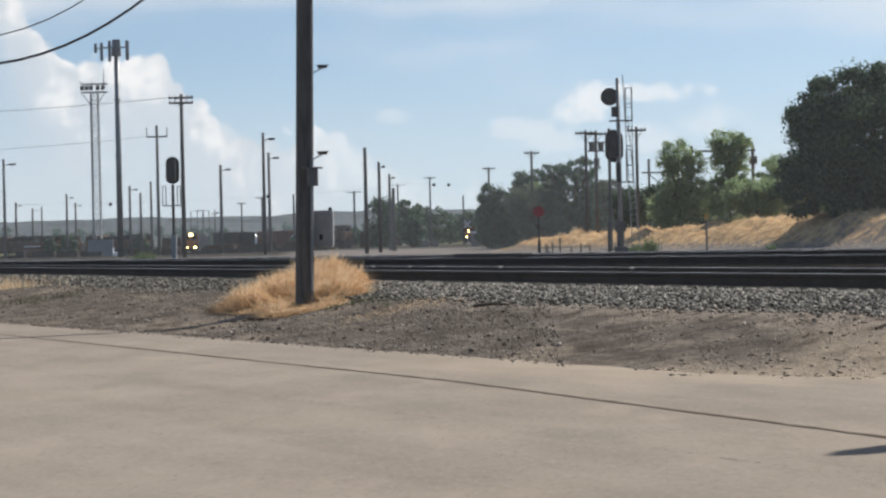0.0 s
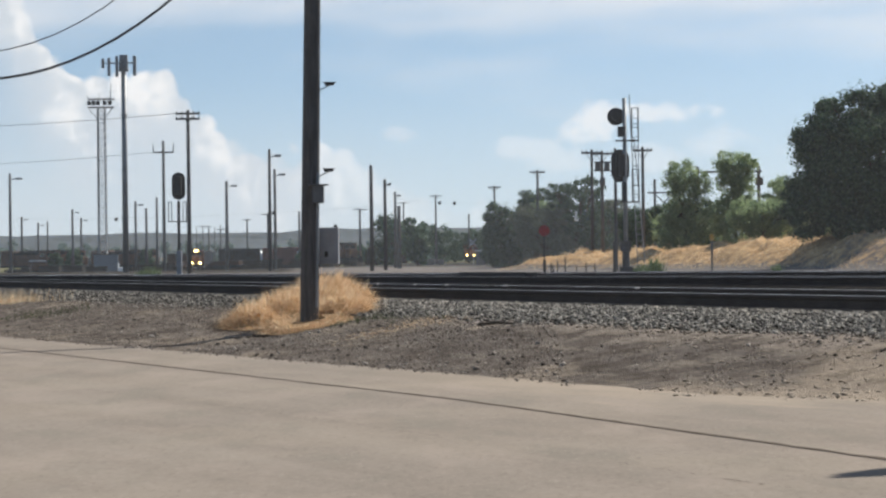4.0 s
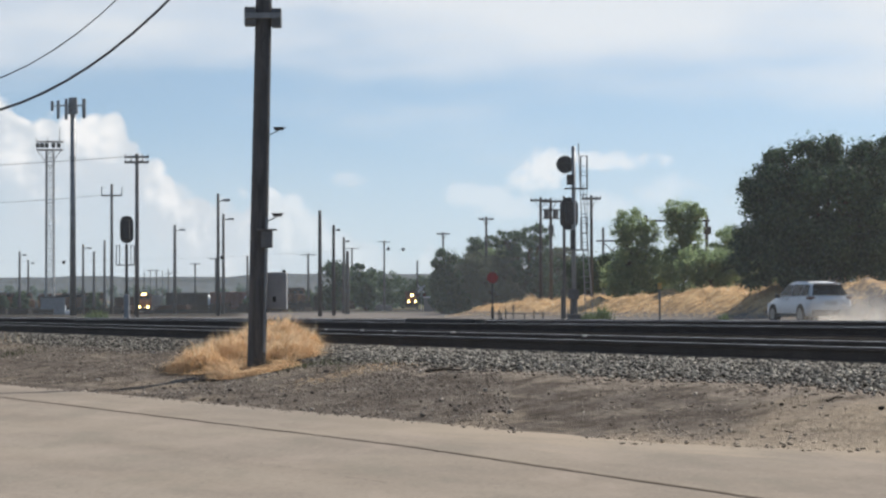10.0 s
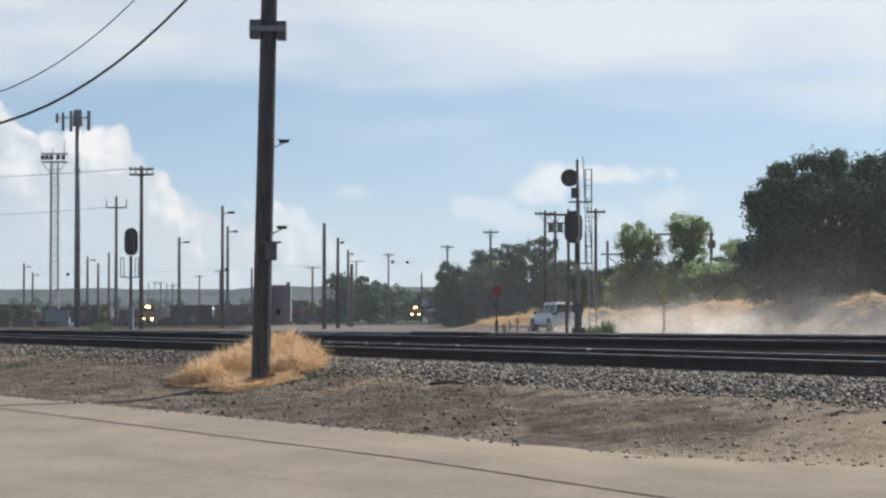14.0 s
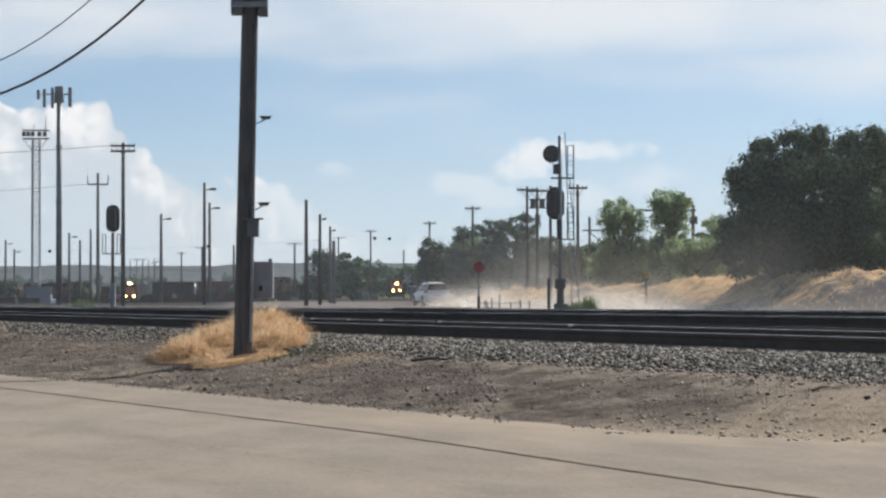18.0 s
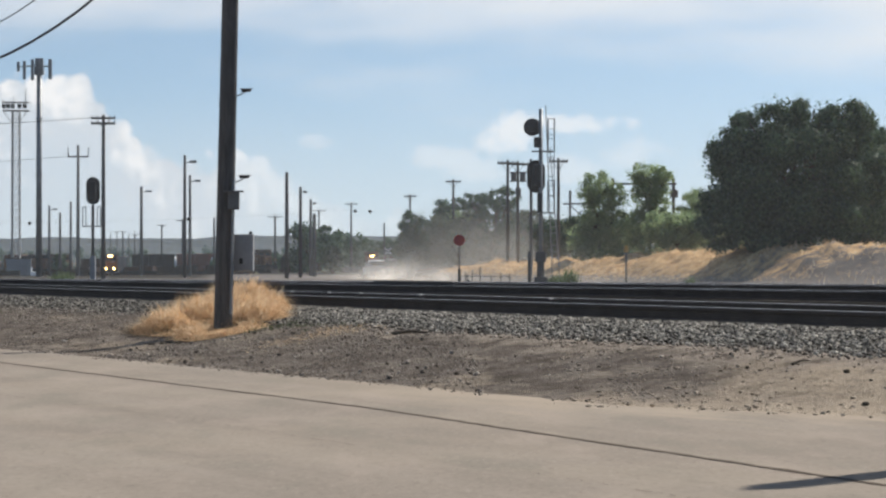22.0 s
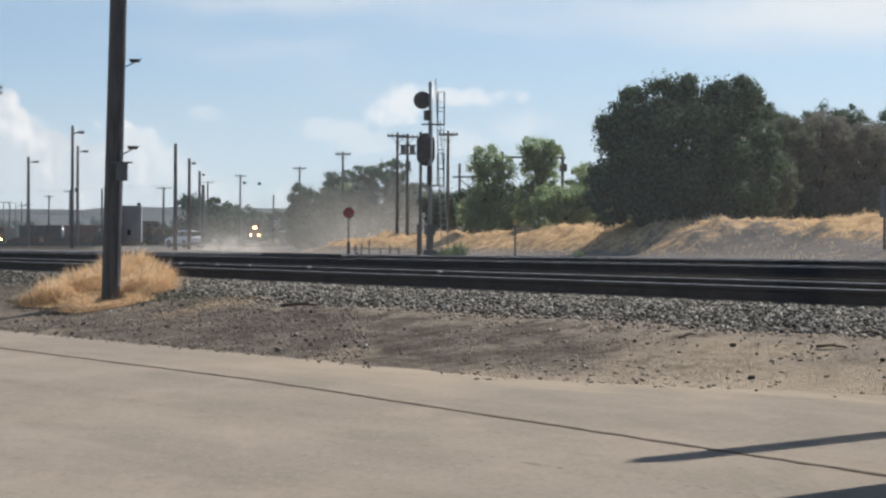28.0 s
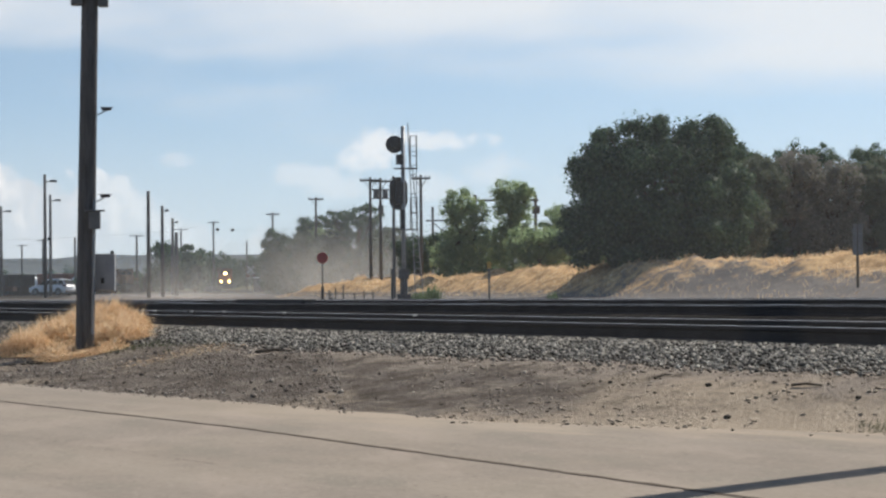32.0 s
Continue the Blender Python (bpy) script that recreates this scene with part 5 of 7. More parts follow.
def make_trees():
    # big dark tree on the bank
    big = [(-0.8, 0, 4.0, 4.2, 3.4, 3.5), (1.7, -0.3, 6.7, 1.8, 1.7, 1.6), (0.2, 0, 6.6, 1.6, 1.6, 1.3), (-1.3, -0.2, 6.3, 1.6, 1.6, 1.3), (-2.6, 0, 5.9, 1.6, 1.4, 1.4), (-4.2, 0, 4.9, 1.2, 1.3, 1.5), (2.8, 0, 5.3, 1.4, 1.5, 1.6),
           (-4.7, -0.2, 2.9, 1.1, 1.2, 1.4), (3.0, -0.5, 2.6, 1.6, 1.5, 2.2), (0.4, -2.2, 2.4, 2.6, 1.4, 2.2), (-2.4, -1.3, 2.2, 2.4, 1.6, 2.2), (-4.4, -0.9, 1.2, 1.5, 1.2, 1.3), (2.6, -1.0, 4.0, 1.6, 1.2, 1.2), (-3.2, -1.4, 4.4, 1.5, 1.2, 1.2), (0.0, -2.0, 5.0, 1.6, 1.2, 1.1)]
    tree(22.2, 130, big, 150000, 0.1, 21, M_LEAF, "large dense dark-green cottonwood on the grassy bank", 0.4, cap=9.5, per=380, stray=0.14)
    # two slender pale ones
    tree(13.45, 158, [(-0.19, 0, 5.02, 1.02, 0.93, 1.02), (-0.84, 0, 4.46, 0.84, 0.74, 0.84), (0.74, 0, 4.56, 0.84, 0.74, 0.84), (0.93, 0, 3.81, 0.74, 0.74, 0.84), (-0.09, 0, 3.35, 1.02, 0.84, 1.02), (-0.47, 0, 2.14, 1.12, 0.93, 1.12), (0.74, 0, 2.23, 1.02, 0.93, 1.12), (-0.19, 0, 1.02, 1.58, 1.12, 1.12), (-1.3, 0, 1.49, 0.93, 0.93, 1.21)], 17000, 0.085, 22, M_LEAF2, "small airy light-green tree on the bank", 0.14, per=60, stray=0.42)
    tree(16.85, 160, [(0, 0, 5.21, 1.12, 0.93, 1.02), (-0.65, 0, 5.58, 0.74, 0.74, 0.74), (0.93, 0, 5.3, 0.74, 0.74, 0.84), (-0.19, 0, 4.19, 0.93, 0.84, 1.02), (0.56, 0, 3.81, 0.84, 0.84, 0.93), (0.09, 0, 2.79, 0.93, 0.93, 1.12), (-0.74, 0, 2.05, 1.02, 0.93, 1.12), (0.84, 0, 2.05, 1.02, 0.93, 1.21), (0, 0, 1.12, 1.67, 1.12, 1.21)], 17000, 0.085, 23, M_LEAF2, "small airy light-green tree on the bank", 0.14, per=60, stray=0.42)
    # bushes between and behind
    for k, (x, y, w, h) in enumerate(((17.5, 150, 2.3, 3.0), (20.0, 158, 2.2, 3.3), (15.2, 172, 2.5, 3.4), (22.0, 170, 2.8, 5.2), (11.6, 176, 2.0, 3.0))):
        tree(x, y, lobes_of(30 + k, w, h, 7, 0.0), 16000, 0.09, 40 + k, M_LEAF2 if k in (0, 1, 3) else M_LEAF, "low leafy green bush along the bank", 0.1, "bush", "bush", "bushes along the bank")
    # brownish thicket right of the big tree
    for k, (x, y, w, h, m) in enumerate(((28.6, 138, 2.2, 7.3, M_LEAF3), (31.0, 140, 2.4, 7.0, M_TWIG), (33.8, 141, 2.4, 6.6, M_TWIG), (36.6, 142, 2.6, 7.0, M_LEAF3), (31.3, 150, 3.0, 8.4, M_LEAF), (36.4, 151, 3.0, 8.5, M_LEAF), (41.2, 147, 3.2, 8.2, M_LEAF), (27.0, 132, 1.4, 4.4, M_LEAF3), (39.6, 141, 2.6, 6.4, M_TWIG), (33.8, 150, 3.0, 8.7, M_LEAF), (38.9, 150, 3.0, 8.4, M_LEAF), (28.9, 149, 2.8, 8.6, M_LEAF))):
        tree(x, y, lobes_of(50 + k, w, h, 20, 0.0), 36000, 0.08, 60 + k, m, "half-bare brownish tree in the thicket" if m in (M_TWIG, M_LEAF3) else "dense green tree in the thicket", 0.2, group="thicket on the bank")
    # trees about the crossing
    for k, (x, y, w, h, m) in enumerate(((2.6, 236, 2.4, 6.2, M_LEAF), (5.0, 234, 1.9, 8.2, M_LEAF), (9.4, 230, 3.4, 8.6, M_LEAF), (7.2, 232, 2.6, 7.0, M_LEAF2), (12.6, 232, 2.6, 6.5, M_LEAF3), (1.4, 240, 1.4, 4.6, M_LEAF), (6.3, 228, 3.2, 6.0, M_LEAF3), (15.2, 236, 3.2, 5.6, M_LEAF), (18.5, 240, 3.4, 5.4, M_LEAF))):
        tree(x, y, lobes_of(70 + k, w, h, 18, -0.05), 36000, 0.1, 80 + k, m, "full green tree behind the level crossing", 0.25, group="trees by the crossing")
    # yard trees
    for k, (x, y, w, h) in enumerate(((-14.8, 400, 3.6, 8.6), (-10.6, 410, 3.2, 8.0), (-8.3, 330, 1.75, 4.4), (-11.0, 700, 7.0, 11.5), (-3.1, 730, 7.0, 10.5), (5.0, 740, 7.0, 11.5), (13.0, 735, 7.0, 11.0), (-29.0, 560, 3.2, 5.6), (-73.5, 440, 1.7, 4.8), (-60.4, 440, 1.5, 4.9), (-78.6, 450, 1.4, 4.2), (-31.5, 430, 1.3, 3.6))):
        tree(x, y, lobes_of(90 + k, w, h, 8, -0.05), 9000, 0.26, 100 + k, M_LEAF, "dark green tree at the edge of the rail yard", 0.25, group="trees beyond the yard")
    # tree line far behind everything
    r = np.random.RandomState(5)
    lob = []
    for k in range(190):
        x = -230 + 420 * k / 190 + r.uniform(-1, 1)
        h = r.uniform(7.0, 12.0) * (0.7 if x < -20 else 1.0)
        lob.append((x, r.uniform(-14, 14), h * 0.45, r.uniform(3.2, 5.2), 3, h * 0.55))
    ob = new("far_woods", crown_mesh("far_woods", lob, 90000, 0.42, 6, M_LEAF))
    ob.location = (8, 800, -0.6)
    tagged(ob, "low line of woods far behind the yard", "woods", kind="stuff")


make_trees()


def make_hills():
    r = np.random.RandomState(9)
    for name, dist, h0, h1, seed in (("backdrop_hill", 2600, 22, 34, 1), ("backdrop_mesa", 3600, 42, 50, 2)):
        verts, faces = [], []
        n = 160
        for k in range(n + 1):
            a = radians(-45 + 75 * k / n)
            ridge = h0 + (h1 - h0) * (0.5 + 0.35 * math.sin(a * 23 + seed) + 0.2 * math.sin(a * 61 + 2 * seed) + 0.1 * math.sin(a * 170) + 0.1 * max(0.0, math.sin(a * 97 + seed)) ** 3 + 0.05 * math.sin(a * 410)) 
            ridge *= float(ease((radians(28) - a) / radians(20))) * 0.85 + 0.15
            for q, zz in ((0.0, -3.0), (140.0, ridge * 0.35), (260.0, ridge * 0.9), (330.0, ridge), (900.0, ridge * 0.7)):
                d = dist + q + r.uniform(-15, 15)
                verts.append((d * math.sin(a), d * math.cos(a), zz))
        for k in range(n):
            for j in range(4):
                p = k * 5 + j
                faces.append((p, p + 5, p + 6, p + 1))
        ob = plain(name, verts, faces, M_HILL, None, True)
        tagged(ob, "hazy scrub-covered mesa on the skyline", "hill", kind="structure")


M_HILL = surface("hazy_scrub", (0.012, 0.02, 0.024), (0.06, 0.072, 0.074), 0.02, 0.09, 0.95, 0, 0.0)
make_hills()

# ---- rolling stock in the yard ----
M_ORANGE = surface("faded_orange_paint", (0.075, 0.04, 0.028), (0.22, 0.1, 0.056), 0.8, 6.0, 0.6, 0, 0.1)
M_YELLOW = surface("faded_yellow_paint", (0.4, 0.24, 0.05), (0.55, 0.34, 0.08), 0.8, 6.0, 0.6, 0, 0.1)
M_SOOT = surface("sooty_steel", (0.018, 0.017, 0.017), (0.05, 0.046, 0.044), 0.8, 6.0, 0.8, 0.1, 0.1)
M_RUST = surface("rusty_steel", (0.045, 0.023, 0.016), (0.105, 0.055, 0.036), 0.6, 5.0, 0.85, 0.1, 0.2)
M_CREAM = surface("dusty_grey_steel", (0.15, 0.14, 0.125), (0.25, 0.235, 0.21), 0.6, 5.0, 0.75, 0, 0.1)
M_REDCAR = surface("brick_red_car_paint", (0.14, 0.05, 0.038), (0.24, 0.095, 0.07), 0.6, 5.0, 0.75, 0, 0.1)
M_PALE = surface("pale_hopper_paint", (0.3, 0.28, 0.25), (0.42, 0.4, 0.36), 0.6, 5.0, 0.7, 0, 0.1)
M_WHITE = surface("white_vehicle_paint", (0.68, 0.69, 0.7), (0.78, 0.79, 0.8), 1.0, 8.0, 0.32, 0, 0.0, spec=0.5)
M_CLAD = surface("grey_plastic_cladding", (0.07, 0.07, 0.072), (0.12, 0.12, 0.122), 3.0, 20.0, 0.7)
M_GLASS = surface("dark_glass", (0.012, 0.015, 0.017), (0.025, 0.029, 0.032), 1.0, 4.0, 0.12, 0, 0.0, spec=0.6)
M_TYRE = surface("tyre_rubber", (0.012, 0.012, 0.012), (0.03, 0.029, 0.028), 3.0, 20.0, 0.9)
M_RIM = surface("alloy_rim", (0.16, 0.16, 0.165), (0.28, 0.28, 0.285), 3.0, 20.0, 0.4, 0.8)
M_LIT = lamp_glow("lit_headlight", (1.0, 0.66, 0.22), 17.0)
M_TAIL = surface("red_lens", (0.06, 0.012, 0.016), (0.12, 0.018, 0.022), 3.0, 20.0, 0.25)
M_PLATE = surface("pale_plate", (0.45, 0.45, 0.44), (0.55, 0.55, 0.54), 3.0, 20.0, 0.5)


def bogie(parent, y, wheels=3, gauge=0.75, material=None):
    b = bms()
    half = 0.9 * wheels
    box(b, -1.15, -1.0, y - half, y + half, 0.45, 0.85, None, 0.03)
    box(b, 1.0, 1.15, y - half, y + half, 0.45, 0.85, None, 0.03)
    box(b, -1.0, 1.0, y - 0.25, y + 0.25, 0.5, 0.8)
    t = part("bogie", b, M_SOOT, parent)
    for k in range(wheels):
        yy = y + (k - (wheels - 1) / 2) * 1.75
        b = bms()
        for s in (-1, 1):
            disc(b, (s * gauge, yy, 0.5), (1, 0, 0), 0.5, 0.13, 18)
        rod(b, (-gauge, yy, 0.5), (gauge, yy, 0.5), 0.09)
        part("wheelset", b, M_RUST, t)


def locomotive(x, y, turn, lit, high_lamp, label, paint=None):
    """Nose towards local -y. Six-axle road engine, 21 m long."""
    paint = paint or M_ORANGE
    e = thing("locomotive", label, "locomotive", "locomotives in the yard", at=(x, y, gz(x, y) + 0.12), turn=turn)
    b = bms()
    box(b, -1.55, 1.55, 0.3, 21.0, 1.25, 1.62, None, 0.03)
    part("underframe", b, M_SOOT, e)
    b = bms()
    box(b, -1.5, 1.5, 0.1, 0.4, 0.25, 1.6, None, 0.06)
    part("pilot", b, M_SOOT, e)
    b = bms()
    rod(b, (0, -0.35, 0.95), (0, 0.3, 0.95), 0.14, None, 8)
    part("coupler", b, M_RUST, e)
    b = bms()
    box(b, -0.85, 0.85, 1.1, 3.2, 1.62, 3.25, None, 0.16)
    part("nose", b, paint, e)
    b = bms()
    box(b, -1.53, 1.53, 3.0, 5.5, 1.62, 4.35, None, 0.12)
    cab = part("cab", b, paint, e)
    b = bms()
    box(b, -1.45, 1.45, 2.9, 5.7, 4.33, 4.55, None, 0.1)
    part("cab_roof", b, M_SOOT, cab)
    for s in (-1, 1):
        b = bms()
        box(b, min(s * 0.2, s * 1.2), max(s * 0.2, s * 1.2), 2.97, 3.0, 3.35, 4.05, None, 0.01)
        part("windscreen", b, M_GLASS, cab)
        b = bms()
        box(b, min(s * 1.53, s * 1.56), max(s * 1.53, s * 1.56), 3.6, 5.0, 3.2, 3.95, None, 0.01)
        part("side_window", b, M_GLASS, cab)
    b = bms()
    box(b, -0.95, 0.95, 5.5, 16.2, 1.62, 4.2, None, 0.1)
    part("engine_hood", b, paint, e)
    b = bms()
    box(b, -1.35, 1.35, 16.2, 20.4, 1.62, 4.35, None, 0.1)
    box(b, -1.6, 1.6, 16.6, 20.0, 4.0, 4.5, None, 0.05)
    part("radiator", b, paint, e)
    b = bms()
    box(b, -1.05, 1.05, 5.6, 16.2, 3.7, 4.25, None, 0.12)
    box(b, -1.42, 1.42, 16.3, 20.3, 3.8, 4.4, None, 0.1)
    part("sooty_roof", b, M_SOOT, e)
    b = bms()
    for yy in (7.5, 10.5, 13.6):
        box(b, -0.7, 0.7, yy - 0.8, yy + 0.8, 4.2, 4.55, None, 0.08)
    part("roof_fans", b, M_SOOT, e)
    b = bms()
    box(b, -1.2, 1.2, 8.2, 13.0, 0.4, 1.25, None, 0.2)
    part("fuel_tank", b, M_SOOT, e)
    for s in (-1, 1):
        b = bms()
        for k in range(12):
            rod(b, (s * 1.5, 5.6 + k * 1.25, 1.6), (s * 1.5, 5.6 + k * 1.25, 2.65), 0.025, None, 5)
        rod(b, (s * 1.5, 5.6, 2.65), (s * 1.5, 19.4, 2.65), 0.025, None, 5)
        part("handrail", b, M_SOOT, e)
        b = bms()
        rod(b, (s * 1.2, 0.35, 1.6), (s * 1.2, 0.35, 2.7), 0.03, None, 5)
        rod(b, (s * 1.2, 0.35, 2.7), (s * 0.4, 0.35, 2.7), 0.03, None, 5)
        part("front_handrail", b, M_YELLOW, e)
    bogie(e, 4.2), bogie(e, 16.9)
    lamp = M_LIT if lit else M_GLASS
    for s in (-1, 1):
        b = bms()
        disc(b, (s * 0.86, 0.05, 1.75), (0, 1, 0), 0.22, 0.1, 16)
        part("ditch_light", b, lamp, e)
    b = bms()
    hz = 4.28 if high_lamp else 3.42
    hy = 2.85 if high_lamp else 0.98
    disc(b, (-0.2, hy, hz), (0, 1, 0), 0.21, 0.1, 16)
    disc(b, (0.2, hy, hz), (0, 1, 0), 0.21, 0.1, 16)
    part("headlight", b, lamp, e)
    return e


def boxcar(x, y, turn, length, height, material, label, ribs=10, name="boxcar"):
    c = thing(name, label, "freight car", "freight cars in the yard", at=(x, y, gz(x, y) + 0.12), turn=turn)
    b = bms()
    box(b, -1.5, 1.5, 0, length, 1.1, height - 0.15, None, 0.04)
    body = part("body", b, material, c)
    b = bms()
    box(b, -1.55, 1.55, -0.05, length + 0.05, height - 0.15, height, None, 0.05)
    part("roof", b, material, c)
    b = bms()
    for s in (-1, 1):
        for k in range(ribs):
            yy = length * (k + 0.5) / ribs
            box(b, min(s * 1.5, s * 1.57), max(s * 1.5, s * 1.57), yy - 0.06, yy + 0.06, 1.1, height - 0.2)
    part("side_ribs", b, material, body)
    b = bms()
    box(b, -1.6, -1.5, length * 0.4, length * 0.6, 1.2, height - 0.4, None, 0.02)
    part("door", b, material, body)
    bogie(c, 2.0, 2), bogie(c, length - 2.0, 2)
    return c


def tank_car(x, y, turn, label):
    c = thing("tank_car", label, "freight car", "freight cars in the yard", at=(x, y, gz(x, y) + 0.12), turn=turn)
    b = bms()
    rod(b, (0, 0.6, 2.75), (0, 14.4, 2.75), 1.5, None, 24)
    bmesh.ops.create_uvsphere(b, u_segments=20, v_segments=10, radius=1.5, matrix=Matrix.Translation((0, 0.6, 2.75)) @ Matrix.Diagonal((1, 0.4, 1, 1)))
    bmesh.ops.create_uvsphere(b, u_segments=20, v_segments=10, radius=1.5, matrix=Matrix.Translation((0, 14.4, 2.75)) @ Matrix.Diagonal((1, 0.4, 1, 1)))
    part("tank", b, M_WHITE, c, "white tank", True)
    b = bms()
    rod(b, (0, 7.5, 4.1), (0, 7.5, 4.6), 0.5, None, 14)
    part("dome", b, M_WHITE, c)
    b = bms()
    box(b, -1.3, 1.3, 0, 15, 1.0, 1.3)
    part("underframe", b, M_SOOT, c)
    bogie(c, 2.0, 2), bogie(c, 13.0, 2)


ENGINE = locomotive(-2.6, 655, 1.5, True, False, "orange locomotive with three lit headlights coming down the line")


def fill_yard():
    locomotive(-57.2, 490, 6, True, True, "orange locomotive with lit headlights standing in the yard")
    for x, y, turn, label in ((-73.5, 455, 42, "faded orange locomotive parked in the yard"), (-78.0, 452, 40, "dusty orange locomotive parked in the yard"), (-62.0, 470, 42, "dusty orange locomotive parked in the yard"), (-66.0, 500, 48, "dusty orange locomotive parked in the yard")):
        locomotive(x, y, turn, False, True, label)
    locomotive(-23.8, 470, 28, False, True, "dusty orange locomotive parked beyond the cabinet")
    boxcar(-56.3, 500, 18, 13, 4.2, M_PALE, "dusty grey covered hopper car in the yard", 12, "hopper_car")
    boxcar(-43.8, 470, 27, 15, 4.5, M_SOOT, "black high-sided freight car in the yard", 12)
    c = boxcar(-33.4, 455, 30, 14, 4.3, M_REDCAR, "brick-red freight car with white painted scrawl on its end", 12)
    for r, d, m in ((0.62, 0.03, M_WHITE), (0.38, 0.05, M_REDCAR)):
        b = bms()
        disc(b, (-0.35, -0.06 - d / 2, 3.1), (0, 1, 0), r, d, 20)
        part("painted_ring", b, m, c)
    tank_car(-45.2, 500, 32, "white tank car in the yard")
    boxcar(-41.0, 560, 40, 14, 3.7, M_RUST, "rust-red freight car in the yard")
    boxcar(-34.0, 575, 36, 14, 4.0, M_RUST, "rust-red freight car in the yard")
    for x, y, turn, h, m in ((-110.0, 640, 40, 4.0, M_SOOT), (-87.0, 560, 50, 3.2, M_CREAM), (-75.5, 660, 40, 4.4, M_RUST), (-23.5, 560, 40, 3.6, M_SOOT), (-17.5, 580, 34, 3.9, M_RUST), (-43.5, 640, 42, 4.3, M_SOOT), (-58.0, 680, 44, 4.4, M_SOOT), (-28.0, 640, 40, 4.2, M_SOOT)):
        boxcar(x, y, turn, 15, h, m, "dark freight car standing in the yard" if m is M_SOOT else "rust-brown freight car standing in the yard" if m is M_RUST else "pale grey freight car standing in the yard", 10)
    # small rail cart with a white roof
    c = thing("maintenance_cart", "small orange maintenance cart with a white roof", "rail cart", at=(-54.5, 300, gz(-54.5, 300)), turn=20)
    b = bms()
    box(b, -0.9, 0.9, 0, 2.2, 0.3, 1.1, None, 0.08)
    part("body", b, M_ORANGE, c)
    b = bms()
    box(b, -0.9, 0.9, 0.1, 2.0, 1.5, 1.6, None, 0.03)
    part("roof", b, M_WHITE, c)
    for s in (-1, 1):
        b = bms()
        rod(b, (s * 0.8, 0.2, 1.0), (s * 0.8, 0.2, 1.5), 0.05)
        part("roof_post", b, M_SOOT, c)
        for yy in (0.4, 1.8):
            wheel(c, s * 0.75, yy, 0.3, 0.15)
    # long low switch cover on the second track
    x, y = 0.43, 59.0
    c = thing("switch_cover", "long low black switch cover beside the rail", "switch cover", at=(x, y, 0.45), turn=31.8)
    b = bms()
    box(b, -0.18, 0.18, -1.55, 1.55, 0.0, 0.27, None, 0.03)
    part("cover", b, M_BLACK, c)
    # shed and small things about the crossing
    s = thing("trackside_shed", "small pale metal shed beside the line", "shed", at=(0.15, 300, gz(0.15, 300)))
    b = bms()
    box(b, -0.62, 0.62, 0, 2.2, -0.2, 1.75, None, 0.03)
    part("wall", b, M_CREAM, s)
    b = bms()
    box(b, -0.72, 0.72, -0.1, 2.3, 1.75, 1.87, None, 0.03)
    part("roof", b, M_WHITE, s)
    for x, y in ((2.0, 330), (-0.9, 350)):
        c = thing("crossing_signal", "level-crossing post with crossed boards and red lamps", "crossing signal", at=(x, y, gz(x, y)))
        b = bms()
        rod(b, (0, 0, -0.2), (0, 0, 3.6), 0.06, None, 8)
        part("post", b, M_GREY, c)
        for a in (45, -45):
            b = bms()
            box(b, -0.7, 0.7, -0.08, -0.05, -0.11, 0.11, Matrix.Translation((0, 0 if a > 0 else -0.035, 3.2)) @ pose(0, 0, 0, 0, a, 0))
            part("crossed_board", b, M_PLATE, c)
        for s in (-1, 1):
            b = bms()
            disc(b, (s * 0.42, -0.1, 2.3), (0, 1, 0), 0.26, 0.12, 16)
            part("lamp", b, M_TAIL, c)
    # low sandy-coloured block and crates by the dark bush
    for x, y, w, h in ((-7.2, 345, 0.9, 0.9), (-5.6, 350, 0.5, 0.8)):
        c = thing("timber_crate", "pale weathered crate standing by the track", "crate", "crates by the track", at=(x, y, gz(x, y)))
        b = bms()
        box(b, -w, w, 0, 1.2, -0.05, h, None, 0.03)
        part("crate_body", b, M_CREAM, c)


def wheel(parent, x, y, r=0.345, w=0.22):
    b = bms()
    disc(b, (x, y, r), (1, 0, 0), r, w, 24)
    t = part("wheel", b, M_TYRE, parent)
    b = bms()
    disc(b, (x + (0.02 if x > 0 else -0.02), y, r), (1, 0, 0), r * 0.66, w, 16)
    part("rim", b, M_RIM, t)
    return t


def loft(stations, n_round=0):
    """Skin of closed rings; each ring is a list of (x, y, z)."""
    bm = bmesh.new()
    rings = [[bm.verts.new(p) for p in ring] for ring in stations]
    m = len(rings[0])
    for a, b in zip(rings, rings[1:]):
        for j in range(m):
            k = (j + 1) % m
            bm.faces.new((a[j], a[k], b[k], b[j]))
    bm.faces.new(rings[0][::-1]), bm.faces.new(rings[-1])
    bmesh.ops.recalc_face_normals(bm, faces=bm.faces)
    return bm


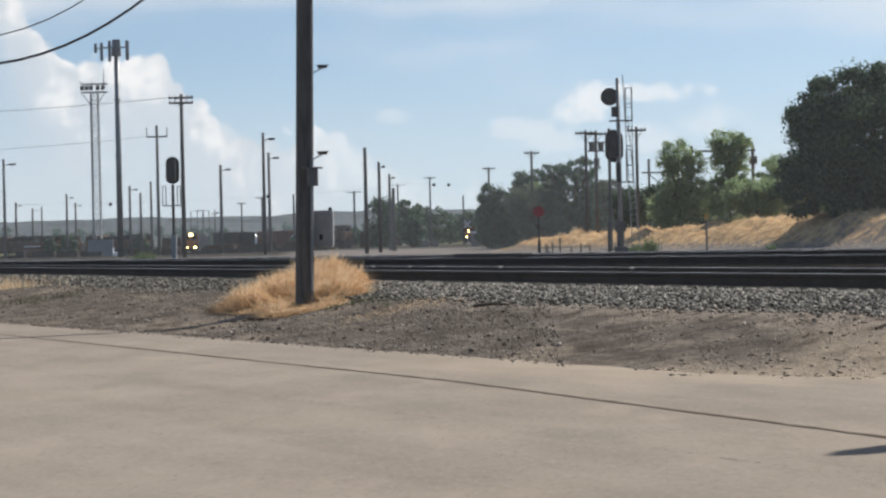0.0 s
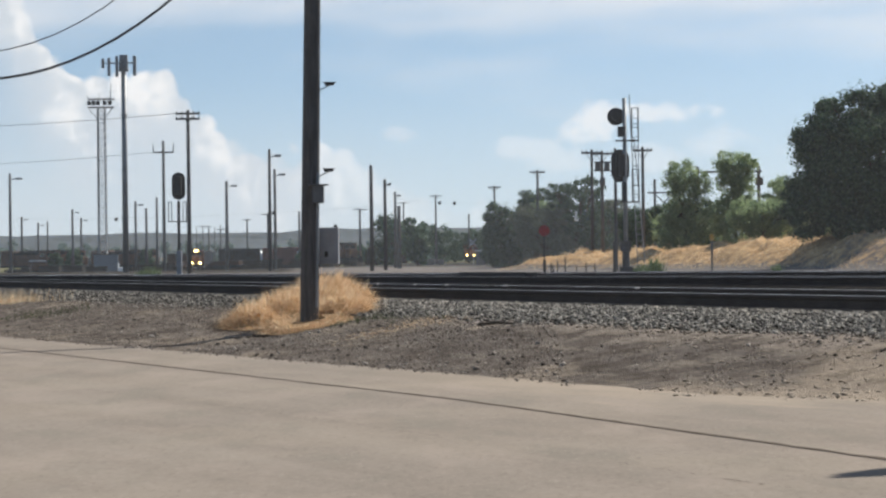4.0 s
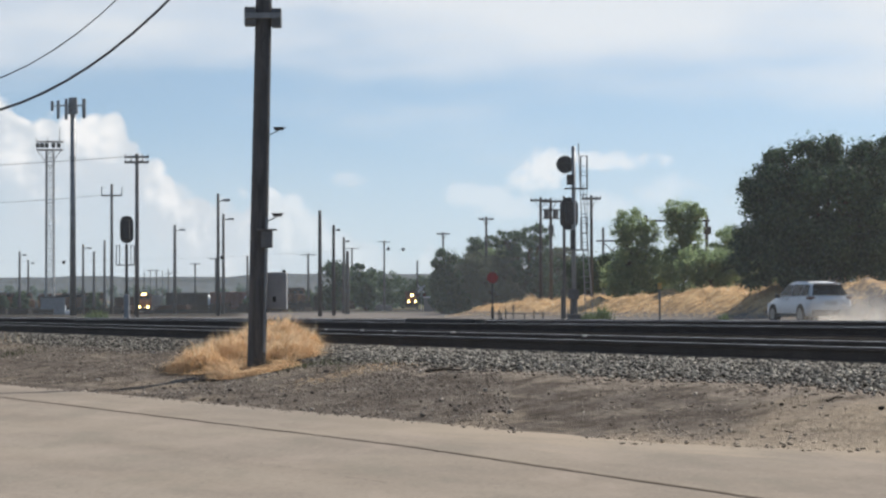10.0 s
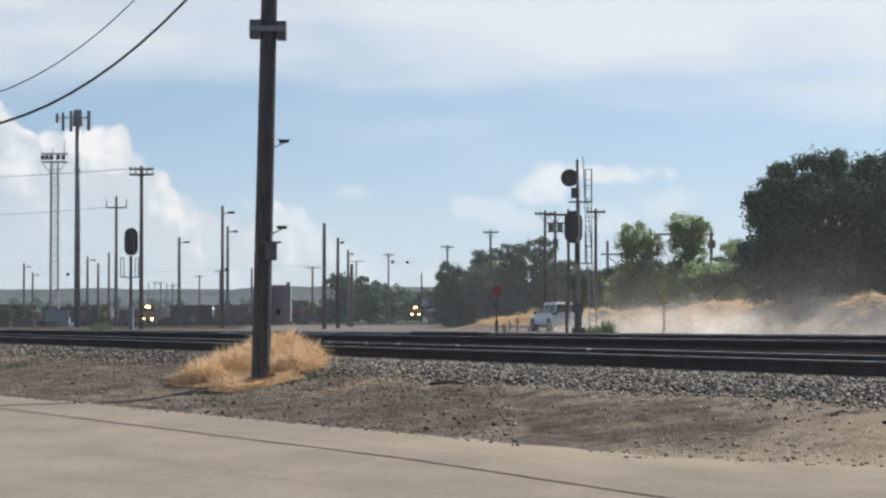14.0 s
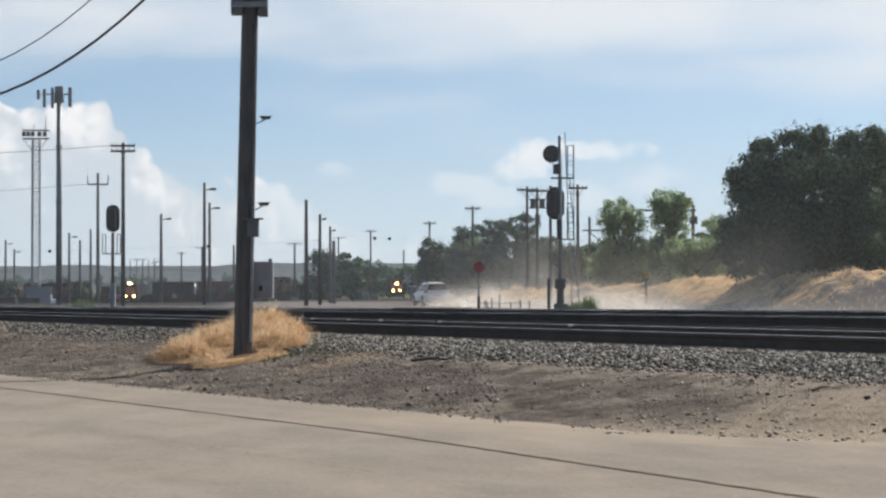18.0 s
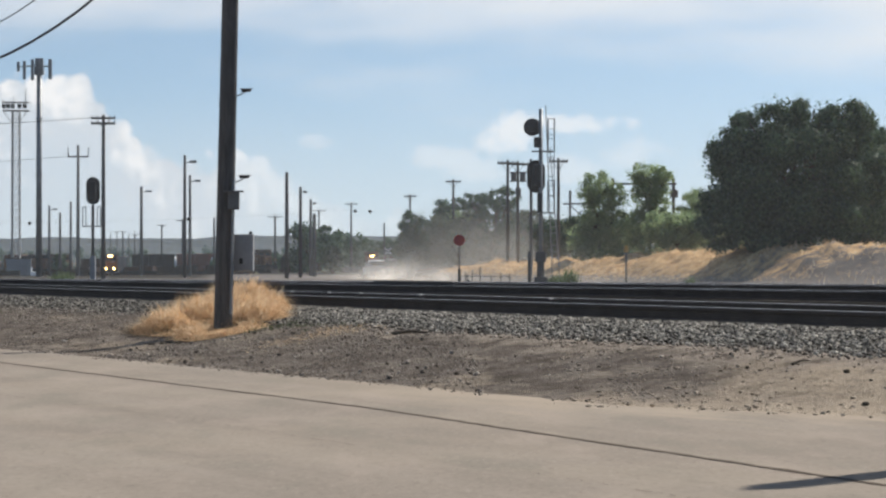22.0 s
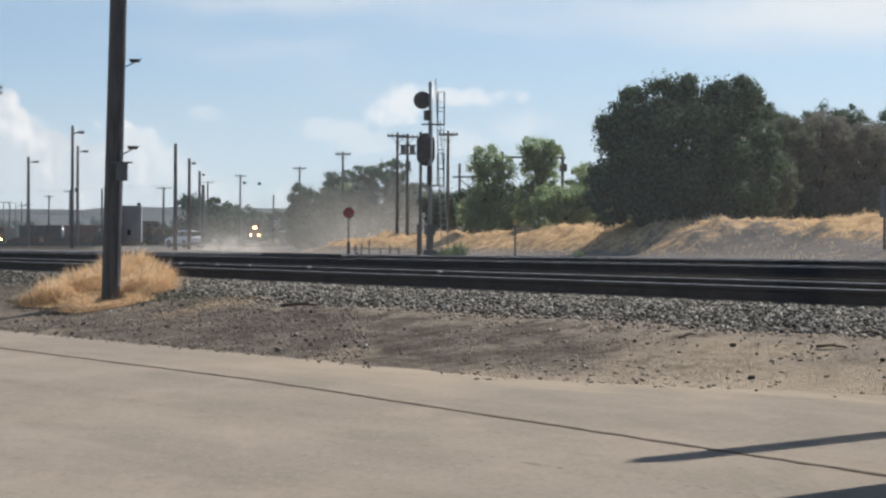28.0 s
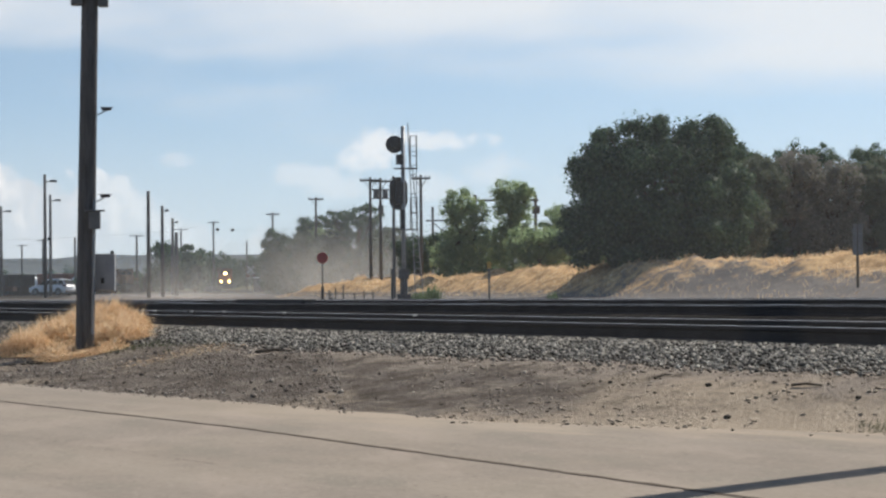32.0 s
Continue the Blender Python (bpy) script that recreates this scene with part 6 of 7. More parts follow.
def suv(label, name="suv"):
    """Compact five-door, nose towards local +y, origin under its middle."""
    c = thing(name, label, "car")

    def ring(y, w, z0, z1, wt):
        half = [(w * 0.93, z0), (w, z0 + 0.12), (w, z0 + (z1 - z0) * 0.6), (wt, z1 - 0.03), (wt * 0.9, z1)]
        return [(a, y, z) for a, z in half] + [(-a, y, z) for a, z in half[::-1]]
    low = loft([ring(-2.24, 0.74, 0.45, 0.92, 0.7), ring(-2.16, 0.88, 0.34, 1.02, 0.83), ring(-1.7, 0.92, 0.26, 1.07, 0.86), ring(-0.4, 0.92, 0.24, 1.04, 0.87), ring(0.9, 0.92, 0.24, 1.02, 0.86),
                ring(1.5, 0.91, 0.25, 0.98, 0.8), ring(2.0, 0.87, 0.28, 0.86, 0.72), ring(2.26, 0.7, 0.36, 0.74, 0.58)])
    body = part("body", low, M_WHITE, c, "white painted body", True)

    def top(y, wb, zb, wr, zr):
        half = [(wb, zb), (wb - (wb - wr) * 0.5, (zb + zr) / 2), (wr, zr - 0.05), (wr * 0.86, zr)]
        return [(a, y, z) for a, z in half] + [(-a, y, z) for a, z in half[::-1]]
    cabin = loft([top(-2.14, 0.80, 0.98, 0.74, 1.06), top(-1.8, 0.83, 1.0, 0.6, 1.54), top(-1.2, 0.85, 1.0, 0.61, 1.62), top(-0.3, 0.86, 1.0, 0.62, 1.65), top(0.35, 0.85, 0.98, 0.6, 1.59), top(1.2, 0.8, 0.95, 0.7, 1.01)])
    part("cabin", cabin, M_WHITE, c, "white cabin shell and roof", True)
    # glazing, slightly proud of the shell
    g = bms()
    v = [g.verts.new(p) for p in ((-0.76, -2.14, 1.08), (0.76, -2.14, 1.08), (0.6, -1.855, 1.5), (-0.6, -1.855, 1.5))]
    g.faces.new(v)
    bmesh.ops.solidify(g, geom=g.faces[:], thickness=0.02)
    part("rear_window", g, M_GLASS, c)
    g = bms()
    v = [g.verts.new(p) for p in ((0.72, 1.19, 1.02), (-0.72, 1.19, 1.02), (-0.6, 0.42, 1.58), (0.6, 0.42, 1.58))]
    g.faces.new(v)
    bmesh.ops.solidify(g, geom=g.faces[:], thickness=0.02)
    part("windscreen", g, M_GLASS, c)
    for s in (-1, 1):
        for y0, y1, t0, t1 in ((-1.85, -1.25, -1.72, -1.22), (-1.18, -0.3, -1.16, -0.28), (-0.22, 0.95, -0.2, 0.4)):
            g = bms()
            v = [g.verts.new(p) for p in ((s * 0.862, y0, 1.08), (s * 0.862, y1, 1.06), (s * 0.67, t1, 1.52), (s * 0.67, t0, 1.5))]
            g.faces.new(v)
            bmesh.ops.solidify(g, geom=g.faces[:], thickness=-0.02 * s)
            part("side_window", g, M_GLASS, c)
        b = bms()
        box(b, min(s * 0.64, s * 0.885), max(s * 0.64, s * 0.885), -2.2, -1.8, 0.91, 1.04, None, 0.05)
        part("tail_light", b, M_TAIL, c)
        b = bms()
        box(b, min(s * 0.5, s * 0.72), max(s * 0.5, s * 0.72), -2.26, -2.2, 0.46, 0.52, None, 0.01)
        part("rear_reflector", b, M_TAIL, c)
        b = bms()
        box(b, min(s * 0.9, s * 0.935), max(s * 0.9, s * 0.935), -0.15, -0.02, 0.92, 0.96, None, 0.01)
        part("door_handle", b, M_GREY, c)
        b = bms()
        box(b, min(s * 0.5, s * 0.8), max(s * 0.5, s * 0.8), 2.0, 2.22, 0.66, 0.8, None, 0.03)
        part("headlight", b, M_PLATE, c)
        b = bms()
        box(b, min(s * 0.9, s * 1.08), max(s * 0.9, s * 1.08), 0.62, 0.75, 0.98, 1.14, None, 0.03)
        part("door_mirror", b, M_BLACK, c)
        b = bms()
        rod(b, (s * 0.53, -1.5, 1.635), (s * 0.53, 0.1, 1.65), 0.016, None, 6)
        part("roof_rail", b, M_GREY, c)
        b = bms()
        box(b, min(s * 0.88, s * 0.93), max(s * 0.88, s * 0.93), -1.75, 1.7, 0.24, 0.38, None, 0.02)
        part("sill", b, M_BLACK, c)
        for y in (-1.36, 1.33):
            b = bms()
            disc(b, (s * 0.905, y, 0.36), (1, 0, 0), 0.40, 0.05, 24)
            part("wheel_arch", b, M_BLACK, body)
            wheel(c, s * 0.83, y)
    b = bms()
    box(b, -0.8, 0.8, -2.29, -2.05, 0.28, 0.52, None, 0.06)
    part("rear_bumper", b, M_CLAD, c, "dark grey bumper cladding")
    b = bms()
    rod(b, (0.3, -1.55, 1.62), (0.32, -1.78, 1.78), 0.008, None, 5)
    part("roof_aerial", b, M_BLACK, c)
    b = bms()
    box(b, -0.56, 0.56, -1.97, -1.72, 1.535, 1.58, None, 0.02)
    part("spoiler", b, M_WHITE, c)
    b = bms()
    box(b, -0.26, 0.26, -2.262, -2.245, 0.72, 0.86, None, 0.005)
    part("number_plate", b, M_PLATE, c, "plain pale plate")
    return c


def yard_clutter():
    """Wheelsets, spare trucks, tanks and pallets standing about between the tracks."""
    r = random.Random(77)
    for k in range(26):
        q = -0.178 + 0.142 * k / 25 + r.uniform(-0.003, 0.003)
        y = r.uniform(380, 440)
        x = q * y
        kind = r.choice(("spool", "stack", "box", "frame", "frame"))
        at = (x, y, gz(x, y))
        if kind == "spool":
            c = thing("cable_spool", "weathered timber cable spool standing in the yard", "cable spool", "yard clutter", at=at, turn=r.uniform(0, 90))
            w = r.uniform(0.5, 0.9)
            for s in (-0.45, 0.45):
                b = bms()
                disc(b, (s, 0, w), (1, 0, 0), w, 0.1, 18)
                part("spool_flange", b, M_RUST, c)
            b = bms()
            rod(b, (-0.45, 0, w), (0.45, 0, w), w * 0.5, None, 12)
            part("spool_drum", b, M_SOOT, c)
        elif kind == "stack":
            c = thing("tie_stack", "stack of old dark timber ties", "timber stack", "yard clutter", at=at, turn=r.uniform(60, 110))
            for row in range(r.randint(3, 6)):
                b = bms()
                for j in range(4):
                    box(b, -1.3, 1.3, j * 0.28 - 0.5, j * 0.28 - 0.27, row * 0.2, row * 0.2 + 0.18, None, 0.01)
                part("tie_row", b, M_TIE, c)
        elif kind == "box":
            c = thing("storage_box", "dark steel storage box in the yard", "storage box", "yard clutter", at=at, turn=r.uniform(-30, 30))
            w, h = r.uniform(0.7, 1.4), r.uniform(1.2, 2.3)
            b = bms()
            box(b, -w, w, -0.8, 0.8, 0, h, None, 0.04)
            body = part("box_body", b, r.choice((M_SOOT, M_CABINET, M_RUST)), c)
            b = bms()
            box(b, -w - 0.06, w + 0.06, -0.9, 0.9, h, h + 0.1, None, 0.02)
            part("box_lid", b, M_SOOT, body)
        else:
            c = thing("spare_bogie", "rusty spare wheel truck resting on the ground", "bogie", "yard clutter", at=at, turn=r.uniform(40, 100))
            bogie(c, 0, 2)
            b = bms()
            box(b, -1.2, 1.2, -1.2, 1.2, 0.85, r.uniform(1.0, 1.8), None, 0.05)
            part("bolster", b, M_SOOT, c)


def near_yard():
    """Timber stacks, a steel container and spare wheel trucks on the near side of the yard."""
    r = random.Random(88)
    for x, y in ((-53.2, 300), (-50.6, 302), (-48.0, 304), (-45.2, 330), (-40.4, 310), (-30.8, 330), (-27.4, 322), (-24.5, 330), (-21.8, 300), (-19.4, 302)):
        c = thing("tie_stack", "stack of old dark timber ties beside the yard track", "timber stack", "yard clutter", at=(x, y, gz(x, y)), turn=r.uniform(-25, 25))
        for row in range(r.randint(4, 7)):
            b = bms()
            for j in range(4):
                k = r.uniform(-0.08, 0.08)
                box(b, -1.3 + k, 1.3 + k, j * 0.28 - 0.5, j * 0.28 - 0.27, row * 0.2, row * 0.2 + 0.18, None, 0.01)
            part("tie_row", b, M_TIE, c)
    c = thing("steel_container", "dull grey corrugated steel container in the yard", "container", at=(-49.6, 322, gz(-49.6, 322)), turn=8)
    b = bms()
    box(b, -1.6, 1.6, 0, 2.4, 0.1, 2.45, None, 0.04)
    body = part("container_body", b, M_CABINET, c)
    for k in range(14):
        b = bms()
        box(b, -1.52 + k * 0.23, -1.42 + k * 0.23, -0.04, 0.0, 0.2, 2.35)
        part("corrugation", b, M_CABINET, body)
    b = bms()
    box(b, -1.65, 1.65, -0.05, 2.45, 2.45, 2.55, None, 0.02)
    part("container_roof", b, M_SOOT, c)
    for x, y, turn in ((-33.5, 335, 60), (-36.2, 340, 75), (-42.0, 335, 50)):
        c = thing("spare_bogie", "rusty spare wheel truck resting on the ground", "bogie", "yard clutter", at=(x, y, gz(x, y)), turn=turn)
        bogie(c, 0, 2)
        b = bms()
        box(b, -1.2, 1.2, -1.2, 1.2, 0.85, 1.5, None, 0.05)
        part("bolster", b, M_RUST, c)


fill_yard()
yard_clutter()
near_yard()
CAR = suv("white compact SUV raising dust on the dirt road")


def park_pickup():
    x, y = -56.2, 372.0
    c = thing("pickup_truck", "white pickup truck parked in the yard", "pickup truck", at=(x, y, gz(x, y)), turn=42)
    b = bms()
    box(b, -0.95, 0.95, -2.7, 2.6, 0.45, 1.05, None, 0.08)
    part("body", b, M_WHITE, c)
    b = bms()
    box(b, -0.85, 0.85, -0.6, 1.2, 1.05, 1.75, None, 0.18)
    part("cab", b, M_WHITE, c)
    b = bms()
    box(b, -0.87, 0.87, -0.4, 1.0, 1.2, 1.58, None, 0.03)
    part("cab_window", b, M_GLASS, c)
    for s in (-1, 1):
        for yy in (-1.7, 1.7):
            wheel(c, s * 0.85, yy, 0.38)


park_pickup()

# ---- posts, fence and signs along the dirt road ----


def post(x, y, top, w, material, name, label, category="post", cap=None, group=""):
    z = gz(x, y)
    p = thing(name, label, category, group, at=(x, y, z))
    b = bms()
    box(b, -w, w, -w, w, -0.2, top - z, None, w * 0.3)
    part("post_shaft", b, material, p)
    if cap:
        b = bms()
        box(b, -w * 2.2, w * 2.2, -w * 1.3, -w, top - z - cap, top - z, None, 0.01)
        part("marker_plate", b, M_YELLOW, p)
    return p


def roadside():
    post(6.0, 108, 1.72, 0.07, M_POLE, "timber_post", "short dark timber post beside the signal mast")
    post(10.7, 112, 2.0, 0.045, M_POLE2, "marker_post", "thin post with a small yellow marker plate", cap=0.3)
    b = bms()
    p = thing("timber_pole", "bare black pole behind the signal mast", "pole", at=(7.6, 135, gz(7.6, 135)))
    rod(b, (0, 0, -0.2), (0, 0, 6.8), 0.1, 0.08, 10)
    part("shaft", b, M_POLE, p)
    # low post-and-rail fence
    f = thing("fence", "low weathered pipe fence beside the crossing", "fence", at=(0, 0, 0))
    pts = [(3.35, 126.5, 0.42), (3.72, 126.4, 0.5), (4.05, 126.3, 0.62), (4.45, 126.1, 0.78), (5.02, 125.8, 0.36), (5.5, 125.5, 0.5), (5.95, 125.3, 0.42)]
    for x, y, h in pts:
        b = bms()
        rod(b, (x, y, gz(x, y) - 0.2), (x, y, gz(x, y) + h), 0.034, None, 7)
        part("fence_post", b, M_POLE, f)
    for (x0, y0, h0), (x1, y1, h1) in zip(pts, pts[1:]):
        b = bms()
        rod(b, (x0, y0, gz(x0, y0) + 0.32), (x1, y1, gz(x1, y1) + 0.32), 0.018, None, 6)
        part("fence_rail", b, M_POLE2, f)
    # two-plate sign on the bank
    x, y = 25.46, 101.7
    s = thing("roadside_sign", "sign with two narrow grey plates on a timber post", "sign", at=(x, y, 1.08))
    b = bms()
    box(b, -0.05, 0.05, -0.05, 0.05, min(-0.2, gz(x, y) - 1.3), 2.33, None, 0.01)
    part("sign_post", b, M_TRUNK, s)
    for dx in (-0.12, 0.12):
        b = bms()
        box(b, dx - 0.1, dx + 0.1, -0.075, -0.05, 1.0, 2.33, None, 0.01)
        part("sign_plate", b, M_BOX, s)
    # gantry of two posts and a beam behind the pale trees
    g = thing("timber_gantry", "dark two-post timber frame with a top beam", "gantry", at=(0, 0, 0))
    for x in (17.1, 21.87):
        b = bms()
        rod(b, (x, 190, gz(x, 190) - 0.2), (x, 190, 7.9), 0.13, None, 8)
        part("gantry_post", b, M_POLE, g)
    b = bms()
    box(b, 17.0, 22.1, 189.9, 190.1, 7.4, 7.55)
    part("gantry_beam", b, M_POLE, g)
    b = bms()
    box(b, 21.6, 22.2, 189.88, 190.12, 6.4, 7.0)
    part("gantry_box", b, M_POLE, g)
    g = thing("timber_gantry", "dark two-post power frame with crossbeam and braces", "gantry", at=(0, 0, 0))
    for x in (16.65, 18.4):
        b = bms()
        rod(b, (x, 230, gz(x, 230) - 0.2), (x, 230, 8.2), 0.12, None, 8)
        part("gantry_post", b, M_POLE, g)
    b = bms()
    box(b, 16.0, 19.0, 229.9, 230.1, 6.85, 7.0)
    part("gantry_beam", b, M_POLE, g)
    for x0, x1 in ((16.65, 17.5), (18.4, 17.5)):
        b = bms()
        rod(b, (x0, 230, 6.8), (x1, 230, 6.0), 0.05, None, 6)
        part("gantry_brace", b, M_POLE, g)
    # transformer cans on one of the power poles
    t = thing("pole_transformer", "grey transformer cans hung on a crossarm", "transformer", at=(8.75, 171.6, 0))
    for dx, zz in ((-0.32, 7.35), (0.32, 7.35), (0.0, 6.25)):
        b = bms()
        rod(b, (dx, 0, zz - 0.3), (dx, 0, zz + 0.3), 0.2, None, 12)
        part("transformer_can", b, M_BOX, t)
    b = bms()
    box(b, -0.6, 0.6, 0, 0.1, 7.6, 7.7)
    box(b, -0.6, 0.6, 0, 0.1, 7.0, 7.08)
    rod(b, (0, 0.2, 5.8), (0, 0.2, 7.7), 0.05)
    part("hanger", b, M_POLE, t)
    # weeds round the mast foot
    r = np.random.RandomState(15)
    pts, hs, ls = [], [], []
    for cx, cy, n, w, h in ((7.1, 106.8, 170, 0.5, 0.5), (7.75, 107.5, 160, 0.35, 0.75), (13.45, 110.0, 60, 0.22, 0.42), (-20.4, 150, 160, 0.7, 0.6)):
        for _ in range(n):
            x, y = cx + r.normal(0, w * 0.5), cy + r.normal(0, w * 0.4)
            pts.append((x, y, gz(x, y))), hs.append(h * r.uniform(0.3, 1.1)), ls.append((r.normal(0, 0.15), r.normal(0, 0.15)))
    ob = blades("green_weeds", pts, hs, ls, 0.03, 16, M_WEEDS)
    tagged(ob, "green weeds growing at the signal foot", "weeds", kind="stuff")


roadside()

# ---- overhead wires ----


def wire(name, a, b, sag, r, label, n=24):
    a, b = Vector(a), Vector(b)
    bm = bms()
    prev = None
    for k in range(n + 1):
        t = k / n
        p = a.lerp(b, t)
        p.z -= sag * 4 * t * (1 - t)
        if prev is not None:
            rod(bm, prev, p, r, None, 6)
        prev = p
    ob = new(name, mesh_of(name, bm, M_BLACK))
    return tagged(ob, label, "cable", "overhead cables")


def sagging(name, x_low, z_low, k, x0, x1, y, r, label):
    """A cable hanging as a parabola about its lowest point."""
    bm = bms()
    prev = None
    for i in range(37):
        x = x0 + (x1 - x0) * i / 36
        p = Vector((x, y, z_low + k * (x - x_low) ** 2))
        if prev is not None:
            rod(bm, prev, p, r, None, 6)
        prev = p
    return tagged(new(name, mesh_of(name, bm, M_BLACK)), label, "cable", "overhead cables")


def wires():
    sagging("overhead_cable", -6.75, 3.586, 0.1542, -13.1, -2.16, 32.9, 0.018, "thick black overhead cable sagging from the pole")
    sagging("overhead_cable", -6.95, 3.956, 0.1742, -14.0, -2.12, 33.1, 0.0085, "thin black overhead cable sagging from the pole")
    wire("power_line", (-20.3, 170, 11.45), (-75, 185, 12.2), 1.0, 0.016, "thin power line strung across the yard")
    wire("power_line", (-33.7, 260, 12.8), (-100, 300, 14.0), 1.2, 0.018, "thin power line strung across the yard")
    wire("power_line", (-46.4, 240, 5.4), (-8.1, 210, 5.6), 0.35, 0.006, "thin line with marker balls over the yard")
    wire("power_line", (-8.25, 240, 6.9), (5.55, 230, 6.6), 0.5, 0.006, "thin line with marker balls over the yard")
    for x, y, z in ((-34.5, 230.7, 5.05), (-18.4, 218.1, 5.27), (-3.8, 236.8, 6.37), (-2.35, 235.7, 6.3)):
        b = bms()
        bmesh.ops.create_uvsphere(b, u_segments=14, v_segments=8, radius=0.17, matrix=Matrix.Translation((x, y, z)))
        tagged(new("marker_ball", mesh_of("marker_ball", b, M_BLACK, True)), "small dark marker ball on a thin line", "marker ball", "marker balls on the lines")


wires()

# ---- what casts the shadows on the road, just out of view: a short pole and an assumed truck ----


def shadow_makers():
    x, y = 5.74, 15.9
    p = thing("roadside_pole", "short stout timber pole at the road edge", "pole", at=(x, y, gz(x, y)))
    b = bms()
    rod(b, (0, 0, -0.3), (0, 0, 4.9), 0.16, 0.13, 14)
    rod(b, (0, 0, 4.9), (0, 0, 5.1), 0.13, 0.03, 14)
    part("shaft", b, M_POLE, p)
    # truck shape added out of view only to shade the road's near corner
    t = thing("shadow_truck", "unseen box truck added to shade the road", "truck", at=(3.7, 5.8, 0))
    b = bms()
    box(b, 0, 2.2, 1.6, 6.05, 0.7, 2.7, None, 0.04)
    part("load_box", b, M_WHITE, t)
    b = bms()
    box(b, 0.05, 2.15, 0.0, 1.6, 0.5, 2.2, None, 0.15)
    part("cab", b, M_WHITE, t)
    b = bms()
    box(b, 0.02, 2.18, 0.0, 6.0, 0.25, 0.7)
    part("chassis", b, M_BLACK, t)
    for xx in (0.2, 2.0):
        for yy in (0.7, 4.9):
            wheel(t, xx, yy, 0.4, 0.26)


shadow_makers()

# ---- dust, and sheets imitating haze ----


def dust_haze_material(name, amount, even=False, colour=(0.88, 0.83, 0.76, 1), low=0.28, high=0.72):
    m = bpy.data.materials.new(name)
    m.use_nodes = True
    nt = m.node_tree
    nt.nodes.clear()
    tc = nt.nodes.new("ShaderNodeTexCoord")
    mp = nt.nodes.new("ShaderNodeMapping")
    mp.inputs[1].default_value = (-0.5, -0.5, -0.5)
    link(nt, tc.outputs["Generated"], mp.inputs[0])
    sep = nt.nodes.new("ShaderNodeSeparateXYZ")
    link(nt, mp.outputs[0], sep.inputs[0])
    r2 = calc(nt, "ADD", calc(nt, "MULTIPLY", sep.outputs[0], sep.outputs[0]), calc(nt, "MULTIPLY", sep.outputs[2], sep.outputs[2]))
    info = nt.nodes.new("ShaderNodeObjectInfo")
    shift = nt.nodes.new("ShaderNodeVectorMath")
    shift.operation = "ADD"
    link(nt, tc.outputs["Object"], shift.inputs[0])
    comb = nt.nodes.new("ShaderNodeCombineXYZ")
    link(nt, calc(nt, "MULTIPLY", info.outputs["Random"], 50.0), comb.inputs[0])
    link(nt, comb.outputs[0], shift.inputs[1])
    cloud = grain(nt, shift.outputs[0], 0.55, 5.0, 0.6)
    fall = smooth(nt, calc(nt, "SQRT", r2), 0.5, 0.05)
    alpha = calc(nt, "MULTIPLY", calc(nt, "MULTIPLY", fall, smooth(nt, cloud, low, high)), amount)
    # haze sheets: an even pallor that thins upwards
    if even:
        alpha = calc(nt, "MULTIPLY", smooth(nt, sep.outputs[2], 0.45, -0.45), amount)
    dif, tra, clear = nt.nodes.new("ShaderNodeBsdfDiffuse"), nt.nodes.new("ShaderNodeBsdfTranslucent"), nt.nodes.new("ShaderNodeBsdfTransparent")
    dif.inputs[0].default_value = tra.inputs[0].default_value = colour
    half, out_mix, out = nt.nodes.new("ShaderNodeMixShader"), nt.nodes.new("ShaderNodeMixShader"), nt.nodes.new("ShaderNodeOutputMaterial")
    half.inputs[0].default_value = 0.65
    link(nt, dif.outputs[0], half.inputs[1]), link(nt, tra.outputs[0], half.inputs[2])
    link(nt, alpha, out_mix.inputs[0]), link(nt, clear.outputs[0], out_mix.inputs[1]), link(nt, half.outputs[0], out_mix.inputs[2])
    link(nt, out_mix.outputs[0], out.inputs[0])
    return m


M_DUST = dust_haze_material("drifting_dust", 0.52)
M_HAZE = dust_haze_material("thin_dust", 0.13, low=0.0, high=0.8)

# haze put in as faint pale and bluish coats, close by to far off
M_AIR0 = dust_haze_material("veil_sheet_close", 0.011, True)
M_AIR = dust_haze_material("haze_sheet_near", 0.028, True, (0.72, 0.8, 0.9, 1))
M_AIR2 = dust_haze_material("haze_sheet_far", 0.042, True, (0.72, 0.8, 0.88, 1))
M_AIR3 = dust_haze_material("haze_sheet_distant", 0.1, True, (0.66, 0.78, 0.95, 1))


def puff(w, h, seed, material):
    """A billow of dust: a bulged, crumpled sheet that thins out to nothing at its rim."""
    r = np.random.RandomState(seed)
    n = 14
    verts, faces = [], []
    for j in range(n + 1):
        for i in range(n + 1):
            a, c = i / n - 0.5, j / n - 0.5
            bulge = 0.6 * (0.25 - min(0.25, a * a + c * c)) * w
            verts.append((a * w, -bulge + 0.05 * w * math.sin(7 * a + seed) * math.cos(6 * c + 2 * seed), c * h))
    for j in range(n):
        for i in range(n):
            p = j * (n + 1) + i
            faces.append((p, p + 1, p + n + 2, p + n + 1))
    ob = plain("dust_puff", verts, faces, material, None, True)
    return tagged(ob, "pale tan dust billow drifting above the dirt road", "dust", "dust behind the car")


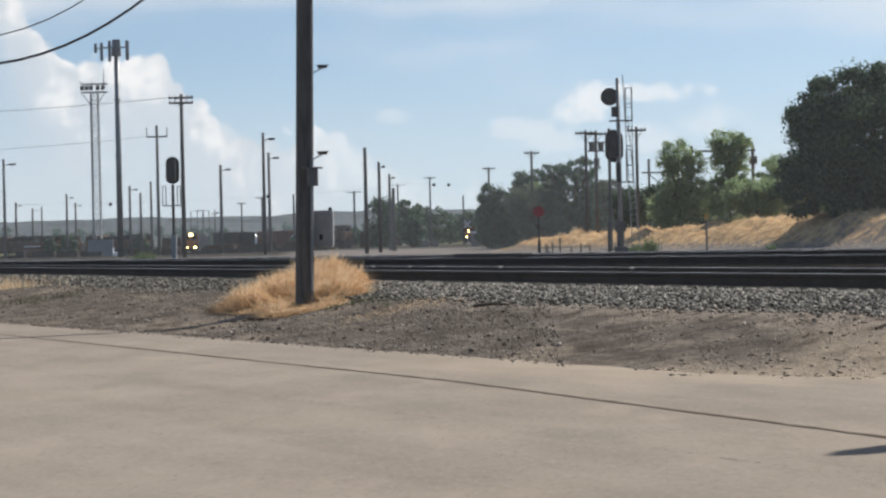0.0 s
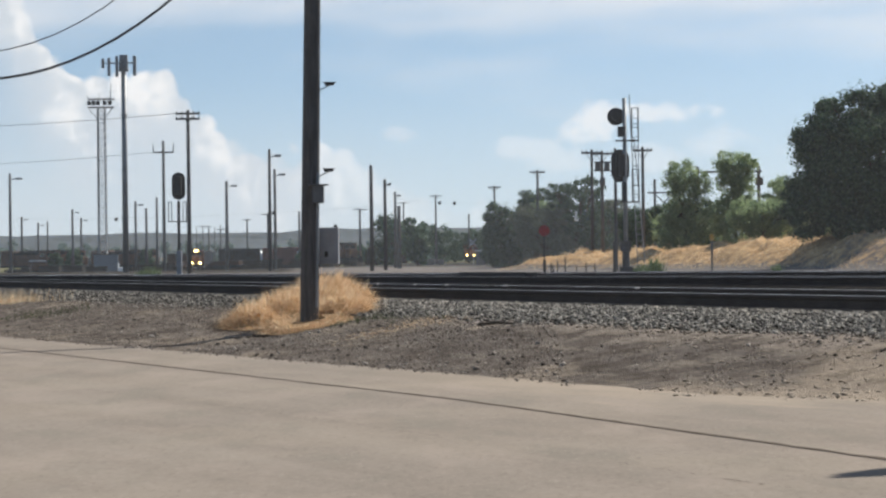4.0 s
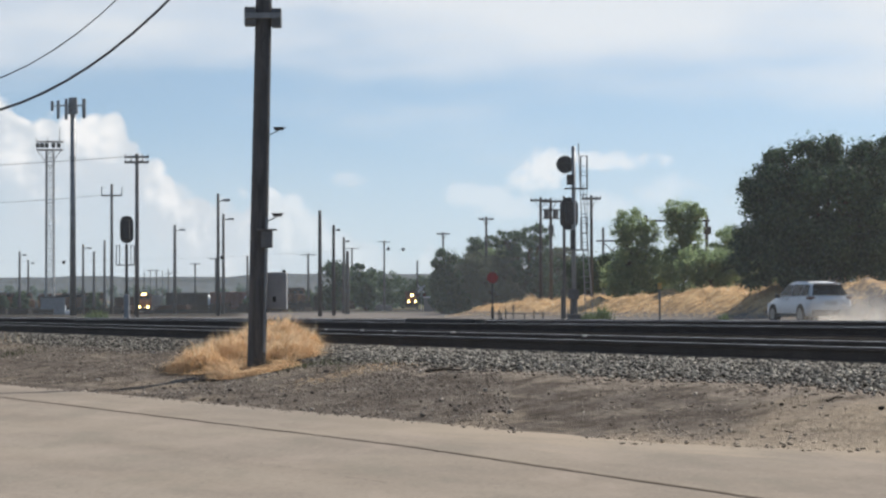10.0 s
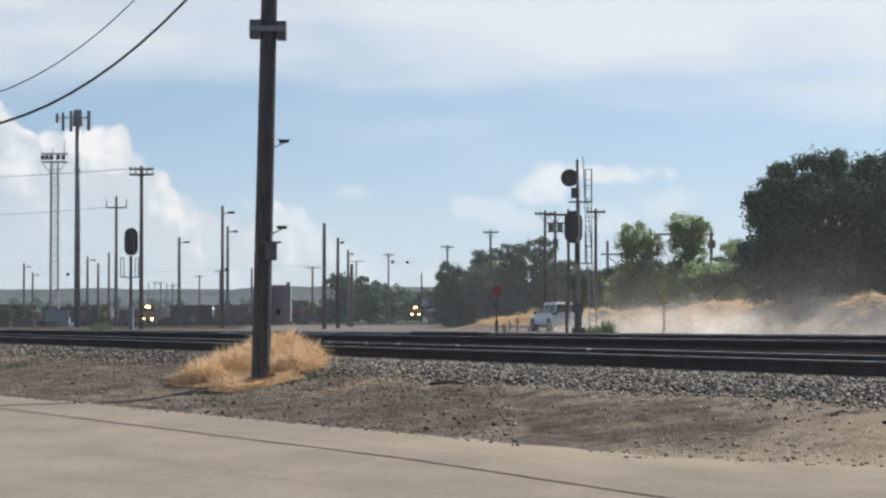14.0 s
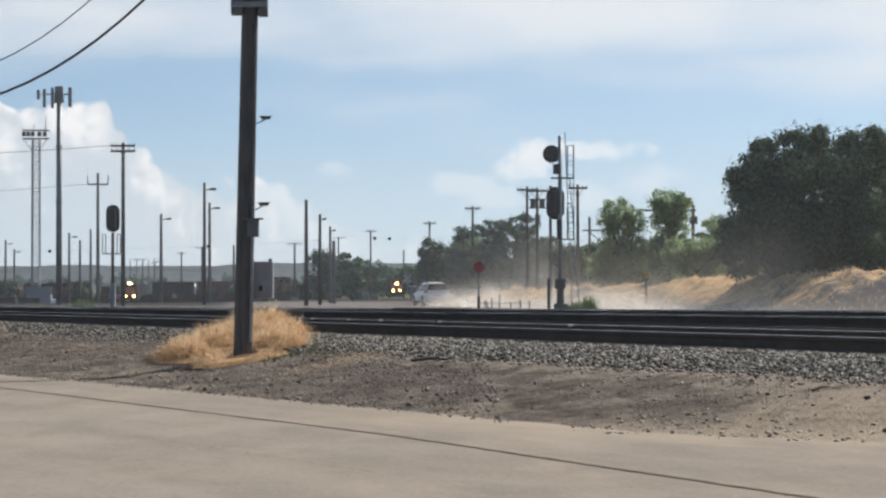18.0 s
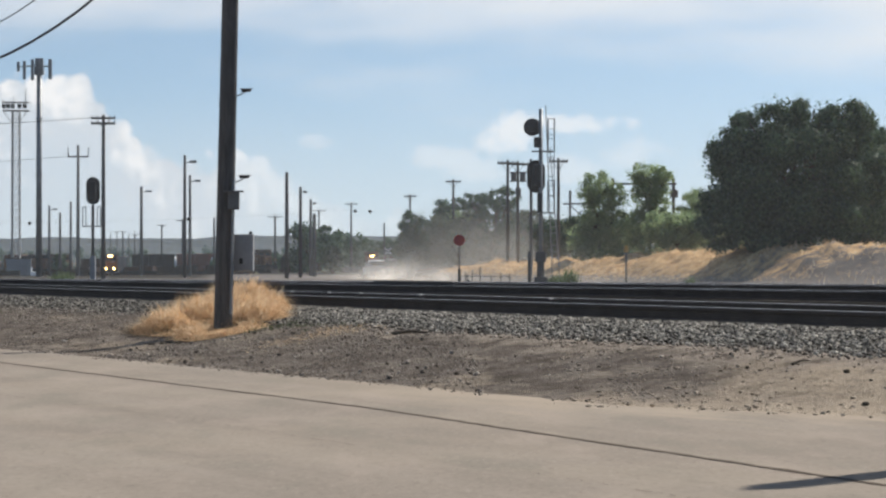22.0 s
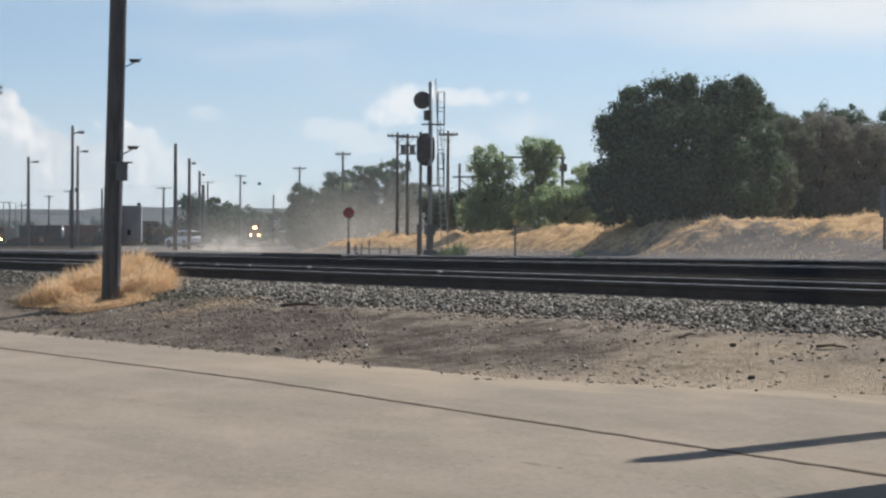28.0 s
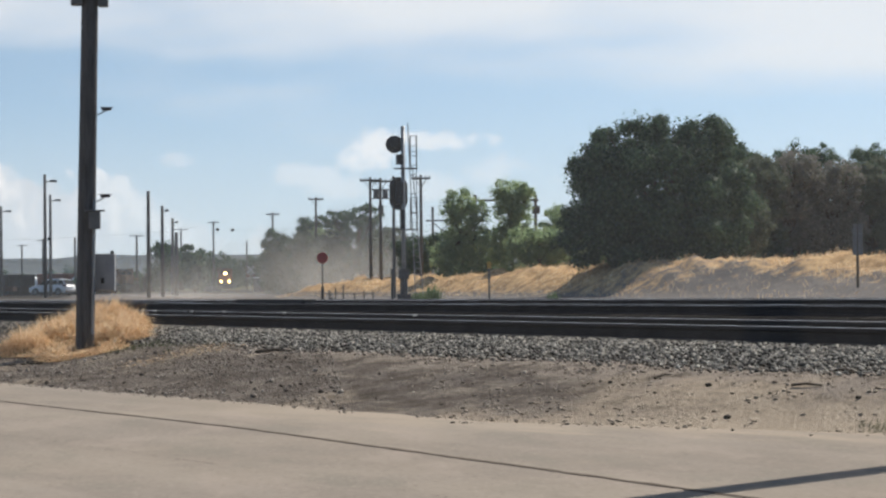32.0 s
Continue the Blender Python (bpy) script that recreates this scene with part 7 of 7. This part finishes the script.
# the car's way: seconds, x, y
CAR_WAY = [(0.0, 29.5, 56.0), (6.0, 25.5, 66.0), (8.0, 20.0, 79.0), (8.9, 17.5, 87.5), (9.6, 16.0, 93.0), (10.4, 14.4, 101.5), (11.2, 12.85, 109.5), (12.0, 11.2, 118.5), (12.6, 10.1, 126.0), (13.6, 7.88, 135.0),
           (14.3, 6.5, 140.8), (15.0, 5.4, 146.0), (16.2, 3.5, 155.5), (17.5, 1.8, 165.0), (18.5, 0.6, 173.0), (19.5, -0.35, 182.0), (20.5, -0.9, 190.5), (21.5, -1.3, 199.0), (22.5, -2.0, 208.0), (23.5, -3.05, 216.0), (24.5, -4.15, 222.0),
           (25.5, -5.05, 226.0), (26.5, -6.65, 229.5), (27.5, -8.45, 232.5), (28.5, -10.5, 235.0), (29.5, -12.4, 237.0), (30.7, -15.1, 239.0), (32.0, -20.1, 241.0)]


def car_at(t):
    ts = [r[0] for r in CAR_WAY]
    return float(np.interp(t, ts, [r[1] for r in CAR_WAY])), float(np.interp(t, ts, [r[2] for r in CAR_WAY]))


def make_dust():
    r = random.Random(31)
    out = []
    for te in (8.7, 9.5, 10.1, 10.7, 11.3, 11.9, 12.4, 12.9, 13.5, 14.4, 15.4, 16.5, 17.7, 19.0, 20.4, 21.9, 23.4):
        k = int(te * 10)
        x, y = car_at(te - 0.12)
        w, h = r.uniform(6.0, 8.0), r.uniform(2.6, 3.6)
        out.append((puff(w, h, 200 + k, M_DUST), te, x, y, h, 0.35, 0.03, -0.45, 0.3, 5.0, 0.4))
    for te in (10.2, 12.4, 14.6, 17.5, 20.5, 23.0):
        k = int(te * 10)
        x, y = car_at(te - 0.8)
        w, h = r.uniform(11, 15), r.uniform(6.0, 9.0)
        out.append((puff(w, h, 300 + k, M_HAZE), te, x, y + 3, h, 0.5, 0.02, -0.5, 0.4, 7.0 if te < 17 else 40.0, 1.2))
    for te, x, y, w, h in ((14.2, 14.0, 200, 22, 15), (16.4, 10.0, 212, 23, 15), (20.2, 15.0, 218, 25, 15), (22.0, 6.0, 222, 22, 14), (23.6, 2.0, 224, 20, 12)):
        out.append((puff(w, h, int(400 + te), M_HAZE), te, x, y, h, 0.5, 0.02, -0.2, 0.05, 40.0, 3.5))
    return out


DUST = make_dust()
WAKE = [puff(4.6, 2.2, 501, M_DUST), puff(3.4, 1.5, 502, M_DUST)]


def haze_sheets():
    """Added see-through sheets that imitate haze and lens veil, lifting the dark tones behind."""
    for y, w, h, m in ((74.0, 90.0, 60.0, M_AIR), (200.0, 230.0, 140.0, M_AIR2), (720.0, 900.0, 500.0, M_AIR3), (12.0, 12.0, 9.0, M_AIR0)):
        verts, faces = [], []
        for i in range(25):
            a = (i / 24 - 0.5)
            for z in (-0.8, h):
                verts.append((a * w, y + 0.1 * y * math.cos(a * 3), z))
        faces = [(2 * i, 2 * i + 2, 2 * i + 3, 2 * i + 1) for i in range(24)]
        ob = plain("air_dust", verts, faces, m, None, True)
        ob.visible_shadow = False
        tagged(ob, "pale see-through sheet imitating haze", "dust", kind="stuff")


haze_sheets()

# ---- what moves ----


def motions():
    rows = []
    for k, (t, x, y) in enumerate(CAR_WAY):
        x0, y0 = CAR_WAY[max(0, k - 1)][1:]
        x1, y1 = CAR_WAY[min(len(CAR_WAY) - 1, k + 1)][1:]
        rows.append((t, pose(x, y, gz(x, y) + 0.02, 0, 0, 4.0 - (0.82 if t > 24 else 1.0) * math.degrees(math.atan2(x1 - x0, y1 - y0)))))
    walk(CAR, rows)
    # dust boiling up right behind the wheels, running along with the car
    for ob, back, side, z in ((WAKE[0], 3.4, 0.9, 0.45), (WAKE[1], 2.5, 0.1, 0.2)):
        rows = []
        for k, (t, x, y) in enumerate(CAR_WAY):
            x0, y0 = CAR_WAY[max(0, k - 1)][1:]
            x1, y1 = CAR_WAY[min(len(CAR_WAY) - 1, k + 1)][1:]
            q = math.hypot(x1 - x0, y1 - y0)
            px, py = x - back * (x1 - x0) / q + side, y - back * (y1 - y0) / q
            rows.append((t, pose(px, py, gz(px, py) + (z if 9.0 < t < 26 else -2.6))))
        walk(ob, rows)
    rows = []
    for t, x, y in ((0, -1.2, 672), (2, -2.0, 664), (6, -2.75, 650), (10, -4.0, 632), (18, -4.2, 592), (25, -6.0, 552), (30, -6.4, 525), (32, -6.7, 514)):
        rows.append((t, pose(x, y, gz(x, y) + 0.12, 0, 0, 1.5)))
    walk(ENGINE, rows)
    for ob, te, x, y, h, lift, rise, wx, wy, life, grow in DUST:
        z = gz(x, y)
        under = z - h * 0.5 - 0.6
        rows = [(0.0, pose(x, y, under)), (te - 0.15, pose(x, y, under)), (te + grow, pose(x, y, z + h * 0.05))]
        for dt in (2.0 if grow < 2 else grow + 1.5, 6.0 if grow > 2 else 4.0, 7.0, 11.0, 16.0, 23.0):
            if te + dt > 31.5:
                break
            fall = max(0.0, dt - life) * 0.35
            rows.append((te + dt, pose(x + wx * dt, y + wy * dt, max(under, z + h * 0.05 + lift * (1 - math.exp(-dt / 2)) + rise * dt - fall))))
        dt = 32.0 - te
        rows.append((32.0, pose(x + wx * dt, y + wy * dt, max(under, z + h * 0.05 + lift + rise * dt - max(0.0, dt - life) * 0.35))))
        walk(ob, rows)


motions()
